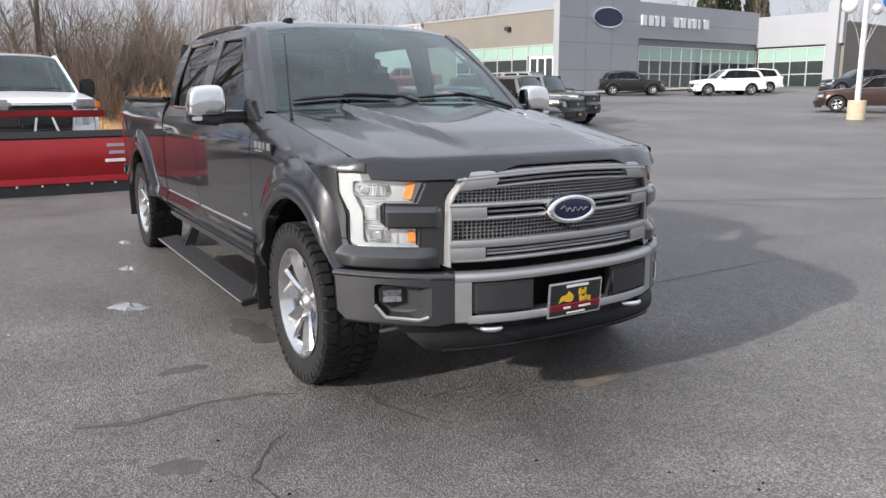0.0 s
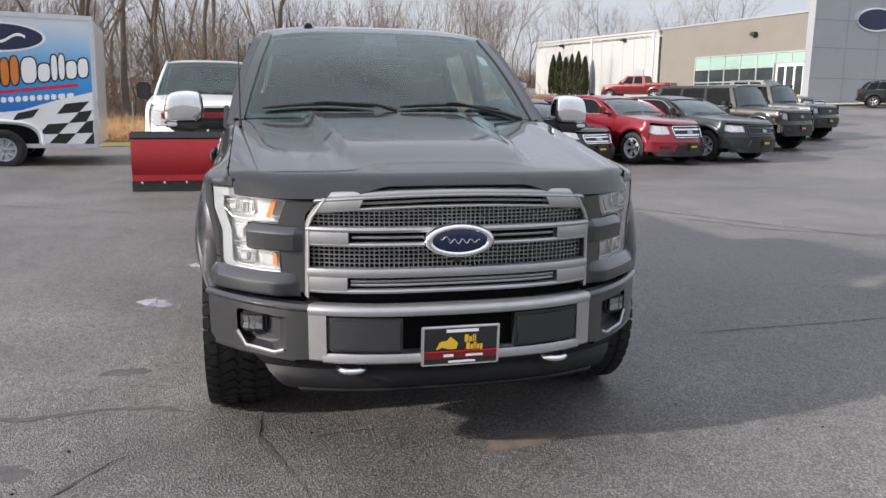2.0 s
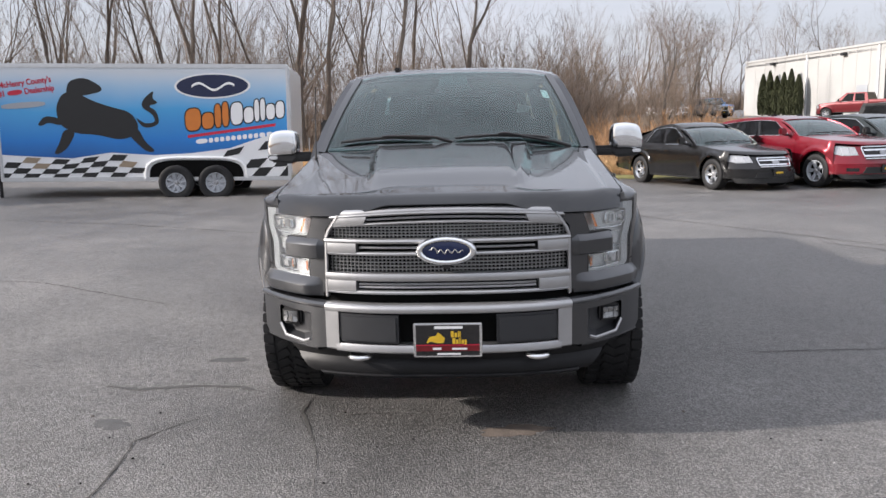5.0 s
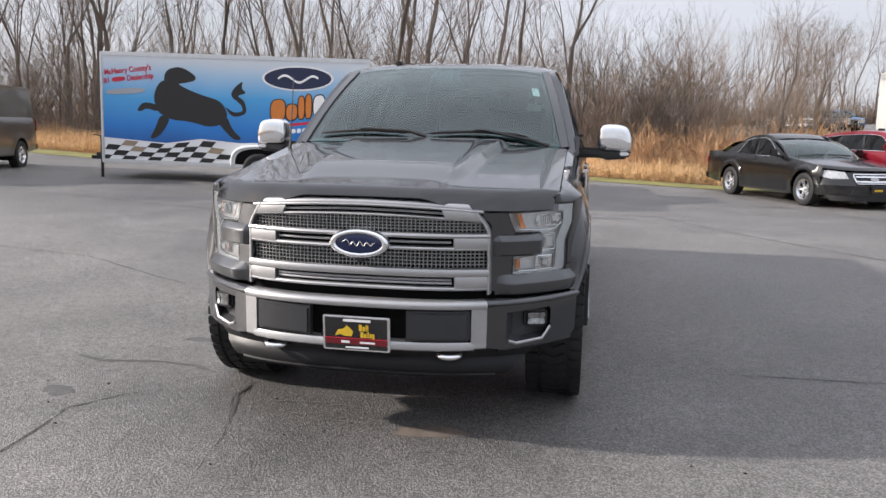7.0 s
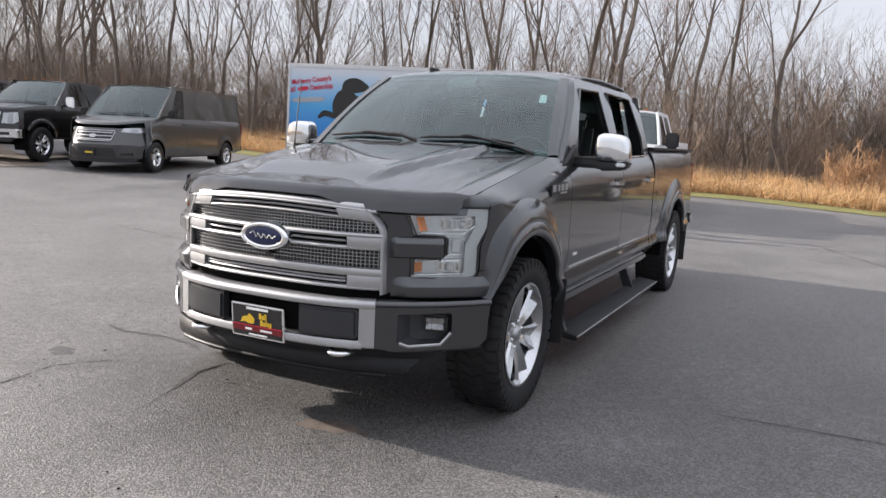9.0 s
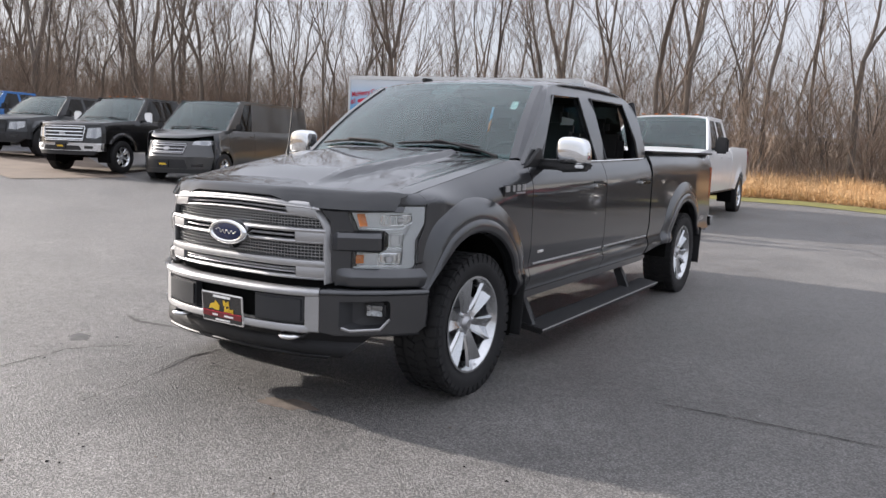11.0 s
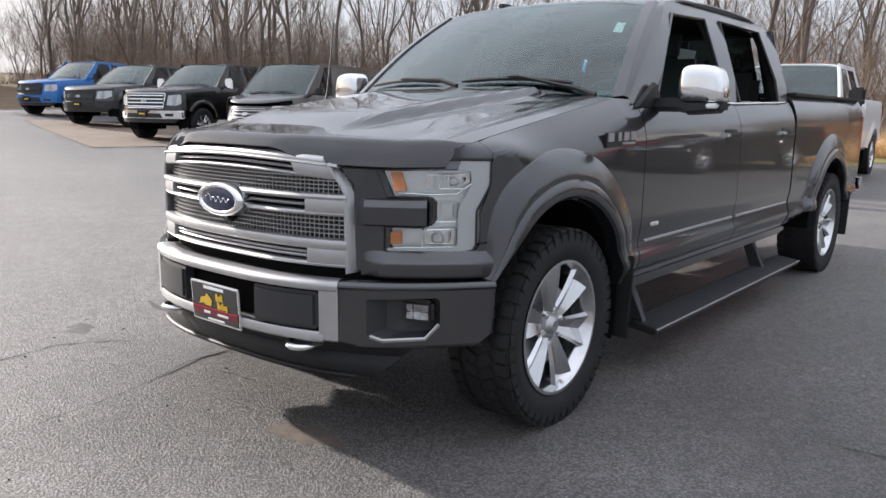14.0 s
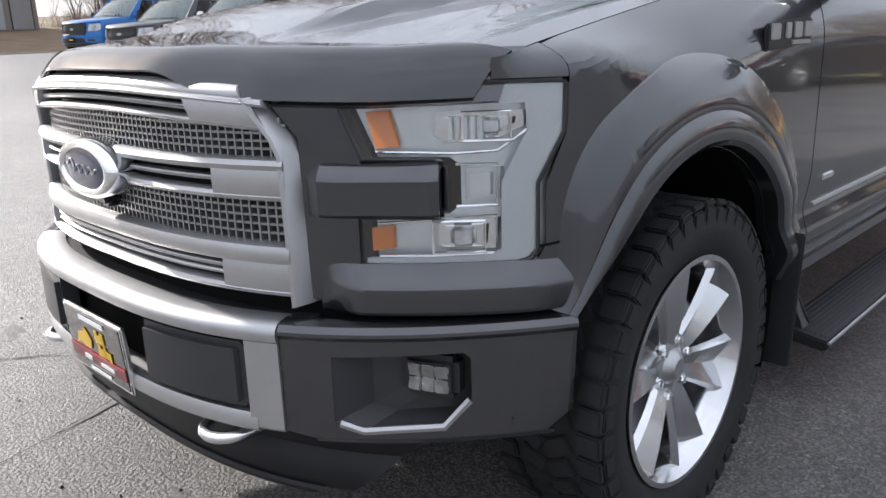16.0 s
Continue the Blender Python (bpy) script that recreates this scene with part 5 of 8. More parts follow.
def vehicle(name, label, category, m, pnt, wb=2.9, fo=0.9, ro=1.0, w=0.92, r=0.34, hood0=0.85, hood1=1.05, belt=1.02, roof=1.62, ya=0.75, yat=1.45, yrt=3.2, yrb=3.6,
            body_end=None, deck=None, bed=False, panes=((0.95, 1.85), (1.95, 2.75)), rocker=0.30, nose=0.16, grille=(0.55, 0.55, 0.78), grille_mat=None, bars=2, lamp=(0.52, 0.82, 0.64, 0.78),
            lamp_mat=None, bumper_mat=None, bumper=(0.30, 0.52), cargo=False, flare=0.03, rim=0.62, spokes=5, rim_mat=None, group="", mirror_mat=None, slope=0.12, big_mirror=False, plate_on=True, trim=None, lights_on_roof=False, arch=0.0):
    v = thing(name, m, label, category, group)
    bumper_mat = bumper_mat or pnt
    rim_mat = rim_mat or ALLOY
    ax = (0.0, wb)
    ra = r * 1.20
    yend = wb + ro
    k = nose / (w ** 3) * 2.4
    deck = deck or belt

    def plan(x):
        return -fo + k * abs(x) ** 3

    def top(y):
        if y < ya:
            return hood0 + (hood1 - hood0) * max((y + fo) / (ya + fo), 0.0) ** 0.72
        if y < yrb + 0.02:
            return lerp([(ya, hood1 - 0.01), (ya + 0.25, belt), (yrb, deck if not bed else belt)], y)
        return lerp([(yrb + 0.02, deck), (yend, deck)], y)

    def low(y):
        z = lerp([(-fo, bumper[1]), (-ra, bumper[1]), (0.2, rocker), (wb, rocker), (yend, rocker + 0.12)], y)
        for a in ax:
            d = y - a
            if abs(d) < ra:
                z = max(z, r + math.sqrt(ra * ra - d * d))
        return min(z, top(y) - 0.05)

    def sx(y, z):
        t = top(y)
        x = w - 0.03 * sm(0.25, 0.0, z - rocker)
        for a in ax:
            x += flare * sm(ra + 0.12, ra + 0.05, math.hypot(y - a, z - r))
        p = max((y + fo) / k, 0.0005) ** (1 / 3.0)
        x = min(x, p + 0.01)
        x -= 0.05 * max(0, 1 - (t - z) / 0.22) ** 2
        x -= 0.05 * sm(yend - 0.5, yend, y) ** 2
        return x

    def steps(y0, y1, n):
        ys = set(np.linspace(y0, y1, n).tolist())
        for a in ax:
            for q in range(21):
                y = a - ra * math.cos(math.pi * q / 20)
                if y0 < y < y1:
                    ys.add(y)
            for d in (-ra - 0.003, ra + 0.003):
                if y0 < a + d < y1:
                    ys.add(a + d)
        return sorted(ys)
    vv = [0, 0.03, 0.08, 0.16, 0.28, 0.4, 0.52, 0.64, 0.76, 0.86, 0.94, 1.0]
    yfront = -fo + k * (w * 0.93) ** 3
    d1 = panes[0][1] + 0.05 if panes else 2.0
    cuts = [("fender", yfront, ya + 0.06, 16), ("front_door", ya + 0.066, d1, 10)]
    if len(panes) > 1:
        cuts += [("rear_door", d1 + 0.006, panes[1][1] + 0.02, 10), ("rear_side", panes[1][1] + 0.026, yend, 18)]
    else:
        cuts += [("rear_side", d1 + 0.006, yend, 24)]
    if bed:
        last = cuts.pop()
        cuts += [("cab_side", last[1], yrb, 6), ("bed_side", yrb + 0.03, yend, 20)]
    for s in (-1, 1):
        for nm, y0, y1, n in cuts:
            if y1 - y0 > 0.03:
                sheet(nm, lambda y, q: (s * sx(y, low(y) + (top(y) - low(y)) * q), y, low(y) + (top(y) - low(y)) * q), steps(y0, y1, n), vv, pnt, v, 0.012, flip=(s < 0), angle=30)
        for a in ax:
            bm = bmesh.new()
            pts = [(a + ra * 1.02 * math.cos(q), r + ra * 1.02 * math.sin(q)) for q in np.linspace(-0.3, math.pi + 0.3, 16)]
            prism(bm, pts, "x", s * (w - 0.36), s * (w - 0.06))
            part("wheel_well", bm, VOID, v)
            wheel(v, s * (w - 0.11 + flare * 0.5), a, s, r, r * rim, 0.23, r, False, spokes, rim_mat)
        rbox("sill", (s * (w - 0.06), wb / 2, rocker + 0.01), (0.08, wb - 2 * ra, 0.06), 0.02, BLACK if trim is None else trim, v)
        for q in range(len(panes)):
            if panes[q][0] > panes[q][1]:
                continue
            y = panes[q][1] - 0.12
            rbox("door_handle", (s * (sx(y, belt - 0.13) + 0.012), y, belt - 0.13), (0.025, 0.15, 0.03), 0.008, pnt if mirror_mat is None else mirror_mat, v)
    # hood
    def hood(u, q):
        x = (w - 0.055) * u
        y0 = plan(x) + 0.005 + slope * (hood0 - bumper[1])
        y = y0 + (ya + 0.03 * u * u - y0) * q
        z = top(max(y, -fo)) + 0.035 * (1 - u * u) - 0.05 * max(0, 1 - (y - y0) / 0.08) ** 2
        return (x, y, z)
    sheet("hood", hood, np.linspace(-1, 1, 21).tolist(), (np.linspace(0, 1, 14) ** 1.3).tolist(), pnt, v, 0.012)
    def nosed(pts, f, off, depth, bev=0.0, step=0.08):
        b4 = wrapped(bmesh.new(), pts, f, off, depth, bev, step)
        for q in b4.verts:
            q.co.y += slope * max(0, q.co.z - bumper[1])
        return b4
    # nose, bumper, grille, lamps, plate
    n2 = w * 0.985
    part("nose_panel", nosed( [(-n2, bumper[1] - 0.02), (n2, bumper[1] - 0.02), (n2 * 0.97, hood0 - 0.01), (-n2 * 0.97, hood0 - 0.01)], plan, 0.0, 0.05, 0.015, 0.08), pnt, v)
    part("front_bumper", nosed( [(-n2, bumper[0]), (n2, bumper[0]), (n2, bumper[1]), (-n2, bumper[1])], plan, 0.05, 0.12, 0.03, 0.08), bumper_mat, v)
    part("air_dam", nosed( [(-n2 * 0.8, bumper[0] - 0.10), (n2 * 0.8, bumper[0] - 0.10), (n2 * 0.9, bumper[0] + 0.02), (-n2 * 0.9, bumper[0] + 0.02)], plan, 0.02, 0.08, 0.01, 0.1), BLACK, v)
    part("lower_intake", nosed( [(-0.56 * w, bumper[0] + 0.02), (0.56 * w, bumper[0] + 0.02), (0.50 * w, bumper[1] - 0.07), (-0.50 * w, bumper[1] - 0.07)], plan, 0.056, 0.02, 0, 0.1), BLACK, v)
    g, g0, g1 = grille
    gr = part("grille", nosed( [(-g * 0.92, g0), (g * 0.92, g0), (g, g1 - 0.03), (g * 0.96, g1), (-g * 0.96, g1), (-g, g1 - 0.03)], plan, 0.012, 0.03, 0.006, 0.08), BLACK, v)
    for q in range(bars):
        z = g0 + (g1 - g0) * (q + 0.5) / bars
        h = (g1 - g0) / bars * 0.16
        part("grille_bar", nosed( [(-g * 0.93, z - h), (g * 0.93, z - h), (g * 0.93, z + h), (-g * 0.93, z + h)], plan, 0.028, 0.02, 0.004, 0.08), grille_mat or CHROME, gr)
    ring = [(-g * 0.94, g0), (g * 0.94, g0), (g * 1.01, g1 - 0.03), (g * 0.97, g1 + 0.005), (-g * 0.97, g1 + 0.005), (-g * 1.01, g1 - 0.03), (-g * 0.94, g0)]
    bm = bmesh.new()
    tube(bm, [(a + (b - a) * q / 6, plan(a + (b - a) * q / 6) - 0.022 + slope * max(0, c + (d - c) * q / 6 - bumper[1]), c + (d - c) * q / 6) for (a, c), (b, d) in zip(ring, ring[1:]) for q in range(6)], 0.014, 6)
    part("grille_frame", bm, grille_mat or CHROME, gr)
    part("emblem", nosed( [(0.09 * math.cos(a), (g0 + g1) / 2 + 0.04 * math.sin(a)) for a in np.linspace(0, 2 * math.pi, 17)[:-1]], plan, 0.036, 0.02, 0, 0.3), STEEL, gr)
    if plate_on:
        part("plate", nosed( [(-0.15, bumper[0] + 0.05), (0.15, bumper[0] + 0.05), (0.15, bumper[0] + 0.20), (-0.15, bumper[0] + 0.20)], plan, 0.085, 0.02, 0.003, 0.5), GLOSSBLK, v, "dark dealer plate with a pale bar")
        part("plate_bar", nosed( [(-0.09, bumper[0] + 0.10), (0.09, bumper[0] + 0.10), (0.09, bumper[0] + 0.14), (-0.09, bumper[0] + 0.14)], plan, 0.089, 0.006, 0, 0.5), YELLOW, v)
    for s in (-1, 1):
        a, b, c, d = lamp
        b = min(b * 1.06, n2 * 0.985)
        hl = part("headlight", nosed( [(s * a, c + 0.01), (s * (a + (b - a) * 0.6), c), (s * b, c + (d - c) * 0.35), (s * b, d + 0.015), (s * (a + 0.03), d - 0.02)], plan, 0.010, 0.03, 0.008, 0.05), lamp_mat or HEADGLASS, v, "clear headlight")
        part("projector", nosed( [(s * (a + (b - a) * 0.35), c + 0.02), (s * (a + (b - a) * 0.6), c + 0.02), (s * (a + (b - a) * 0.6), d - 0.03), (s * (a + (b - a) * 0.35), d - 0.03)], plan, 0.016, 0.02, 0.005, 0.05), GREYINK, hl)
        part("fog_lamp", nosed( [(s * (w * 0.62), bumper[0] + 0.06), (s * (w * 0.80), bumper[0] + 0.06), (s * (w * 0.80), bumper[0] + 0.13), (s * (w * 0.62), bumper[0] + 0.13)], plan, 0.056, 0.02, 0.005, 0.05), GLOSSBLK, v)
    # glasshouse
    tw = w * (0.76 if not cargo else 0.86)
    xb = w - 0.06
    zt = roof - 0.06

    def gxx(z):
        return xb + (tw - xb) * min(max((z - belt) / (zt - belt), 0), 1.1)

    def bow(y):
        c = yat + 0.30 * (yrt - yat)
        return arch * (max(y - c, 0) / (yrt - c)) ** 2 + 0.5 * arch * (max(c - y, 0) / (c - yat)) ** 2

    def roofpt(u, q):
        y = yat + (yrt - yat) * q
        z = roof - bow(y) - 0.035 * (1 - min(1, 4 * q)) - 0.03 * max(0, q - 0.8) * 5 - 0.015 * u * u - 0.05 * abs(u) ** 6
        return ((tw + 0.01) * u, y - 0.05 * (1 - u * u) * max(0, 1 - 3 * q), z)
    rf = sheet("roof", roofpt, np.linspace(-1, 1, 17).tolist(), np.linspace(0, 1, 16).tolist(), pnt, v, 0.03)
    if lights_on_roof:
        for q in range(5):
            rbox("clearance_lamp", ((q - 2) * 0.26, yat + 0.12, roof + 0.005), (0.07, 0.04, 0.016), 0.006, AMBER, rf)

    def wspt(u, q):
        return ((xb - 0.02) * u * (1 - q) + tw * 0.97 * u * q, (ya + 0.06 * u * u - 0.05) * (1 - q) + (yat - 0.05 * (1 - u * u)) * q, (hood1 + 0.01 - 0.03 * u * u) * (1 - q) + (roof - 0.05 - bow(yat) - 0.03 * u * u) * q + (0.02 + 0.4 * arch) * math.sin(math.pi * q))
    wsc = sheet("windscreen", wspt, np.linspace(-1, 1, 13).tolist(), np.linspace(0, 1, 7).tolist(), GLASS, v, 0.005, "raked windscreen")
    bm = bmesh.new()
    tube(bm, [Vector(wspt(q, 0.07)) + Vector((0, -0.02, 0.02)) for q in np.linspace(-0.75, -0.05, 6)], 0.012, 5)
    tube(bm, [Vector(wspt(q, 0.07)) + Vector((0, -0.02, 0.02)) for q in np.linspace(0.05, 0.75, 6)], 0.012, 5)
    part("wiper", bm, BLACK, v)
    for s in (-1, 1):
        bm = bmesh.new()
        tube(bm, [Vector((s * abs(p[0]) * 1.01, p[1] + 0.02, p[2])) for p in (wspt(1, q) for q in np.linspace(0, 1, 8))], 0.026, 8)
        part("a_pillar", bm, pnt, v)

        def strip(nm, quad, mt, off=0.0, th=0.02):
            (y00, z00), (y10, z10), (y11, z11), (y01, z01) = quad
            return sheet(nm, lambda u, q: (s * (gxx((z00 * (1 - u) + z10 * u) * (1 - q) + (z01 * (1 - u) + z11 * u) * q) + off), (y00 * (1 - u) + y10 * u) * (1 - q) + (y01 * (1 - u) + y11 * u) * q, (z00 * (1 - u) + z10 * u) * (1 - q) + (z01 * (1 - u) + z11 * u) * q), np.linspace(0, 1, 5).tolist(), np.linspace(0, 1, 5).tolist(), mt, v, th, flip=(s < 0))
        zb, zh = belt + 0.015, zt - 0.045
        sheet("roof_header", lambda u, q: (s * gxx(zh + (zt + 0.03 - zh) * q), yat - 0.05 + (yrt - yat + 0.04) * u, zh + (zt + 0.03 - zh) * q - bow(yat - 0.05 + (yrt - yat + 0.04) * u)), np.linspace(0, 1, 15).tolist(), [0, 0.5, 1], pnt, v, 0.02, flip=(s < 0))

        def rake(y, q):      # front edge and back edge lean with the pillars
            f = (y - ya) / (yrb - ya)
            return y + ((yat - ya) * max(0, 1 - (3.3 if cargo else 1.9) * f) + (yrt - yrb) * max(0, 2.2 * f - 1.2)) * q
        edges = []
        for a, b in panes:
            strip("side_window", ((a, zb), (b, zb), (rake(b, 0.86), zh - bow(rake(b, 0.86))), (rake(a, 0.86), zh - bow(rake(a, 0.86)))), TINT, -0.004, 0.006)
            edges += [a, b]
        ys = [ya + 0.02] + edges + [yrb]
        for a, b in zip(ys[0::2], ys[1::2]):
            if b - a > 0.02:
                strip("pillar", ((a, belt - 0.02), (b, belt - 0.02), (rake(b, 0.9), zh + 0.01 - bow(rake(b, 0.9))), (rake(a, 0.9), zh + 0.01 - bow(rake(a, 0.9)))), GLOSSBLK if b < yrb and a > ya + 0.1 and not bed and not cargo else pnt)
        if not cargo:
            bm = bmesh.new()
            tube(bm, [(s * (gxx(zb) + 0.012), y, zb) for y in np.linspace(panes[0][0] - 0.05, panes[-1][1], 6)], 0.009, 5)
            if arch > 0:
                y0, y1 = rake(panes[0][0], 0.86), rake(panes[-1][1], 0.86)
                ym = [(panes[0][0] - 0.05, zb)] + [(y, zh - bow(y)) for y in np.linspace(y0, y1, 9)] + [(panes[-1][1], zb)]
                tube(bm, [(s * (gxx(z) + 0.010), y, z) for y, z in ym], 0.008, 5)
            part("belt_strip", bm, CHROME, v)
        # mirror
        my = ya + 0.30
        mm = part("mirror", box(bmesh.new(), (s * (w + 0.13), my, belt + 0.10), (0.20 if not big_mirror else 0.24, 0.10, 0.16 if not bed else 0.20 if not big_mirror else 0.30), 0.035), mirror_mat or BLACK, v, "door mirror")
        part("mirror_arm", box(bmesh.new(), (s * (w + 0.01), my + 0.01, belt + 0.03), (0.14, 0.05, 0.04), 0.012), BLACK, mm)
        # tail lamps
        rbox("tail_lamp", (s * (w - 0.10), yend - 0.015, deck - 0.22), (0.14, 0.05, 0.30 if bed or cargo else 0.16), 0.015, REDLENS, v, "red tail lamp")
    # back
    zc = (rocker + 0.12 + deck) / 2
    rbox("tailgate", (0, yend - 0.02, zc), (2 * w - 0.12, 0.05, deck - rocker - 0.12), 0.02, pnt, v)
    rbox("rear_bumper", (0, yend + 0.02, rocker + 0.20), (2 * w - 0.08, 0.14, 0.20), 0.04, bumper_mat, v)
    rwp = lambda u, q: (u * (xb * 0.96 * (1 - q) + tw * 0.94 * q), yrb * (1 - q) + yrt * q, (belt if bed else deck) * (1 - q) + (roof - 0.04 - bow(yrt)) * q + 0.5 * arch * math.sin(math.pi * q))
    if cargo:
        sheet("rear_panel", rwp, [-1, 0, 1], [0, 0.5, 1], pnt, v, 0.02)
    else:
        sheet("rear_window", rwp, [-1, -0.5, 0, 0.5, 1], [0, 0.5, 1], TINT, v, 0.006)
    if not bed and yend - yrb > 0.08:
        sheet("rear_deck", lambda u, q: ((w - 0.07) * u, yrb - 0.02 + (yend - yrb + 0.02) * q, deck + 0.012 * (1 - u * u)), np.linspace(-1, 1, 9).tolist(), [0, 0.3, 0.7, 1], pnt, v, 0.02)
    if bed:
        rbox("cab_back", (0, yrb + 0.01, (rocker + belt) / 2 + 0.1), (2 * w - 0.2, 0.04, belt - rocker - 0.1), 0.01, pnt, v)
        rbox("bed_floor", (0, (yrb + yend) / 2, deck - 0.45), (2 * w - 0.2, yend - yrb - 0.1, 0.04), 0.01, BLACK, v)
    # inside
    rbox("dashboard", (0, ya + 0.38, hood1 - 0.10), (2 * w - 0.35, 0.45, 0.20), 0.06, DASH, v)
    rbox("cabin_floor", (0, (ya + yrb) / 2, rocker + 0.12), (2 * w - 0.25, yrb - ya - 0.1, 0.06), 0.01, VOID, v)
    for x in (-0.38, 0.38):
        bm = bmesh.new()
        box(bm, (x, ya + 1.25, belt + 0.0), (0.46, 0.13, 0.62), 0.05, Matrix.Rotation(radians(-12), 4, "X"))
        box(bm, (x, ya + 1.33, belt + 0.42), (0.25, 0.09, 0.16), 0.04)
        part("front_seat", bm, SEAT, v)
    if len(panes) > 1:
        rbox("rear_seat", (0, panes[1][1] - 0.05, belt - 0.02), (1.3, 0.14, 0.60), 0.05, SEAT, v)
    bm = bmesh.new()
    box(bm, (0, wb / 2, rocker + 0.02), (2 * w - 0.5, wb + fo * 0.9, 0.10), 0.02)
    for a in ax:
        tube(bm, [(-w + 0.15, a, r), (w - 0.15, a, r)], 0.05, 6)
    part("chassis", bm, VOID, v)
    return v


P_WHITE = paint("white_paint", (0.78, 0.79, 0.80), 0.0, 0.35)
P_BLACK = paint("black_paint", (0.004, 0.004, 0.0045), 0.0, 0.25, 0.6)
P_RED = paint("red_metallic_paint", (0.20, 0.005, 0.016), 0.45, 0.28, 1.0)
P_DKRED = paint("deep_red_paint", (0.13, 0.007, 0.012), 0.3, 0.3)
P_CHAR = paint("charcoal_paint", (0.013, 0.014, 0.017), 0.4, 0.28, 1.0)
P_GREY = paint("van_grey_paint", (0.060, 0.060, 0.060), 0.5, 0.30, 1.0)
P_BLUE = paint("bright_blue_paint", (0.012, 0.14, 0.42), 0.3, 0.3)
P_LEAD = paint("lead_grey_paint", (0.055, 0.058, 0.062), 0.4, 0.36)
P_MAROON = paint("maroon_paint", (0.045, 0.024, 0.022), 0.4, 0.34)
P_NAVY = paint("navy_grey_paint", (0.03, 0.036, 0.05), 0.4, 0.34)

PICKUP = dict(wb=3.7, fo=0.95, ro=1.2, w=0.99, r=0.41, hood0=1.08, hood1=1.26, belt=1.26, roof=1.93, ya=0.62, yat=1.34, yrt=2.78, yrb=2.95, deck=1.36, bed=True, panes=((0.98, 1.88), (2.0, 2.72)), rocker=0.48,
              grille=(0.56, 0.70, 1.05), lamp=(0.60, 0.90, 0.80, 1.03), bumper=(0.42, 0.66), nose=0.20, spokes=6, flare=0.035)
HEAVY = dict(PICKUP, wb=4.06, fo=0.98, ro=1.25, w=1.01, r=0.42, hood0=1.22, hood1=1.38, belt=1.36, roof=2.05, deck=1.46, rocker=0.56, grille=(0.60, 0.82, 1.17), lamp=(0.63, 0.93, 0.88, 1.15), bumper=(0.56, 0.76), lights_on_roof=True, nose=0.14, big_mirror=True)

# the row to the east
vehicle("sedan", "glossy black sedan with silver alloy wheels", "car", on_ground(6.15, 13.1, 21), P_BLACK, arch=0.13, wb=2.74, fo=0.92, ro=1.15, w=0.91, r=0.335, hood0=0.72, hood1=0.95, belt=0.95, roof=1.46, ya=0.62, yat=1.45, yrt=2.62, yrb=3.35, deck=1.02,
        panes=((0.98, 1.78), (1.86, 2.62)), rocker=0.24, nose=0.26, slope=0.55, grille=(0.40, 0.50, 0.68), lamp=(0.48, 0.82, 0.58, 0.74), bumper=(0.26, 0.46), group="parked cars to the east", mirror_mat=P_BLACK)
vehicle("crossover", "metallic red crossover with roof rails and dark alloys", "car", on_ground(8.35, 13.1, 21), P_RED, arch=0.10, wb=2.86, fo=0.92, ro=1.0, w=0.92, r=0.36, hood0=0.88, hood1=1.10, belt=1.10, roof=1.57, ya=0.55, yat=1.30, yrt=3.35, yrb=3.75, deck=1.14,
        panes=((0.90, 1.75), (1.85, 2.70), (2.80, 3.45)), rocker=0.28, nose=0.26, slope=0.40, grille=(0.46, 0.62, 0.86), lamp=(0.52, 0.84, 0.68, 0.88), group="parked cars to the east", rim_mat=GREYINK, mirror_mat=P_RED)
vehicle("crossover", "dark greenish-grey crossover with a black grille", "car", on_ground(10.45, 13.5, 22), paint("dark_teal_grey_paint", (0.018, 0.025, 0.027), 0.4, 0.32), arch=0.10, wb=2.85, fo=0.94, ro=1.0, w=0.96, r=0.375, hood0=0.90, hood1=1.07, belt=1.07, roof=1.56, ya=0.60, yat=1.36, yrt=3.35, yrb=3.75, deck=1.16,
        panes=((0.96, 1.80), (1.90, 2.72), (2.80, 3.45)), rocker=0.30, nose=0.24, slope=0.28, grille=(0.50, 0.62, 0.87), grille_mat=GLOSSBLK, lamp=(0.56, 0.90, 0.71, 0.87), group="parked cars to the east", bumper=(0.34, 0.60), rim_mat=GREYINK, spokes=6)
for q, (x, y, lab, pp) in enumerate(((13.8, 16.4, "black boxy off-roader with soft top", P_BLACK), (17.3, 19.6, "grey boxy off-roader with black top", P_CHAR))):
    vehicle("off_roader", lab, "car", on_ground(x, y, 26), pp, wb=2.95, fo=0.78, ro=0.75, w=0.95, r=0.42, hood0=1.12, hood1=1.20, belt=1.22, roof=1.86, ya=0.70, yat=0.98, yrt=3.55, yrb=3.66, deck=1.24, panes=((0.90, 1.75), (1.85, 2.65), (2.75, 3.5)), rocker=0.50, grille=(0.66, 0.86, 1.06),
            grille_mat=PAD, bars=1, lamp=(0.68, 0.86, 0.88, 1.05), bumper=(0.52, 0.74), bumper_mat=BLACK, nose=0.06, flare=0.07, spokes=5, group="parked cars to the east", rim=0.5)
vehicle("pickup", "light grey pickup parked beyond the off-roaders", "truck", on_ground(21.5, 25.5, 28), P_LEAD, **dict(PICKUP, group="parked cars to the east"))
vehicle("pickup", "red pickup with chrome trim parked by the white wall", "truck", on_ground(27.6, 56.6, -137), P_DKRED, **dict(PICKUP, group="cars by the showroom"))
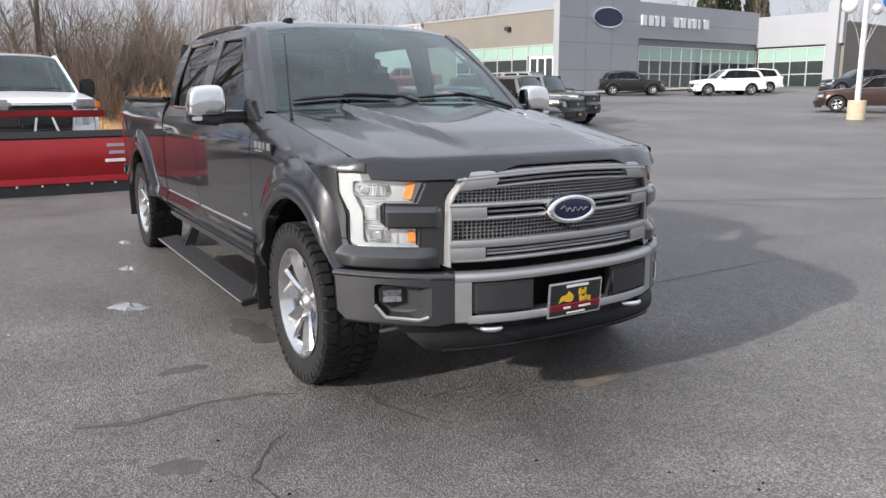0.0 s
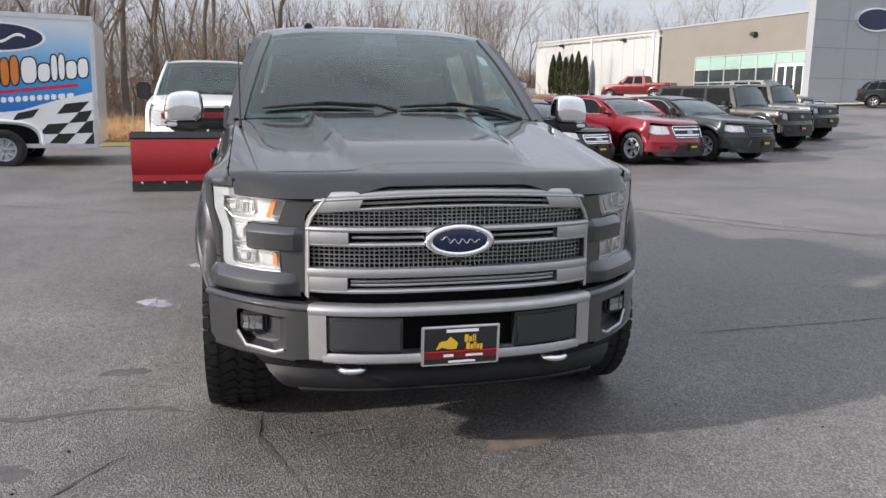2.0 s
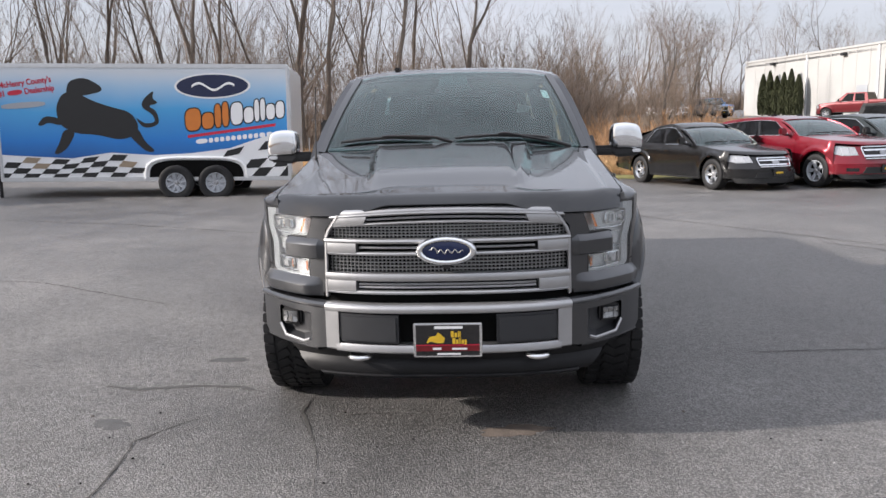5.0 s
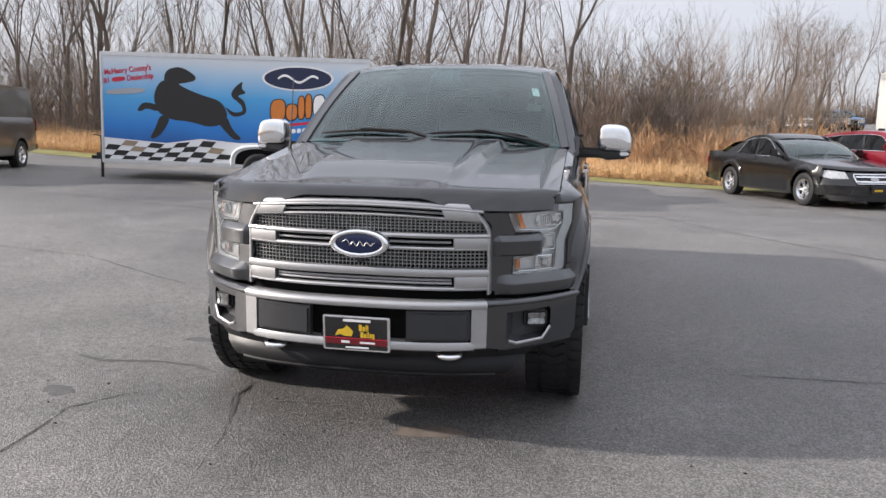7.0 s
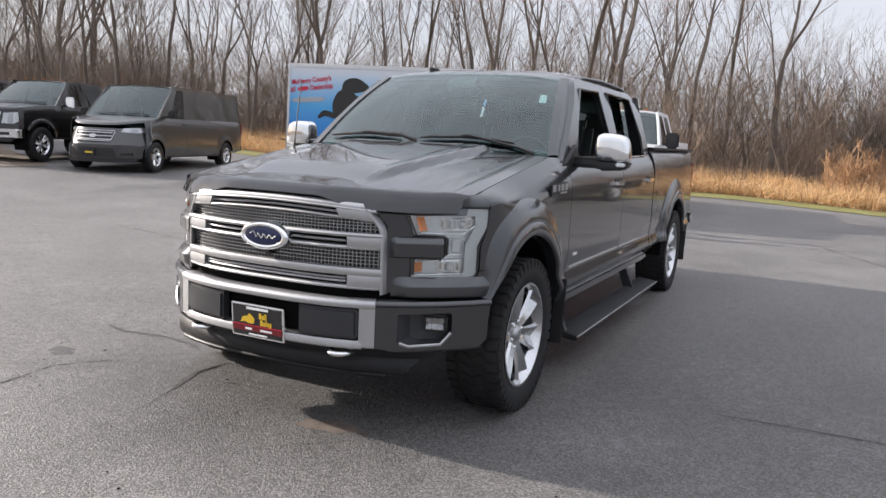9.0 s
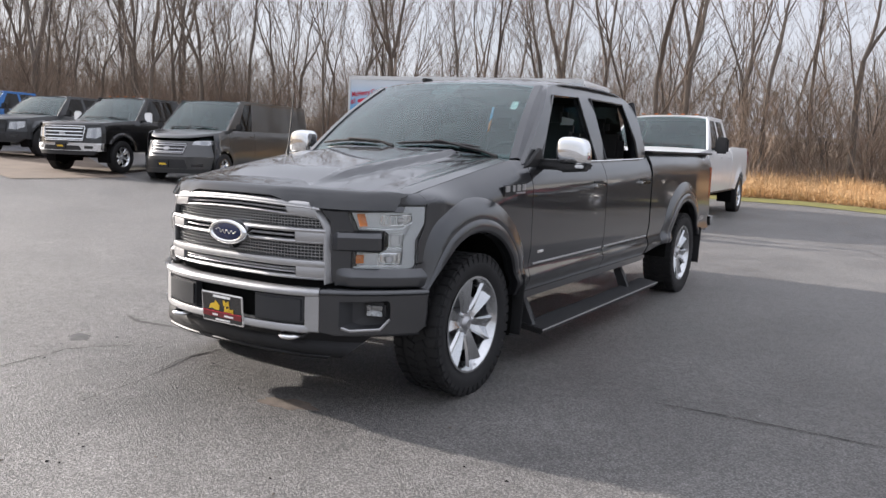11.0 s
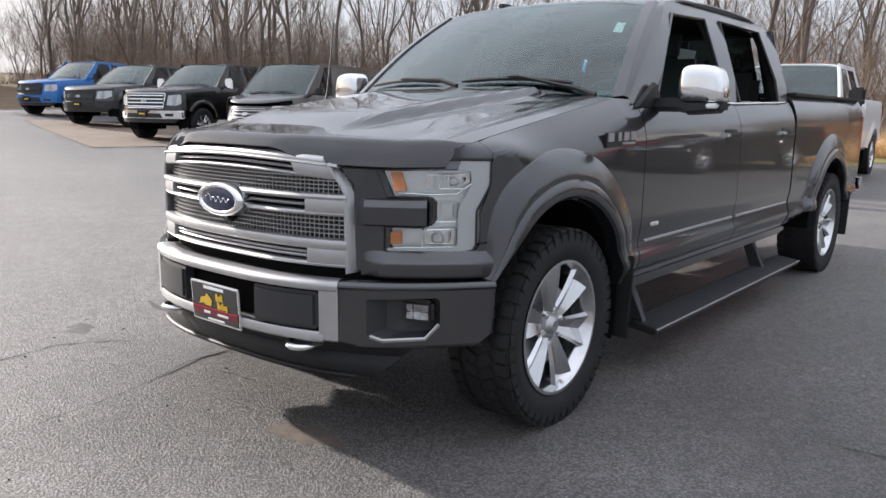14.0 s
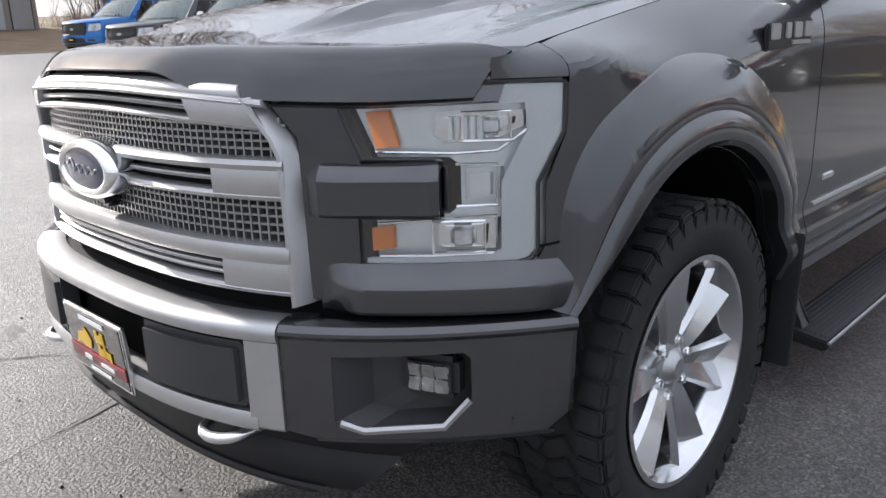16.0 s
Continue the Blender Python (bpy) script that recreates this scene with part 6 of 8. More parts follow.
vehicle("suv", "black compact suv parked at the showroom", "car", on_ground(38.4, 36.4, 52), P_BLACK, arch=0.10, wb=2.69, fo=0.85, ro=0.9, w=0.91, r=0.35, hood0=0.88, hood1=1.06, belt=1.06, roof=1.68, ya=0.55, yat=1.2, yrt=3.1, yrb=3.45, deck=1.1, panes=((0.85, 1.65), (1.75, 2.5), (2.6, 3.2)), group="cars by the showroom")
vehicle("suv", "white three-row suv parked at the showroom", "car", on_ground(40.4, 33.6, -118), P_WHITE, arch=0.10, wb=2.95, fo=0.9, ro=1.0, w=0.95, r=0.37, hood0=0.92, hood1=1.10, belt=1.10, roof=1.75, ya=0.55, yat=1.25, yrt=3.5, yrb=3.85, deck=1.16, panes=((0.9, 1.75), (1.85, 2.7), (2.8, 3.6)), group="cars by the showroom")
vehicle("suv", "white suv half hidden behind another", "car", on_ground(44.4, 35.2, -116), P_WHITE, arch=0.10, wb=2.95, fo=0.9, ro=1.0, w=0.95, r=0.37, hood0=0.92, hood1=1.10, belt=1.10, roof=1.75, ya=0.55, yat=1.25, yrt=3.5, yrb=3.85, deck=1.16, panes=((0.9, 1.75), (1.85, 2.7), (2.8, 3.6)), group="cars by the showroom")
vehicle("suv", "navy suv parked near the showroom's end", "car", on_ground(47.2, 28.4, -125), P_NAVY, arch=0.10, wb=2.95, fo=0.9, ro=1.0, w=0.95, r=0.37, hood0=0.92, hood1=1.10, belt=1.10, roof=1.75, ya=0.55, yat=1.25, yrt=3.5, yrb=3.85, deck=1.16, panes=((0.9, 1.75), (1.85, 2.7), (2.8, 3.6)), group="cars by the showroom")
vehicle("crossover", "dull maroon crossover beside the lamp post", "car", on_ground(31.4, 18.1, -146), P_MAROON, arch=0.10, wb=2.7, fo=0.88, ro=0.95, w=0.90, r=0.35, hood0=0.85, hood1=1.03, belt=1.03, roof=1.60, ya=0.55, yat=1.25, yrt=3.1, yrb=3.5, deck=1.06, panes=((0.9, 1.7), (1.8, 2.55), (2.65, 3.2)), group="cars by the showroom")
for q, (x, y, pp, lab) in enumerate(((23.8, 72, P_LEAD, "grey pickup far up the access road"), (20.9, 74, P_WHITE, "white pickup far up the access road"), (25.9, 77, P_BLUE, "blue pickup far up the access road"))):
    vehicle("pickup", lab, "truck", on_ground(x, y, 20), pp, **dict(PICKUP, group="far pickups"))
# the row to the west
vehicle("cargo_van", "dark grey cargo van without rear windows", "van", on_ground(-13.05, 9.55, 17), P_GREY, wb=3.75, fo=1.0, ro=1.1, w=1.02, r=0.355, hood0=1.00, hood1=1.28, belt=1.28, roof=2.10, ya=0.20, yat=1.05, yrt=4.75, yrb=4.80, deck=1.30, panes=((0.72, 1.45),), rocker=0.36, cargo=True,
        grille=(0.46, 0.70, 0.93), grille_mat=STEEL, bars=3, lamp=(0.56, 0.94, 0.90, 1.02), bumper=(0.32, 0.62), bumper_mat=P_GREY, nose=0.34, slope=0.52, group="parked vehicles to the west", flare=0.02, rim=0.6)
vehicle("heavy_pickup", "black heavy-duty pickup with chrome grille and bumper", "truck", on_ground(-16.0, 8.75, 17), P_BLACK, **dict(HEAVY, bars=4, bumper_mat=CHROME, mirror_mat=CHROME, group="parked vehicles to the west"))
vehicle("pickup", "lead grey off-road pickup with knobbly tyres", "truck", on_ground(-21.0, 9.5, 17), P_LEAD, **dict(PICKUP, bars=1, grille_mat=PAD, w=1.07, r=0.45, rocker=0.56, bumper=(0.52, 0.74), bumper_mat=PAD, flare=0.06, rim=0.52, rim_mat=GREYINK, group="parked vehicles to the west"))
vehicle("pickup", "bright blue pickup parked at the row's end", "truck", on_ground(-25.6, 10.0, 17), P_BLUE, **dict(PICKUP, bars=1, grille_mat=BLACK, group="parked vehicles to the west"))

# white heavy pickup behind, with its snow plough
wt = vehicle("heavy_pickup", "white heavy-duty pickup carrying a red snow plough", "truck", on_ground(-1.58, 10.55, 3), P_WHITE, **dict(HEAVY, grille_mat=BLACK, bars=2, trim=BLACK))
RED = mat("plough_red", (0.30, 0.006, 0.010), 0.35, 0, 0.1, 0.12, 3, 0.02, 60)
plow = thing("snow_plough", on_ground(-1.36, 8.45, 2), "red steel snow plough blade with black deflector and cutting edge", "plough")


def blade(u, q):
    a = -0.75 + 1.55 * q
    return (1.21 * u, -0.10 + 0.22 * (1 - math.cos(a)) * 1.1, 0.10 + 0.66 * q)


sheet("blade", blade, np.linspace(-1, 1, 25).tolist(), np.linspace(0, 1, 12).tolist(), RED, plow, 0.02)
rbox("cutting_edge", (0, -0.055, 0.075), (2.44, 0.03, 0.15), 0.006, PAD, plow, "dark steel cutting edge")
rbox("deflector", (0, 0.03, 0.80), (2.46, 0.10, 0.13), 0.02, BLACK, plow, "black rubber deflector", Matrix.Rotation(radians(-28), 4, "X"))
rbox("base_strip", (0, -0.072, 0.205), (2.42, 0.02, 0.10), 0.008, mat("plough_light_red", (0.42, 0.02, 0.03), 0.35, 0, 0.1, 0.1, 5), plow)
for q in range(8):
    bm = bmesh.new()
    lathe(bm, [(0.022, 0), (0.020, 0.016), (0.0, 0.02)], 8, (-1.08 + 2.16 * q / 7, -0.07, 0.135), "y", -1)
    part("bolt", bm, CHROME, plow)
bm = bmesh.new()
for s in (-1, 1):
    box(bm, (s * 0.35, 0.35, 0.35), (0.08, 0.6, 0.10), 0.01)
    tube(bm, [(s * 0.06, 0.42, 0.5), (s * 0.13, 0.36, 1.02)], 0.02, 6)
box(bm, (0, 0.62, 0.62), (0.9, 0.10, 0.30), 0.02)
part("mount", bm, BLACK, plow)
rbox("head_bar", (0, 0.50, 1.09), (1.62, 0.09, 0.10), 0.015, RED, plow)
rbox("hydraulic_unit", (-0.10, 0.44, 0.99), (0.42, 0.18, 0.16), 0.03, BLACK, plow, "black hydraulic unit")
for s in (-1, 1):
    bm = bmesh.new()
    tube(bm, [(s * 0.10, 0.36, 1.04), (s * 0.16, 0.20, 0.80)], 0.018, 8)
    part("lift_ram", bm, STEEL, plow, "bright lift ram")
for s in (-1, 1):
    lm = part("plough_lamp", box(bmesh.new(), (s * 0.56, 0.44, 1.225), (0.34, 0.16, 0.14), 0.04), HEADGLASS, plow, "clear plough headlamp")
    part("indicator", box(bmesh.new(), (s * 0.70, 0.36, 1.22), (0.07, 0.03, 0.09), 0.01), AMBER, lm)
    bm = bmesh.new()
    tube(bm, [(s * 1.16, 0.02, 0.82), (s * 1.16, 0.02, 1.30)], 0.008, 6)
    part("marker_rod", bm, STEEL, plow)
# plain bars where the plough's lettering cannot stand
for (x0, x1, z) in ((0.70, 1.13, 0.66), (0.72, 1.13, 0.56), (0.66, 1.16, 0.45)):
    q = (z - 0.10) / 0.66
    p = blade(0, q)
    part("lettering_bar", box(bmesh.new(), ((x0 + x1) / 2, p[1] - 0.008, z), (x1 - x0, 0.006, 0.045), 0.002), GREYINK if z > 0.5 else INK, plow)

# ---------------------------------------------------------------- enclosed trailer
TL, TR = Vector((-9.90, 11.95, 0)), Vector((-3.84, 12.607, 0))
tlen = (TR - TL).length
tm = Matrix.Translation((TL.x, TL.y, ground_z(-6.8, 12.4))) @ Matrix.Rotation(math.atan2(TR.y - TL.y, TR.x - TL.x), 4, "Z") @ Matrix.Rotation(radians(1.1), 4, "Y")
trailer = thing("trailer", tm, "white enclosed trailer with blue graphics, checkered skirt and twin axles", "trailer")
BOT, TOP, WID = 0.42, 2.86, 2.3
LX, CX0, CX1 = tlen, 3.18, 4.98


def trailer_blue():
    m = bpy.data.materials.new("trailer_wrap")
    m.use_nodes = True
    n, l = m.node_tree.nodes, m.node_tree.links
    co, sp, rp = n.new("ShaderNodeTexCoord"), n.new("ShaderNodeSeparateXYZ"), n.new("ShaderNodeValToRGB")
    ad, nn = n.new("ShaderNodeMath"), n.new("ShaderNodeTexNoise")
    nn.inputs["Scale"].default_value = 0.7
    mu = n.new("ShaderNodeMath")
    mu.operation = "MULTIPLY_ADD"
    mu.inputs[1].default_value, mu.inputs[2].default_value = 0.16, -0.08
    l.new(co.outputs["Object"], nn.inputs["Vector"])
    l.new(nn.outputs[0], mu.inputs[0])
    mr = n.new("ShaderNodeMapRange")
    mr.inputs[1].default_value, mr.inputs[2].default_value = 0.75, 2.85
    l.new(co.outputs["Object"], sp.inputs[0])
    l.new(sp.outputs["Z"], mr.inputs[0])
    l.new(mr.outputs[0], ad.inputs[0])
    l.new(mu.outputs[0], ad.inputs[1])
    l.new(ad.outputs[0], rp.inputs[0])
    e = rp.color_ramp.elements
    e[0].position, e[0].color = 0.0, (0.004, 0.06, 0.26, 1)
    e[1].position, e[1].color = 0.93, (0.62, 0.67, 0.72, 1)
    for p, c in ((0.25, (0.006, 0.19, 0.58, 1)), (0.55, (0.05, 0.34, 0.68, 1)), (0.78, (0.36, 0.54, 0.72, 1))):
        q = e.new(p)
        q.color = c
    b = n["Principled BSDF"]
    b.inputs["Roughness"].default_value, b.inputs["Coat Weight"].default_value = 0.35, 0.4
    l.new(rp.outputs[0], b.inputs["Base Color"])
    return m


WRAP = trailer_blue()
rbox("body", (LX / 2, WID / 2, (BOT + TOP) / 2), (LX, WID, TOP - BOT), 0.04, WHITEP, trailer, "white trailer box")
part("side_wrap", prism(bmesh.new(), [(0.04, 0.98), (0.9, 0.93), (1.5, 0.90), (2.3, 1.02), (3.2, 0.96), (4.0, 1.0), (4.8, 1.10), (5.4, 1.30), (LX - 0.04, 1.48), (LX - 0.04, TOP - 0.06), (0.04, TOP - 0.06)], "y", -0.004, 0.004), WRAP, trailer, "side graphic fading from pale grey to blue", False)
for z in (TOP - 0.03, BOT + 0.03):
    rbox("edge_trim", (LX / 2, -0.006, z), (LX, 0.03, 0.09), 0.01, mat("aluminium_trim", (0.62, 0.63, 0.64), 0.35, 0.8, 0, 0.08, 8), trailer)
for x in (0.02, LX - 0.02):
    rbox("corner_post", (x, -0.006, (BOT + TOP) / 2), (0.06, 0.035, TOP - BOT), 0.012, MATS["aluminium_trim"], trailer)
# checkered skirt: a waving band of leaning squares, broader behind the wheels
CH = mat("black_vinyl", (0.012, 0.012, 0.013), 0.4, 0, 0, 0.1, 5)
TAN = mat("tan_vinyl", (0.30, 0.23, 0.16), 0.4, 0, 0, 0.1, 5)


def skirt(x, q):
    """A point of the band: q runs from its foot to its upper edge, and the rows lean back."""
    top = lerp([(0, 0.96), (1.3, 0.88), (2.3, 1.00), (3.0, 0.90), (4.6, 1.06), (5.2, 1.26), (6.2, 1.45)], x)
    lean = 0.42 + 0.35 * sm(4.6, 5.6, x)
    return (x + lean * q - 0.25, BOT + 0.05 + (top - BOT - 0.06) * q)


for row in range(4):
    for col in range(23):
        if (row + col) % 2:
            continue
        w0 = 0.30
        pts = [skirt(0.08 + w0 * (col + i), (row + j) / 4) for i, j in ((0, 0), (1, 0), (1, 1), (0, 1))]
        if min(p[0] for p in pts) < 0.06:
            pts = [(max(p[0], 0.06), p[1]) for p in pts]
        if max(p[0] for p in pts) > LX - 0.06:
            pts = [(min(p[0], LX - 0.06), p[1]) for p in pts]
        if max(p[0] for p in pts) - min(p[0] for p in pts) < 0.08:
            continue
        mx2, mz2 = sum(p[0] for p in pts) / 4, sum(p[1] for p in pts) / 4
        if CX0 - 0.30 < mx2 < CX1 + 0.22 and mz2 < 0.99:
            continue
        part("check", prism(bmesh.new(), pts, "y", -0.0075, 0.0), TAN if (col in (1, 2, 8) and row > 1) else CH, trailer, "", False)


def rounded(pts, n=2):
    """Cut the corners of an outline again and again until it runs smooth."""
    for _ in range(n):
        pts = [(a[0] * (1 - f) + b[0] * f, a[1] * (1 - f) + b[1] * f) for a, b in zip(pts, pts[1:] + pts[:1]) for f in (0.22, 0.78)]
    return pts


def decal(name, pts, lay, material, label=""):
    return part(name, prism(bmesh.new(), rounded(pts) if name in ("emblem_body", "emblem_part", "letter_block") else pts, "y", -0.006 - lay, -0.002), material, trailer, label, False)


def ell(cx, cz, a, b, n=36, tilt=0.0):
    return [(cx + a * math.cos(t) * math.cos(tilt) - b * math.sin(t) * math.sin(tilt), cz + a * math.cos(t) * math.sin(tilt) + b * math.sin(t) * math.cos(tilt)) for t in np.linspace(0, 2 * math.pi, n + 1)[:-1]]


# plain dark emblem: one soft-edged running shape, with no features
decal("emblem_body", [(1.28, 1.60), (1.22, 1.95), (1.36, 2.25), (1.62, 2.32), (1.95, 2.12), (2.35, 1.98), (2.75, 1.88), (2.92, 1.62), (2.86, 1.38), (2.5, 1.28), (2.05, 1.40), (1.6, 1.42)], 0.004, CH, "plain dark emblem on the trailer's side")
decal("emblem_part", [(1.45, 2.25), (1.52, 2.52), (1.85, 2.60), (2.18, 2.42), (2.20, 2.30), (1.85, 2.22), (1.62, 2.2)], 0.0045, CH)
decal("emblem_part", [(1.30, 1.75), (0.98, 1.80), (0.82, 1.60), (0.92, 1.58), (1.05, 1.66), (1.34, 1.58)], 0.0047, CH)
decal("emblem_part", [(1.36, 1.52), (1.62, 1.48), (1.42, 1.12), (1.22, 0.98), (1.12, 1.0), (1.26, 1.24)], 0.0049, CH)
decal("emblem_part", [(2.62, 1.50), (2.90, 1.55), (3.02, 1.25), (3.26, 1.04), (3.06, 1.02), (2.82, 1.25)], 0.0051, CH)
decal("emblem_part", [(2.84, 1.78), (3.05, 1.62), (3.28, 1.66), (3.22, 1.82), (2.98, 1.98), (3.05, 2.16), (3.28, 2.34), (3.22, 2.16), (3.36, 2.06), (3.12, 2.0), (3.3, 1.9), (3.36, 1.64), (3.2, 1.55), (3.0, 1.54)], 0.0053, CH)
# oval and plain word-shaped bars
decal("oval_rim", ell(4.50, 2.42, 0.80, 0.27, 40, 0.02), 0.004, INK, "white-rimmed navy oval")
decal("oval_field", ell(4.50, 2.42, 0.75, 0.235, 40, 0.02), 0.008, BLUEINK)
ORANGE = mat("orange_vinyl", (0.62, 0.19, 0.03), 0.4, 0, 0, 0.06, 5)
decal("oval_stroke", [(4.06 + 0.9 * q, 2.41 + 0.07 * math.sin(9 * q) + 0.02) for q in np.linspace(0, 1, 30)] + [(4.06 + 0.9 * q, 2.41 + 0.07 * math.sin(9 * q) - 0.03) for q in np.linspace(1, 0, 30)], 0.012, INK)


def word(x0, z0, widths, h, slope, lay, material, gap=0.04, border=None, lowers=None):
    """A word's plain blocks, one to a letter, on a slope."""
    x = x0
    for i, w0 in enumerate(widths):
        hh = h * (lowers[i] if lowers else 1)
        z = z0 + slope * (x - x0)
        for mt, e, ly in ((border, 0.025, lay), (material, 0.0, lay + 0.003)):
            if mt:
                decal("letter_block", [(x - e, z - e), (x + w0 + e, z + slope * w0 - e), (x + w0 + e, z + slope * w0 + hh + e), (x - e, z + hh + e)], ly, mt)
        x += w0 + gap


word(3.90, 1.46, (0.32, 0.24, 0.13, 0.13), 0.46, 0.13, 0.004, ORANGE, 0.03, CH, (1, 0.72, 1.05, 1.1))
word(4.86, 1.59, (0.25, 0.20, 0.10, 0.10, 0.18, 0.17), 0.46, 0.15, 0.004, INK, 0.026, CH, (1, 0.7, 1, 1, 0.7, 0.75))
decal("underline", [(3.93, 1.32), (5.80, 1.57), (5.80, 1.63), (3.93, 1.38)], 0.004, REDINK)
word(4.10, 1.19, (0.24, 0.09, 0.09, 0.09, 0.09, 0.09, 0.09, 0.09, 0.09, 0.09, 0.12, 0.12), 0.10, 0.10, 0.004, INK, 0.03)
for words, x, z, size in (("McHenry County's", 0.10, 2.36, 0.168), ("#1", 0.08, 2.18, 0.168), ("Dealership", 0.62, 2.245, 0.168)):
    cu = bpy.data.curves.new("lettering", "FONT")
    cu.body, cu.size, cu.extrude, cu.offset = words, size, 0.002, 0.004
    tmp = bpy.data.objects.new("lettering", cu)
    me = bpy.data.meshes.new_from_object(tmp)
    me.transform(Matrix.Translation((x, -0.012, z)) @ Matrix.Rotation(radians(-7.5), 4, "Y") @ Matrix.Rotation(radians(90), 4, "X") @ Matrix.Diagonal((0.85, 1, 1, 1)))
    bpy.data.objects.remove(tmp)
    link_mesh("lettering", me, REDINK, trailer, "red slanted words on the trailer", False)
word(0.27, 2.205, (0.30,), 0.10, 0.13, 0.004, REDINK)
word(0.12, 1.92, (0.9,), 0.12, 0.08, 0.004, GREYINK)
# wheels under a rounded cut-out with a white mudguard
bm = bmesh.new()
pts = [(CX0 - 0.12, BOT)]
for a in np.linspace(math.pi, 0, 22):
    pts.append(((CX0 + CX1) / 2 + (CX1 - CX0 + 0.2) / 2 * np.sign(math.cos(a)) * abs(math.cos(a)) ** 0.45, 0.45 + 0.40 * math.sin(a) ** 0.6))
pts.append((CX1 + 0.12, BOT))
part("wheel_well", prism(bm, pts, "y", -0.012, 0.02), VOID, trailer)
bm = bmesh.new()
arch = [((CX0 + CX1) / 2 + (CX1 - CX0 + 0.34) / 2 * np.sign(math.cos(a)) * abs(math.cos(a)) ** 0.45, -0.03, 0.46 + 0.44 * max(math.sin(a), 0) ** 0.6) for a in np.linspace(math.pi, 0, 26)]
tube(bm, arch, 0.032, 8)
part("mudguard", bm, WHITEP, trailer, "white mudguard round the wheels")
for x in (3.66, 4.50):
    wv = wheel(trailer, x, 0.10, 1, 0.38, 0.21, 0.22, 0.37, False, 8, GREYINK)
    wv.matrix_basis = pose(x, -0.02, 0.37, 0, 0, -90)
    wv = wheel(trailer, x, WID - 0.1, 1, 0.38, 0.21, 0.22, 0.37, False, 8, GREYINK)
    wv.matrix_basis = pose(x, WID - 0.10, 0.345, 0, 0, 90)
# tongue, jack, door hardware
bm = bmesh.new()
tube(bm, [(0.3, 0.4, 0.44), (-0.55, WID / 2, 0.46)], 0.04, 6)
tube(bm, [(0.3, WID - 0.4, 0.44), (-0.55, WID / 2, 0.46)], 0.04, 6)
box(bm, (-0.7, WID / 2, 0.46), (0.35, 0.08, 0.08), 0.01)
part("drawbar", bm, BLACK, trailer)
bm = bmesh.new()
tube(bm, [(-0.14, 0.25, 0.0), (-0.14, 0.25, 1.0)], 0.035, 8)
box(bm, (-0.14, 0.25, -0.0), (0.32, 0.26, 0.05), 0.01)
box(bm, (-0.10, 0.22, 0.55), (0.25, 0.16, 0.14), 0.01)
tube(bm, [(-0.14, 0.25, 1.0), (-0.34, 0.25, 1.02)], 0.015, 6)
part("jack", bm, BLACK, trailer, "black jack stand")
rbox("rear_door", (LX + 0.012, WID / 2, (BOT + TOP) / 2), (0.03, WID - 0.16, TOP - BOT - 0.16), 0.006, LAMPGREY, trailer, "pale rear ramp door")

# ---------------------------------------------------------------- showroom and walls
TANW = mat("tan_stucco", (0.205, 0.19, 0.166), 0.85, 0, 0, 0.06, 0.7, 0.15, 40)
GREYW = mat("grey_panel", (0.345, 0.36, 0.385), 0.45, 0.2, 0.1, 0.04, 0.6)
WHITEW = mat("white_metal_wall", (0.42, 0.42, 0.41), 0.6, 0, 0, 0.04, 0.5, 0.03, 10)
SEAM = mat("panel_seam", (0.22, 0.23, 0.25), 0.7, 0, 0, 0.1, 2)
FRAME = mat("window_frame_alu", (0.58, 0.60, 0.60), 0.4, 0.6, 0, 0.05, 5)
GREENPANE = mat("green_film_pane", (0.30, 0.44, 0.38), 0.12, 0, 0.6, 0.06, 0.8)
DARKPANE = mat("dark_pane", (0.030, 0.040, 0.042), 0.06, 0, 0.8, 0.25, 0.5)
showroom = thing("showroom", pose(0, 0, 0), "low car showroom with tan stucco side and grey panel front", "building")


def wall_frame(a, b):
    a, b = Vector((*a, 0)), Vector((*b, 0))
    return Matrix.Translation(a) @ Matrix.Rotation(math.atan2(b.y - a.y, b.x - a.x), 4, "Z"), (b - a).length


def flat(name, a, b, x0, x1, z0, z1, d0, d1, material, parent, label="", bev=0.0):
    """A slab on the wall from a to b: x along it, d outward in front of it."""
    m, _ = wall_frame(a, b)
    bm = box(bmesh.new(), ((x0 + x1) / 2, -(d0 + d1) / 2, (z0 + z1) / 2), (x1 - x0, abs(d1 - d0), z1 - z0), bev)
    bm.transform(m)
    return part(name, bm, material, parent, label)


def glazing(a, b, x0, x1, z0, z1, cols, rows, parent, top=GREENPANE, low=DARKPANE, split=0.5):
    """One window strip: frame, mullions, panes; the upper row carries a green film."""
    win = flat("window", a, b, x0, x1, z0, z1, 0.0, 0.03, FRAME, parent, "aluminium window strip")
    w, n = (x1 - x0) / cols, rows
    for i in range(cols):
        for j in range(n):
            za, zb = z0 + (z1 - z0) * j / n, z0 + (z1 - z0) * (j + 1) / n
            flat("pane", a, b, x0 + i * w + 0.05, x0 + (i + 1) * w - 0.05, za + 0.05, zb - 0.05, 0.03, 0.05, top if (j >= n * split) else low, win)
    for i in range(cols + 1):
        flat("mullion", a, b, x0 + i * w - 0.045, x0 + i * w + 0.045, z0, z1, 0.03, 0.10, FRAME, win)
    for j in range(n + 1):
        z = z0 + (z1 - z0) * j / n
        flat("transom", a, b, x0, x1, z - 0.04, z + 0.04, 0.03, 0.095, FRAME, win)
    return win


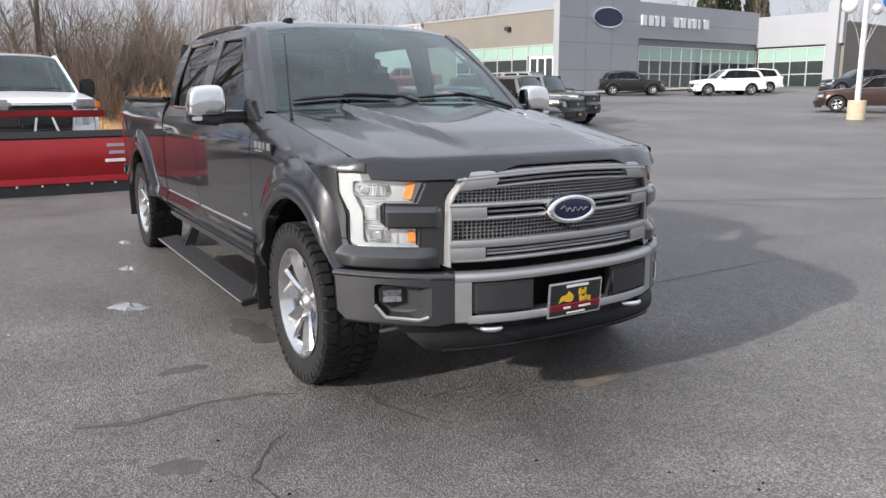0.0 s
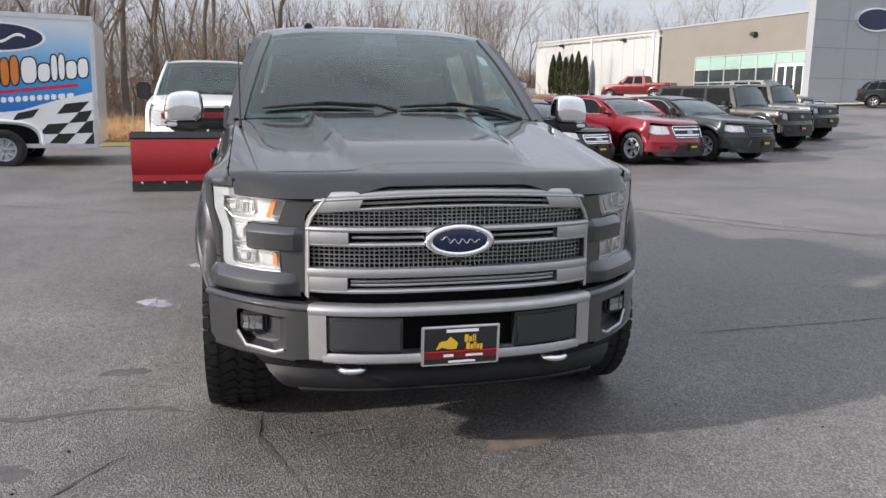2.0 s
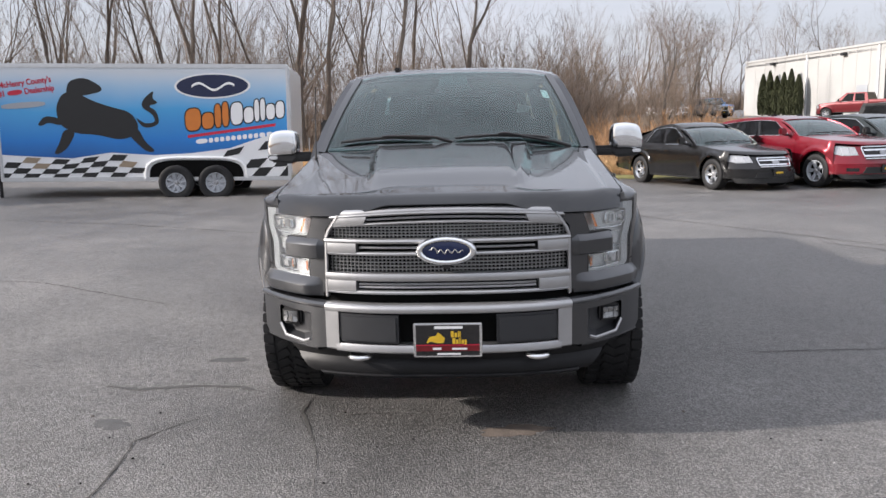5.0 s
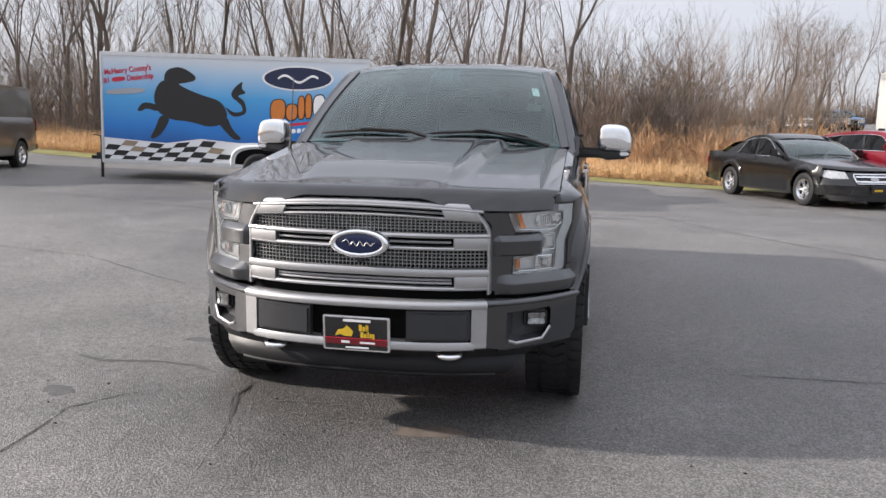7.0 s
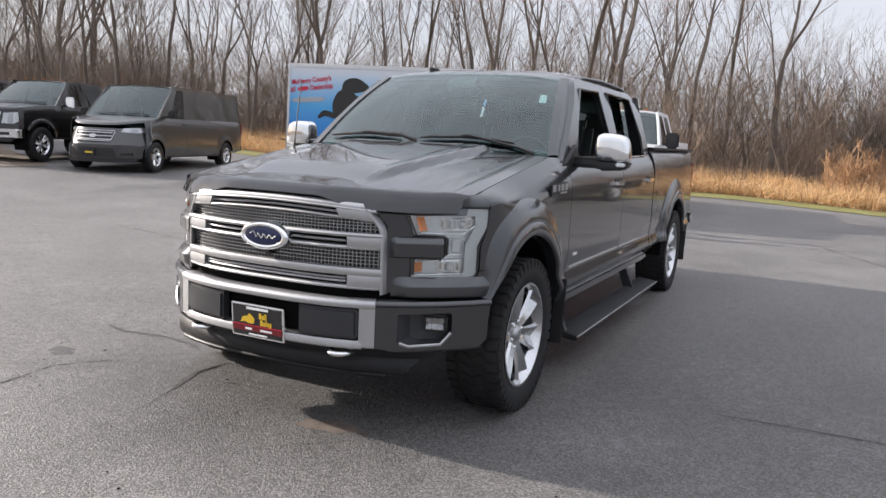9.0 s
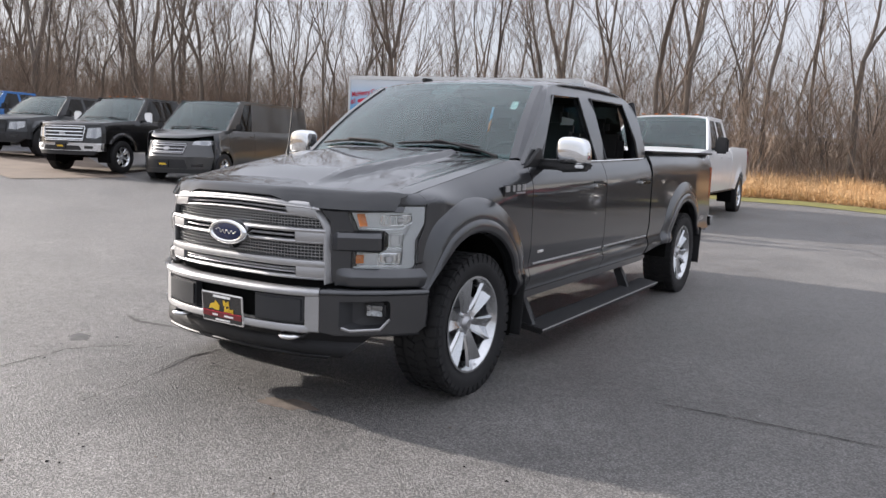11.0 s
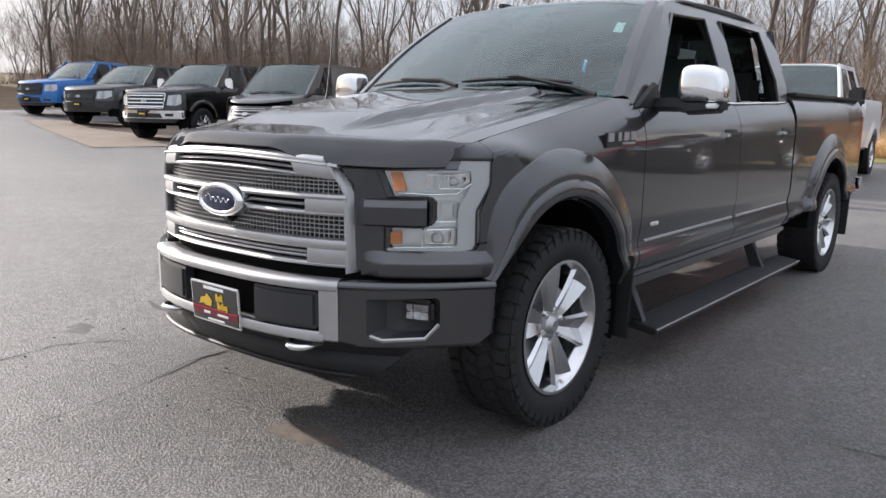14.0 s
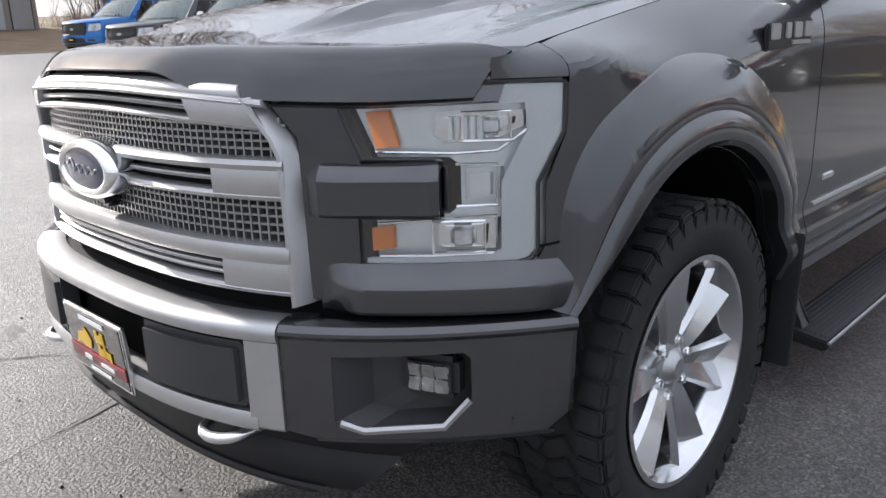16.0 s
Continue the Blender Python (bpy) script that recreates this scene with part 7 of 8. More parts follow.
A, B, C, D, E5 = (32.5, 58.2), (35.4, 42.6), (27.8, 76.0), (60.0, 44.7), (61.0, 37.0)
_, LAB = wall_frame(A, B)
_, LCA = wall_frame(C, A)
_, LBD = wall_frame(B, D)
_, LDE = wall_frame(D, E5)
flat("side_wall", A, B, 0, LAB, 0.5, 7.55, -0.5, 0.0, TANW, showroom, "tan stucco side wall")
flat("parapet_cap", A, B, 0, LAB, 7.55, 7.68, -0.5, 0.06, GREYW, showroom)
glazing(A, B, 4.4, 12.5, 2.1, 5.05, 5, 3, showroom, split=0.34)
glazing(A, B, 12.6, 15.4, 4.3, 5.05, 2, 1, showroom, split=0)
door = flat("entrance_door", A, B, 12.7, 15.2, 1.35, 4.25, 0.0, 0.05, WHITEP, showroom, "white double door with dark glass")
for q in range(3):
    flat("door_pane", A, B, 12.85 + 0.78 * q, 13.45 + 0.78 * q, 1.55, 4.05, 0.05, 0.07, DARKPANE, door)
flat("wall_lamp", A, B, 10.2, 10.7, 6.3, 6.6, 0.0, 0.35, PAD, showroom, "dark wall lamp", 0.05)
flat("bollard", A, B, 15.55, 15.75, 0.9, 2.1, 0.8, 1.0, YELLOW, showroom, "yellow bollard", 0.03)
flat("front_wall", B, D, -0.4, 8.3, 0.5, 8.75, -0.5, 0.10, GREYW, showroom, "grey panel front wall")
flat("fascia", B, D, 8.3, LBD, 5.75, 8.55, -0.5, 0.10, GREYW, showroom, "grey panel fascia")
flat("soffit_band", B, D, 8.3, LBD, 5.15, 5.75, -0.5, -0.1, SEAM, showroom)
for z in (3.2, 5.2, 7.0):
    flat("panel_seam", B, D, -0.4, 8.3, z - 0.02, z + 0.02, 0.10, 0.104, SEAM, showroom)
for x in (2.4, 5.2):
    flat("panel_seam", B, D, x - 0.02, x + 0.02, 0.6, 8.7, 0.10, 0.1045, SEAM, showroom)
flat("panel_seam", B, D, 8.3, LBD, 7.0, 7.04, 0.10, 0.104, SEAM, showroom)
flat("back_wall", B, D, 8.3, LBD, 0.5, 5.3, -1.2, -0.6, DARKPANE, showroom)
glazing(B, D, 8.4, LBD - 0.1, 1.9, 5.15, 12, 3, showroom, split=0.6)
# oval sign and plain letter blocks
m, _ = wall_frame(B, D)
for a0, b0, d0, mt in ((1.62, 0.78, 0.12, CHROME), (1.5, 0.68, 0.20, BLUEINK)):
    bm = bmesh.new()
    prism(bm, [(4.66 + a0 * math.cos(t), 7.15 + b0 * math.sin(t)) for t in np.linspace(0, 2 * math.pi, 33)[:-1]], "y", -0.10, -0.10 - d0)
    bm.transform(m)
    part("sign_oval", bm, mt, showroom, "navy oval sign")
x = 8.5
for q, w in enumerate((0.62, 0.62, 0.5, 0.5, 0, 0.7, 0.7, 0.5, 0.5, 0.6, 0.7)):
    if w:
        flat("sign_letter", B, D, x, x + w, 6.75, 7.55, 0.10, 0.22, CHROME if q % 2 else INK, showroom, "raised sign letter as a plain block", 0.03)
    x += (w or 0.7) + 0.2
flat("wing_wall", D, E5, 0, LDE, 5.5, 8.15, -0.5, 0.10, GREYW, showroom, "grey panel wing")
flat("wing_back", D, E5, 0, LDE, 0.5, 5.5, -1.2, -0.6, DARKPANE, showroom)
glazing(D, E5, 0.3, LDE - 1.4, 1.9, 5.3, 4, 3, showroom, split=0.6)
flat("end_fin", D, E5, LDE - 1.2, LDE - 0.3, 0.5, 9.0, -0.6, 0.5, GREYW, showroom, "tall grey end fin")
bm = bmesh.new()
prism(bm, [(A[0] + 0.2, A[1]), (B[0] + 0.2, B[1] + 0.4), (D[0], D[1] + 0.4), (E5[0] + 0.4, E5[1]), (78, 40), (78, 62)], "z", 7.2, 7.35)
part("roof", bm, SEAM, showroom)
bm = bmesh.new()
prism(bm, [(E5[0] + 0.3, E5[1]), (78, 39), (78, 39.3), (E5[0] + 0.3, E5[1] + 0.3)], "z", 0.5, 7.2)
part("end_wall", bm, TANW, showroom)
walk_kerb = ribbon("pavement", [(31.6, 58), (34.2, 41.6), (40, 41.0), (59.5, 42.6)], 2.6, CONC, 0.12, 0.0, 3, "pale concrete pavement along the showroom", "pavement")
warehouse = thing("warehouse", pose(0, 0, 0), "long white metal-sided workshop building", "building")
flat("front_wall", C, A, 0, LCA - 0.3, 0.5, 7.45, -0.6, 0.0, WHITEW, warehouse, "white metal wall")
flat("roof_edge", C, A, -0.1, LCA - 0.3, 7.45, 7.62, -0.6, 0.10, WHITEW, warehouse)
for x in np.arange(1.5, LCA - 1, 1.5):
    flat("wall_rib", C, A, x - 0.02, x + 0.02, 0.6, 7.45, 0.0, 0.02, WHITEW, warehouse)
flat("downpipe", C, A, LCA - 1.0, LCA - 0.85, 0.6, 7.4, 0.0, 0.12, WHITEP, warehouse)
flat("downpipe", C, A, 9.0, 9.15, 0.6, 7.4, 0.0, 0.12, WHITEP, warehouse)
for x in (4.2, 13.5):
    flat("wall_lamp", C, A, x, x + 0.45, 6.9, 7.15, 0.0, 0.4, PAD, warehouse, "dark wall lamp", 0.05)
flat("side_door", C, A, LCA - 3.2, LCA - 2.0, 2.0, 4.4, 0.0, 0.05, GREYINK, warehouse, "grey service door")
bm = bmesh.new()
prism(bm, [C, A, (A[0] + 22, A[1] + 5), (C[0] + 22, C[1] + 5)], "z", 7.0, 7.2)
part("roof", bm, SEAM, warehouse)
bm = bmesh.new()
prism(bm, [C, (C[0] + 22, C[1] + 5), (C[0] + 22, C[1] + 5.4), (C[0], C[1] + 0.4)], "z", 0.5, 7.2)
part("end_wall", bm, WHITEW, warehouse)
shed = thing("shed", pose(-55.5, 10.0, ground_z(-52, 10), 0, 0, 0), "brown brick building with a grey upper storey and steel door", "building")
BRICK = bpy.data.materials.new("brown_brick")
BRICK.use_nodes = True
bn, bl = BRICK.node_tree.nodes, BRICK.node_tree.links
bt, bc, bmap = bn.new("ShaderNodeTexBrick"), bn.new("ShaderNodeTexCoord"), bn.new("ShaderNodeMapping")
bmap.inputs["Rotation"].default_value = (radians(90), 0, radians(90))
bt.inputs["Color1"].default_value, bt.inputs["Color2"].default_value, bt.inputs["Mortar"].default_value = (0.19, 0.125, 0.105, 1), (0.14, 0.095, 0.08, 1), (0.22, 0.19, 0.17, 1)
bt.inputs["Scale"].default_value, bt.inputs["Brick Width"].default_value, bt.inputs["Row Height"].default_value, bt.inputs["Mortar Size"].default_value = 1.0, 0.22, 0.075, 0.012
bl.new(bc.outputs["Object"], bmap.inputs["Vector"])
bl.new(bmap.outputs[0], bt.inputs["Vector"])
bl.new(bt.outputs[0], bn["Principled BSDF"].inputs["Base Color"])
bn["Principled BSDF"].inputs["Roughness"].default_value = 0.9
rbox("lower_wall", (0, 0, 1.55), (12, 13.4, 3.5), 0.03, BRICK, shed, "brown brick ground floor")
rbox("upper_wall", (0, 0, 5.6), (12.2, 13.6, 4.6), 0.03, mat("grey_siding", (0.22, 0.22, 0.21), 0.8, 0, 0, 0.1, 1, 0.1, 10), shed, "grey upper storey")
rbox("shed_door", (6.03, 3.2, 1.55), (0.08, 3.2, 3.1), 0.01, GREYW, shed, "grey roller door")
side = rbox("side_door", (6.03, 5.8, 1.15), (0.07, 1.15, 2.3), 0.01, mat("door_grey", (0.24, 0.24, 0.24), 0.6, 0, 0, 0.06, 2), shed, "plain grey steel door")
rbox("door_frame", (6.02, 5.8, 1.19), (0.06, 1.29, 2.4), 0.01, PAD, side)
rbox("wall_lamp", (6.08, 4.95, 2.05), (0.14, 0.12, 0.24), 0.02, INK, shed, "small pale wall lamp")

# pale concrete apron before the western row
APRON = [(-23.2, 8.0), (-14.6, 5.9), (-14.2, 8.6), (-22.0, 12.2)]
V, F = [], []
for i in range(13):
    for j in range(7):
        u, q = i / 12, j / 6
        px = (APRON[0][0] * (1 - u) + APRON[1][0] * u) * (1 - q) + (APRON[3][0] * (1 - u) + APRON[2][0] * u) * q
        py = (APRON[0][1] * (1 - u) + APRON[1][1] * u) * (1 - q) + (APRON[3][1] * (1 - u) + APRON[2][1] * u) * q
        V.append((px, py, ground_z(px, py) + 0.012))
for i in range(12):
    for j in range(6):
        F.append((i * 7 + j, i * 7 + 7 + j, i * 7 + 8 + j, i * 7 + j + 1))
tagged(raw("pavement_apron", V, F, mat("tan_paving", (0.18, 0.14, 0.108), 0.9, 0, 0, 0.2, 1.5, 0.2, 40), None), "pale tan paved apron in front of the parked pickups", "pavement", "", "structure")
# lamp post on its concrete base, with balloons
px, py = 27.6, 14.8
post = thing("lamp_post", pose(px, py, ground_z(px, py)), "white square lamp post on a round concrete base", "lamp post")
bm = bmesh.new()
lathe(bm, [(0.0, -0.1), (0.34, -0.1), (0.34, 0.70), (0.31, 0.74), (0.0, 0.74)], 20, (0, 0, 0), "z")
part("base", bm, mat("buff_concrete", (0.50, 0.42, 0.30), 0.85, 0, 0, 0.12, 4, 0.2, 40), post)
rbox("pole", (0, 0, 4.4), (0.16, 0.16, 7.4), 0.02, WHITEP, post)
rbox("arm", (0.0, 0, 8.0), (1.6, 0.10, 0.10), 0.02, WHITEP, post)
for s in (-1, 1):
    rbox("lamp_head", (s * 0.9, 0, 7.95), (0.7, 0.4, 0.2), 0.05, WHITEP, post)
for dx, dy, z, r, mt, lab in ((-0.62, 0.28, 4.35, 0.30, INK, "white round balloon tied to the lamp post"), (0.02, -0.42, 4.15, 0.20, LAMPGREY, "silver round balloon tied to the lamp post"), (0.72, -0.5, 4.5, 0.26, mat("blue_balloon", (0.02, 0.12, 0.45), 0.3, 0, 0.3, 0.05, 5), "blue round balloon tied to the lamp post")):
    b = thing("balloon", pose(px + dx, py + dy, ground_z(px, py)), lab, "balloon", "balloons on the lamp post")
    bm = bmesh.new()
    bmesh.ops.create_uvsphere(bm, u_segments=20, v_segments=14, radius=r)
    for v in bm.verts:
        if v.co.z < 0:
            v.co.z *= 1.12
        v.co.z += z
    part("envelope", bm, mt, b)
    bm = bmesh.new()
    tube(bm, [(0, 0, z - r * 1.1), (-dx * 0.5, -dy * 0.5, z - 0.9), (-dx * 0.9, -dy * 0.9, z - 1.7)], 0.006, 4)
    part("string", bm, INK, b)

# ---------------------------------------------------------------- trees, brush, reeds
BARK = mat("grey_bark", (0.125, 0.103, 0.086), 0.9, 0, 0, 0.3, 1.2, 0.5, 14)
TWIG = mat("brown_twigs", (0.19, 0.15, 0.122), 0.9, 0, 0, 0.15, 0.6, island=0.3)
BRUSH = mat("brown_brush", (0.215, 0.165, 0.128), 0.95, 0, 0, 0.2, 0.25, island=0.45)
REED = mat("dead_reed", (0.58, 0.375, 0.19), 0.9, 0, 0, 0.25, 0.35, island=0.35)
EVER = mat("evergreen", (0.045, 0.052, 0.022), 0.85, 0, 0, 0.2, 1.5, island=0.4)


def limb(V, F, pts, rads, n):
    base = len(V)
    u = None
    for i, p in enumerate(pts):
        d = (pts[min(i + 1, len(pts) - 1)] - pts[max(i - 1, 0)]).normalized()
        u = d.orthogonal().normalized() if u is None else (u - d * u.dot(d)).normalized()
        w = d.cross(u)
        for k in range(n):
            a = 2 * math.pi * k / n
            V.append(p + (u * math.cos(a) + w * math.sin(a)) * rads[i])
    for i in range(len(pts) - 1):
        for k in range(n):
            F.append((base + i * n + k, base + i * n + (k + 1) % n, base + (i + 1) * n + (k + 1) % n, base + (i + 1) * n + k))


def grow(r, V, F, p, d, length, rad, level, top, kids):
    segs = (7, 5, 3, 2, 2)[level]
    pts, rads, q, dd = [p.copy()], [rad], p.copy(), d.copy()
    for i in range(segs):
        dd = (dd + Vector((r.uniform(-1, 1), r.uniform(-1, 1), r.uniform(-0.4, 0.9))) * (0.13, 0.19, 0.24, 0.28, 0.3)[level]).normalized()
        q = q + dd * length / segs
        pts.append(q.copy())
        rads.append(max(rad * (1 - 0.85 * (i + 1) / segs), 0.0045))
    limb(V, F, pts, rads, (7, 5, 3, 3, 3)[level])
    if level == top:
        return
    for k in range(kids[level]):
        t = r.uniform(0.30 if level == 0 else 0.2, 1.0)
        f = t * segs
        i = min(int(f), segs - 1)
        b = pts[i].lerp(pts[i + 1], f - i)
        ax = Vector((r.uniform(-1, 1), r.uniform(-1, 1), r.uniform(-0.2, 0.5))).normalized()
        nd = (dd * r.uniform(0.45, 0.9) + ax * r.uniform(0.5, 0.9) + Vector((0, 0, 0.30))).normalized()
        rr2 = max(rads[min(i + 1, len(rads) - 1)] * r.uniform(0.42, 0.65), 0.007)
        grow(r, GV, GF, b, nd, length * r.uniform(0.32, 0.55), rr2, level + 1, top, kids)


def fork(r, V, F, p, d, length, rad, depth, spread, lift, top):
    """A limb that bends a little, sheds side shoots and forks at its end; the first limbs go to the trunk's mesh."""
    segs = 5 if depth == top else 4 if depth >= 4 else 3 if depth >= 2 else 2
    pts, rads, q, dd = [p.copy()], [rad], p.copy(), d.copy()
    for i in range(segs):
        dd = (dd + Vector((r.uniform(-1, 1), r.uniform(-1, 1), r.uniform(-0.6, 0.6))) * (0.08 if depth == top else 0.15) + Vector((0, 0, lift))).normalized()
        q = q + dd * length / segs
        pts.append(q.copy())
        rads.append(max(rad * (1 - 0.38 * (i + 1) / segs), 0.0035))
    limb(V, F, pts, rads, 7 if depth >= 5 else 5 if depth == 4 else 4 if depth == 3 else 3)
    if depth == 0:
        return
    low = depth - 1 < top - 2
    nv, nf = (GV, GF) if low else (V, F)

    def turn(base, ang):
        u = base.orthogonal().normalized()
        w = base.cross(u)
        a = r.uniform(0, 6.28)
        return (base * math.cos(ang) + (u * math.cos(a) + w * math.sin(a)) * math.sin(ang)).normalized()
    for k in range(3 if r.random() < 0.25 else 2):
        fork(r, nv, nf, q, turn(dd, spread * r.uniform(0.5, 1.15)), length * r.uniform(0.66, 0.9), rads[-1] * r.uniform(0.72, 0.98), depth - 1, spread, lift, top)
    for k in range(2 if depth >= 2 else 1):
        f = r.uniform(0.35, 0.95) * segs
        i = min(int(f), segs - 1)
        fork(r, GV, GF, pts[i].lerp(pts[i + 1], f - i), turn(dd, spread * r.uniform(1.3, 2.2)), length * r.uniform(0.4, 0.62), max(rads[i] * 0.36, 0.006), max(depth - 3 if depth == top else depth - 2, 0), spread, lift, top)


def tree(seed, height, stems, spread, lift, rad, depth=6, lean=0.04):
    global GV, GF
    r = random.Random(seed)
    t = thing("bare_tree", pose(0, 0, 0), "tall bare winter tree with grey trunk and fine twigs", "tree", "bare trees of the wood")
    TV, TF, GV, GF = [], [], [], []
    for q in range(stems):
        a = r.uniform(0, 6.28)
        d = Vector((math.cos(a) * lean * stems, math.sin(a) * lean * stems, 1)).normalized()
        fork(r, TV, TF, Vector((0.12 * math.cos(a) * (stems - 1), 0.12 * math.sin(a) * (stems - 1), -0.1)), d, height * 0.27, rad * r.uniform(0.8, 1.1), depth, spread, lift, depth)
    raw("trunk", TV, TF, BARK, t, "", True, 80)
    raw("crown", GV, GF, TWIG, t, "bare twigs", True, 80)
    return t


# woodland trees draw up tall; the lone ones to the east spread; saplings fork low
templates = [tree(11, 16, 1, 0.36, 0.10, 0.15), tree(12, 17, 2, 0.33, 0.11, 0.13, 5), tree(13, 15, 1, 0.40, 0.09, 0.13), tree(14, 19, 1, 0.34, 0.10, 0.19), tree(15, 11, 2, 0.42, 0.08, 0.08, 5), tree(16, 6, 3, 0.50, 0.06, 0.045, 5, 0.16),
             tree(17, 11, 1, 0.60, 0.07, 0.17), tree(18, 12, 2, 0.40, 0.12, 0.11, 5, 0.05)]
rt = random.Random(5)
spots = []
for i in range(27):      # front rank behind the reeds
    x = -62 + 61.5 * i / 26 + rt.uniform(-1.0, 1.0)
    spots.append((x, 28.5 + rt.uniform(-2.2, 3.5) - 0.10 * max(0, -x - 20), rt.choice((0, 1, 2, 3, 1, 0)), rt.uniform(0.85, 1.15)))
for i in range(22):
    x = -88 + 85 * i / 21 + rt.uniform(-1, 1)
    spots.append((x, 38 + rt.uniform(-3, 6), rt.choice((0, 1, 2, 3)), rt.uniform(0.9, 1.2)))
for i in range(18):
    x = -95 + 90 * i / 17 + rt.uniform(-2, 2)
    spots.append((x, 50 + rt.uniform(-4, 6), rt.choice((0, 1, 2)), rt.uniform(0.9, 1.1)))
for i in range(44):      # saplings among them
    x = -70 + 70 * i / 43 + rt.uniform(-1, 1)
    spots.append((x, 27 + rt.uniform(-1, 9) - 0.10 * max(0, -x - 20), rt.choice((4, 5, 5)), rt.uniform(0.7, 1.1)))
for i in range(18):      # western rank
    y = -18 + 44 * i / 17
    # unseen trees south of y = -5 block light and show in reflections
    if not -5 < y < 19:
        spots.append((-41 - rt.uniform(0, 9) - 0.25 * max(0, 10 - y), y + rt.uniform(-1, 1), rt.choice((0, 1, 2, 3)), rt.uniform(0.8, 1.1)))
spots += [(-38.6, 20.2, 6, 1.35), (-31.5, 22.2, 0, 0.9)]
# thinning growth to the east: shrubs at its foot, then single trees against the sky
for x, y, k, sc in ((0.6, 31, 4, 0.72), (1.6, 35, 7, 0.62), (2.9, 33, 5, 1.1), (3.9, 30, 5, 0.9), (5.6, 36, 7, 0.60), (6.7, 42, 5, 1.0), (7.3, 47, 7, 0.72), (9.2, 52, 5, 0.9), (12.6, 47, 6, 0.82), (14.4, 55, 5, 1.0), (15.6, 60, 6, 0.85), (16.9, 50, 4, 0.55), (19.3, 64, 7, 0.85), (20.6, 70, 6, 0.8), (17.5, 78, 7, 1.0), (22.5, 84, 6, 1.05), (24.2, 92, 7, 1.1)):
    spots.append((x, y, k, sc))
for i in range(26):      # far rank behind the workshop
    x = 14 + 62 * i / 25 + rt.uniform(-1, 1)
    spots.append((x, 104 + rt.uniform(-5, 10) + 0.1 * x, rt.choice((6, 7, 2, 6)), rt.uniform(0.95, 1.25)))
for i in range(14):      # beyond the showroom
    x = 62 + 50 * i / 13
    spots.append((x + 8, 74 - 1.1 * (i * 3) + rt.uniform(-4, 4), rt.choice((6, 7, 2)), rt.uniform(0.8, 1.0)))
used = set()
for x, y, k, sc in spots:
    m = pose(x, y, ground_z(x, y) - 0.05, 0, 0, rt.uniform(0, 360)) @ Matrix.Diagonal((sc, sc, sc * rt.uniform(0.92, 1.1), 1))
    if k not in used:
        used.add(k)
        templates[k].matrix_world = m
    else:
        ob = templates[k]
        c = copy_thing(ob, Matrix())
        c.matrix_basis = m


def blades(name, n, place, h0, h1, wide, spread, material, label, seed, segs=2, droop=0.25):
    """Very many thin stems as one object; place(rng, n) gives their feet."""
    g = np.random.default_rng(seed)
    P = place(g, n)
    n = len(P)
    z0 = np.array([ground_z(a, b) for a, b in P])
    H = g.uniform(h0, h1, n) * (0.72 + 0.28 * np.sin(P[:, 0] * 1.7 + 1.3 * np.sin(P[:, 1] * 0.9)) * np.sin(P[:, 1] * 1.1 + 2 * np.sin(P[:, 0] * 0.31)))
    ang = g.uniform(0, 2 * np.pi, n)
    ln = np.abs(g.normal(0, spread, n))
    face = g.uniform(0, 2 * np.pi, n)
    V = np.zeros((n, 2 * segs + 1, 3))
    for i in range(segs + 1):
        q = i / segs
        cx = P[:, 0] + np.cos(ang) * ln * H * q ** (1 + droop * 2)
        cy = P[:, 1] + np.sin(ang) * ln * H * q ** (1 + droop * 2)
        cz = z0 - 0.03 + H * q * (1 - 0.3 * np.minimum(ln, 1) * q)
        w = wide * (1 - 0.75 * q)
        if i < segs:
            V[:, 2 * i] = np.stack([cx - np.cos(face) * w, cy - np.sin(face) * w, cz], 1)
            V[:, 2 * i + 1] = np.stack([cx + np.cos(face) * w, cy + np.sin(face) * w, cz], 1)
        else:
            V[:, 2 * i] = np.stack([cx, cy, cz], 1)
    F = []
    k = 2 * segs + 1
    for b in range(0, n * k, k):
        for i in range(segs - 1):
            F.append((b + 2 * i, b + 2 * i + 1, b + 2 * i + 3, b + 2 * i + 2))
        F.append((b + 2 * segs - 2, b + 2 * segs - 1, b + 2 * segs))
    me = bpy.data.meshes.new(name)
    me.from_pydata(V.reshape(-1, 3).tolist(), [], F)
    me.materials.append(material)
    ob = new(name, me)
    return tagged(ob, label, name.replace("_", " "), "", "stuff")


EY = np.vectorize(edge_y)


def reed_place(g, n):
    x = g.uniform(-34, 22, n)
    d = 1.7 + 8.5 * g.random(n) ** 1.3
    keep = np.sin(x * 0.9) * 0.5 + np.sin(x * 0.37 + d) + g.normal(0, 0.8, n) > -1.3
    return np.stack([x, EY(x) + d], 1)[keep]


def brush_place(g, n):
    c = 900
    cx = g.uniform(-80, 4, c)
    cy = EY(cx) + 7.5 + 18 * g.random(c)
    k = g.integers(0, c, n)
    return np.stack([cx[k] + g.normal(0, 0.55, n), cy[k] + g.normal(0, 0.55, n)], 1)


def west_place(g, n):
    c = 420
    # the share below y = -5 stands unseen, kept for reflections and blocking light
    cy = np.where(g.random(c) < 0.35, g.uniform(-25, -5, c), g.uniform(19, 36, c))
    cx = -33 - 22 * g.random(c) - 0.25 * np.maximum(0, 10 - cy)
    k = g.integers(0, c, n)
    return np.stack([cx[k] + g.normal(0, 0.6, n), cy[k] + g.normal(0, 0.6, n)], 1)


def far_place(g, n):
    x = g.uniform(14, 74, n)
    return np.stack([x, 98 + 8 * g.random(n) + 0.1 * x], 1)


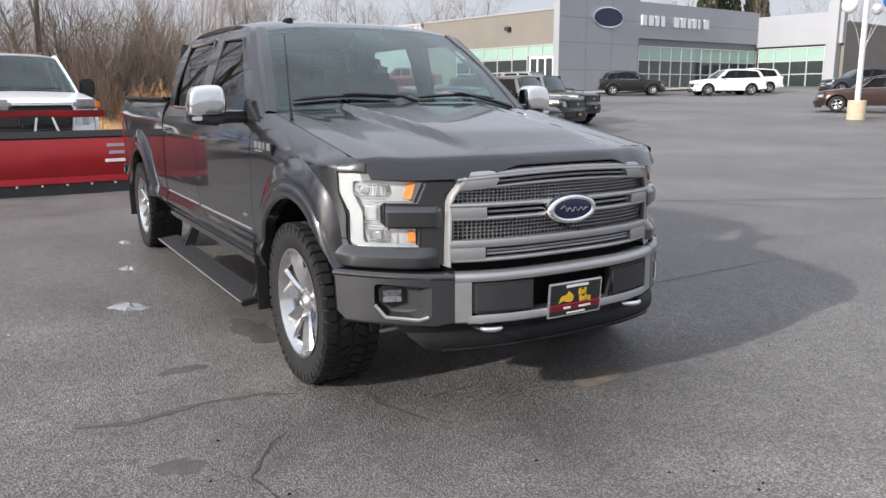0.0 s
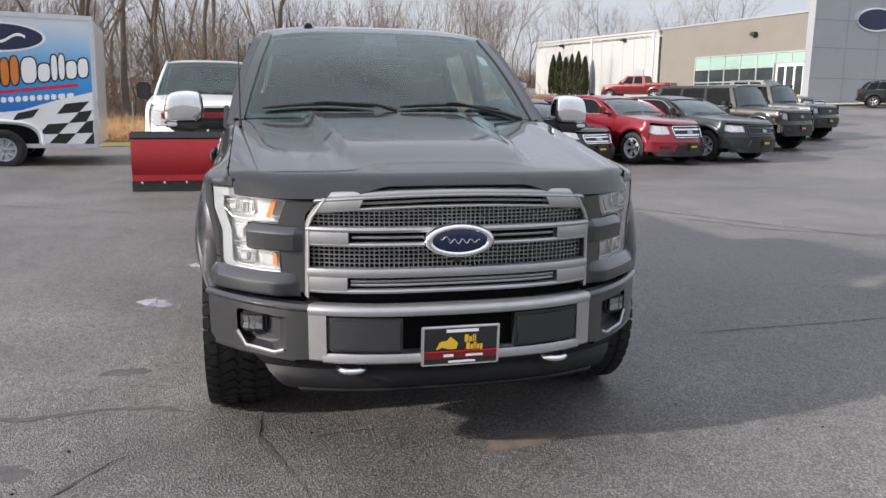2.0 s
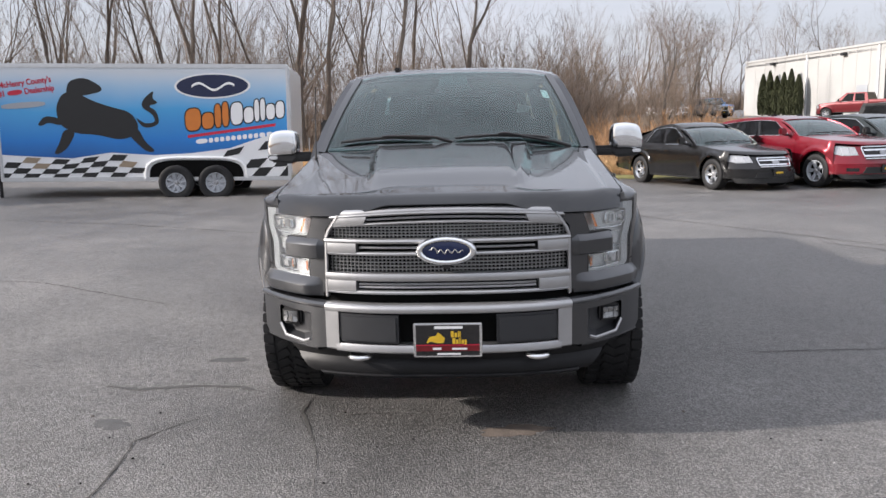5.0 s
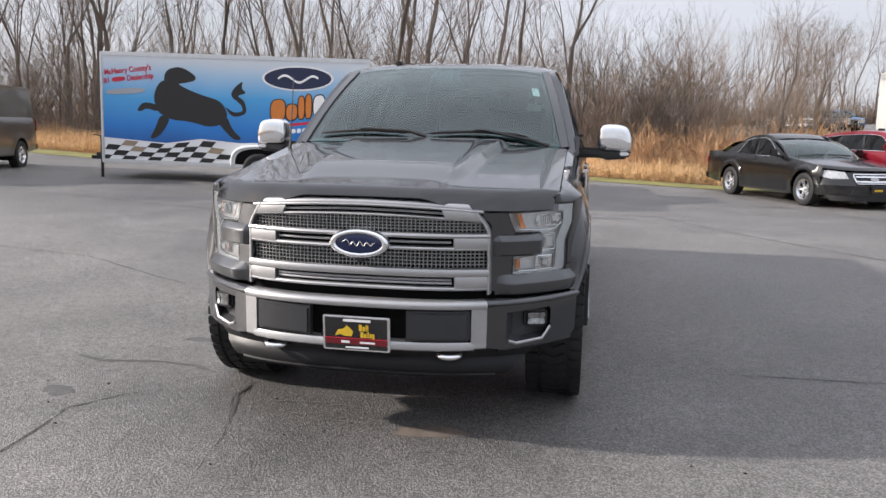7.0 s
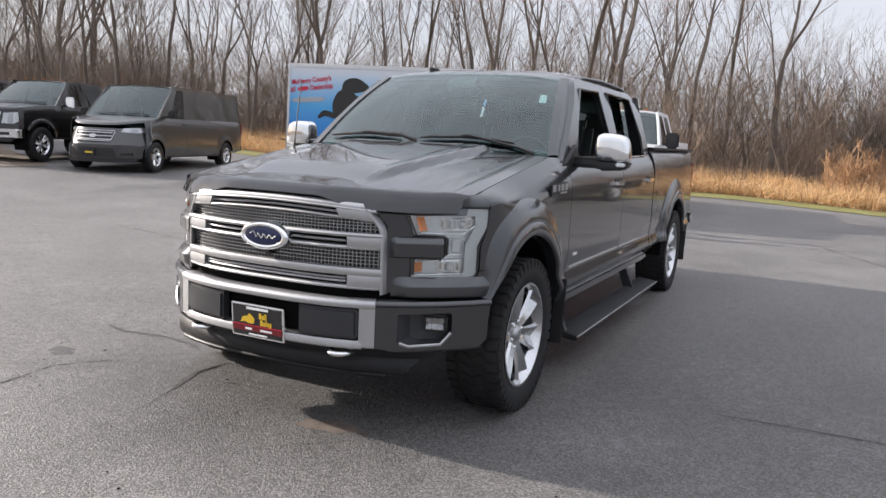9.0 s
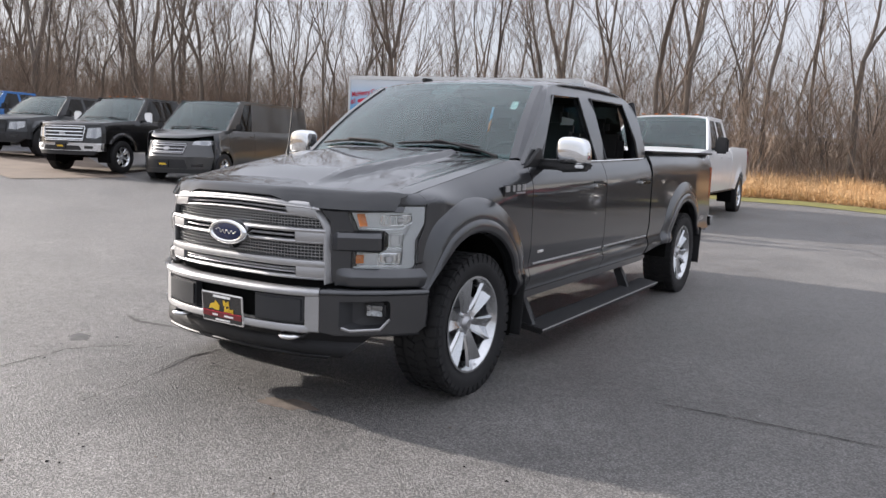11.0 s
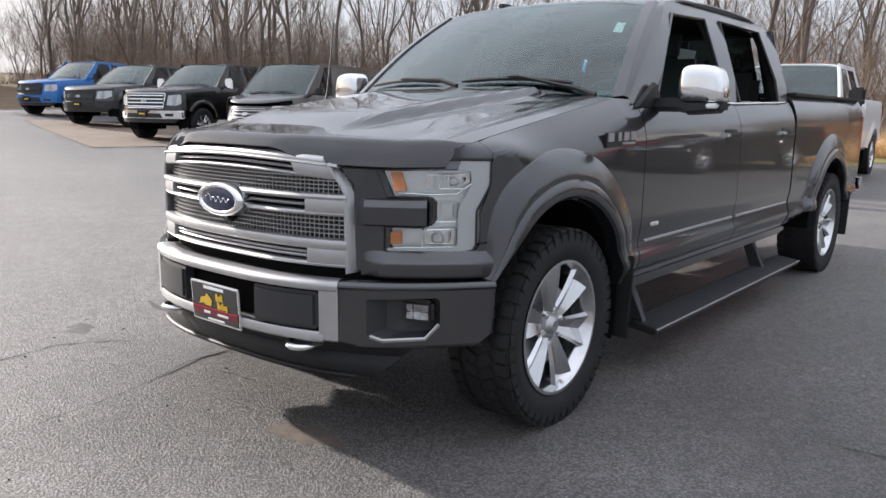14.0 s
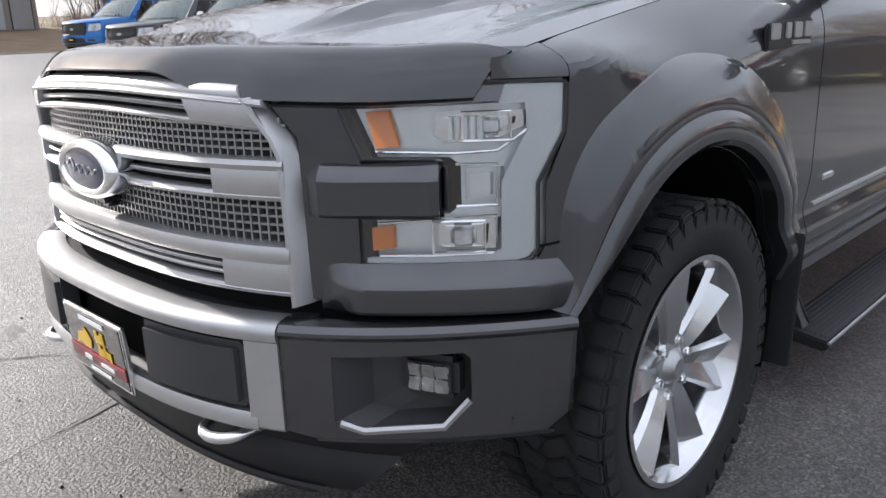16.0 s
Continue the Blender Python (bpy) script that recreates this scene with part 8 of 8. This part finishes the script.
def thicket(name, spots, seed, material, label, kids=(6, 5, 4), tall=2.6):
    """Leafless shrubs, too many to count, as one object: a few grown shapes laid down again and again."""
    global GV, GF
    shapes = []
    for q in range(4):
        r = random.Random(seed + q)
        SV, SF, GV, GF = [], [], [], []
        for k in range(6):
            a = r.uniform(0, 6.28)
            grow(r, GV, GF, Vector((0.12 * math.cos(a), 0.12 * math.sin(a), -0.05)), Vector((0.5 * math.cos(a), 0.5 * math.sin(a), 1)).normalized(), tall * r.uniform(0.7, 1.1), 0.018, 1, 3, (0,) + kids[1:] + (0,))
        shapes.append((np.array([tuple(v) for v in GV]), np.array(GF)))
    g = np.random.default_rng(seed)
    VV, FF, base = [], [], 0
    for x, y in spots(g):
        V, F = shapes[g.integers(0, 4)]
        a, sc = g.uniform(0, 6.28), g.uniform(0.6, 1.35)
        R = np.array([[math.cos(a), math.sin(a), 0], [-math.sin(a), math.cos(a), 0], [0, 0, g.uniform(0.8, 1.2)]])
        VV.append(V @ R * sc + (x, y, ground_z(x, y)))
        FF.append(F + base)
        base += len(V)
    me = bpy.data.meshes.new(name)
    VV, FF = np.concatenate(VV), np.concatenate(FF)
    me.from_pydata(VV.tolist(), [], FF.tolist())
    me.materials.append(material)
    return tagged(new(name, me), label, "brushwood", "", "stuff")


def edge_spots(g):
    x = g.uniform(-75, 2.5, 330)
    return np.stack([x, EY(x) + 8 + 13 * g.random(330)], 1)


def west_spots(g):
    # shrubs below y = -5 are out of view too, kept with those trees
    y = np.where(g.random(130) < 0.3, g.uniform(-20, -5, 130), g.uniform(18.5, 36, 130))
    return np.stack([-33 - 13 * g.random(130) - 0.25 * np.maximum(0, 10 - y), y], 1)


blades("dead_reeds", 130000, reed_place, 0.25, 0.95, 0.009, 1.5, REED, "tall straw-coloured dead reeds beside the car park", 1)
thicket("brushwood", edge_spots, 21, BRUSH, "tangled brown leafless brushwood at the wood's edge")
thicket("brushwood", west_spots, 25, BRUSH, "tangled brown leafless brushwood to the west")
blades("undergrowth", 40000, brush_place, 0.4, 1.9, 0.009, 1.2, BRUSH, "low brown undergrowth inside the wood", 2)
blades("undergrowth", 16000, west_place, 0.5, 2.4, 0.012, 0.7, BRUSH, "low brown undergrowth to the west", 3)
def back_spots(g):
    x = g.uniform(-95, 1, 170)
    return np.stack([x, 38 + 16 * g.random(170) - 0.10 * np.maximum(0, -x - 20)], 1)


def scrub_spots(g):
    x = g.uniform(2, 11.5, 90)
    return np.stack([x, 20.5 + 0.75 * np.maximum(0, x - 3) + 9 * g.random(90)], 1)


def shrub_spots(g):
    x = g.uniform(2, 20, 60)
    return np.stack([x, 33 + 1.7 * np.maximum(0, x - 4) + 12 * g.random(60)], 1)


def east_spots(g):
    x = g.uniform(0, 6, 34)
    return np.stack([x, EY(np.minimum(x, 8)) + 10 + 14 * g.random(34) + 1.2 * np.maximum(0, x - 8)], 1)


thicket("scrub", scrub_spots, 51, mat("tan_scrub", (0.36, 0.215, 0.115), 0.95, 0, 0, 0.25, 0.5, island=0.4), "rusty tan scrub on the bank beside the parked cars", (6, 6, 5), 0.95)
thicket("brushwood", shrub_spots, 55, BRUSH, "grey-brown leafless shrubs under the lone trees", (6, 6, 4), 3.2)
thicket("brushwood", east_spots, 31, BRUSH, "domed grey-brown leafless shrubs to the east", (6, 7, 5), 2.7)
thicket("brushwood", back_spots, 41, BRUSH, "hazy brown depth of the bare wood", (6, 5, 4), 5.2)
blades("far_thicket", 9000, far_place, 1.5, 5.5, 0.035, 0.5, BRUSH, "grey-brown thicket far behind the workshop", 4)
blades("verge_grass", 16000, lambda g, n: (lambda x: np.stack([x, EY(x) + 1.6 * g.random(n)], 1))(g.uniform(-30, 14, n)), 0.03, 0.09, 0.006, 0.6, mat("grass_blades", (0.24, 0.22, 0.07), 0.9, 0, 0, 0.3, 1.0, island=0.4), "short winter grass on the verge", 6, 1)


# clipped evergreens by the white wall
EG0, EG1 = (27.97, 71.8), (29.28, 66.9)

def evergreen(x, y, h, w, seed, name="evergreen_shrub", label="narrow dark green clipped evergreen", cat="shrub", group="evergreens by the white wall"):
    t = thing(name, pose(x, y, ground_z(x, y)), label, cat, group)
    g = np.random.default_rng(seed)
    n = 4200
    q = g.random(n) ** 0.8
    rad = w * np.minimum(1.0, 0.8 + q) * (1 - q ** 3) * np.sqrt(g.uniform(0.45, 1.1, n))
    a = g.uniform(0, 2 * np.pi, n)
    P = np.stack([rad * np.cos(a), rad * np.sin(a), 0.1 + h * q], 1)
    V, F = [], []
    for i, p in enumerate(P):
        u = g.normal(0, 1, 3)
        u /= np.linalg.norm(u)
        s = 0.14 * max(1.0, 1.1 * w)
        up = np.array([0.3 * np.cos(a[i]), 0.3 * np.sin(a[i]), 1.0]) * 0.26 * max(1.0, 1.1 * w)
        V += [p - u * s * 0.5, p + u * s * 0.5, p + up]
        F.append((3 * i, 3 * i + 1, 3 * i + 2))
    raw("foliage", V, F, EVER, t, "", False)
    bm = bmesh.new()
    tube(bm, [(0, 0, -0.1), (0, 0, h * 0.9)], [0.10, 0.03], 6)
    part("trunk", bm, BARK, t)


for i in range(6):
    evergreen(EG0[0] + (EG1[0] - EG0[0]) * i / 5, EG0[1] + (EG1[1] - EG0[1]) * i / 5, 3.65 + 0.3 * math.sin(i * 2.1), 0.42, 60 + i)
# tall conifers showing over the showroom's roof
for i, (x, y, h) in enumerate(((88.3, 75.0, 15.2), (93.0, 75.5, 14.6), (98.4, 75.0, 15.6))):
    evergreen(x, y, h, 2.1, 80 + i, "conifer", "dark green conifer behind the showroom", "tree", "conifers behind the showroom")
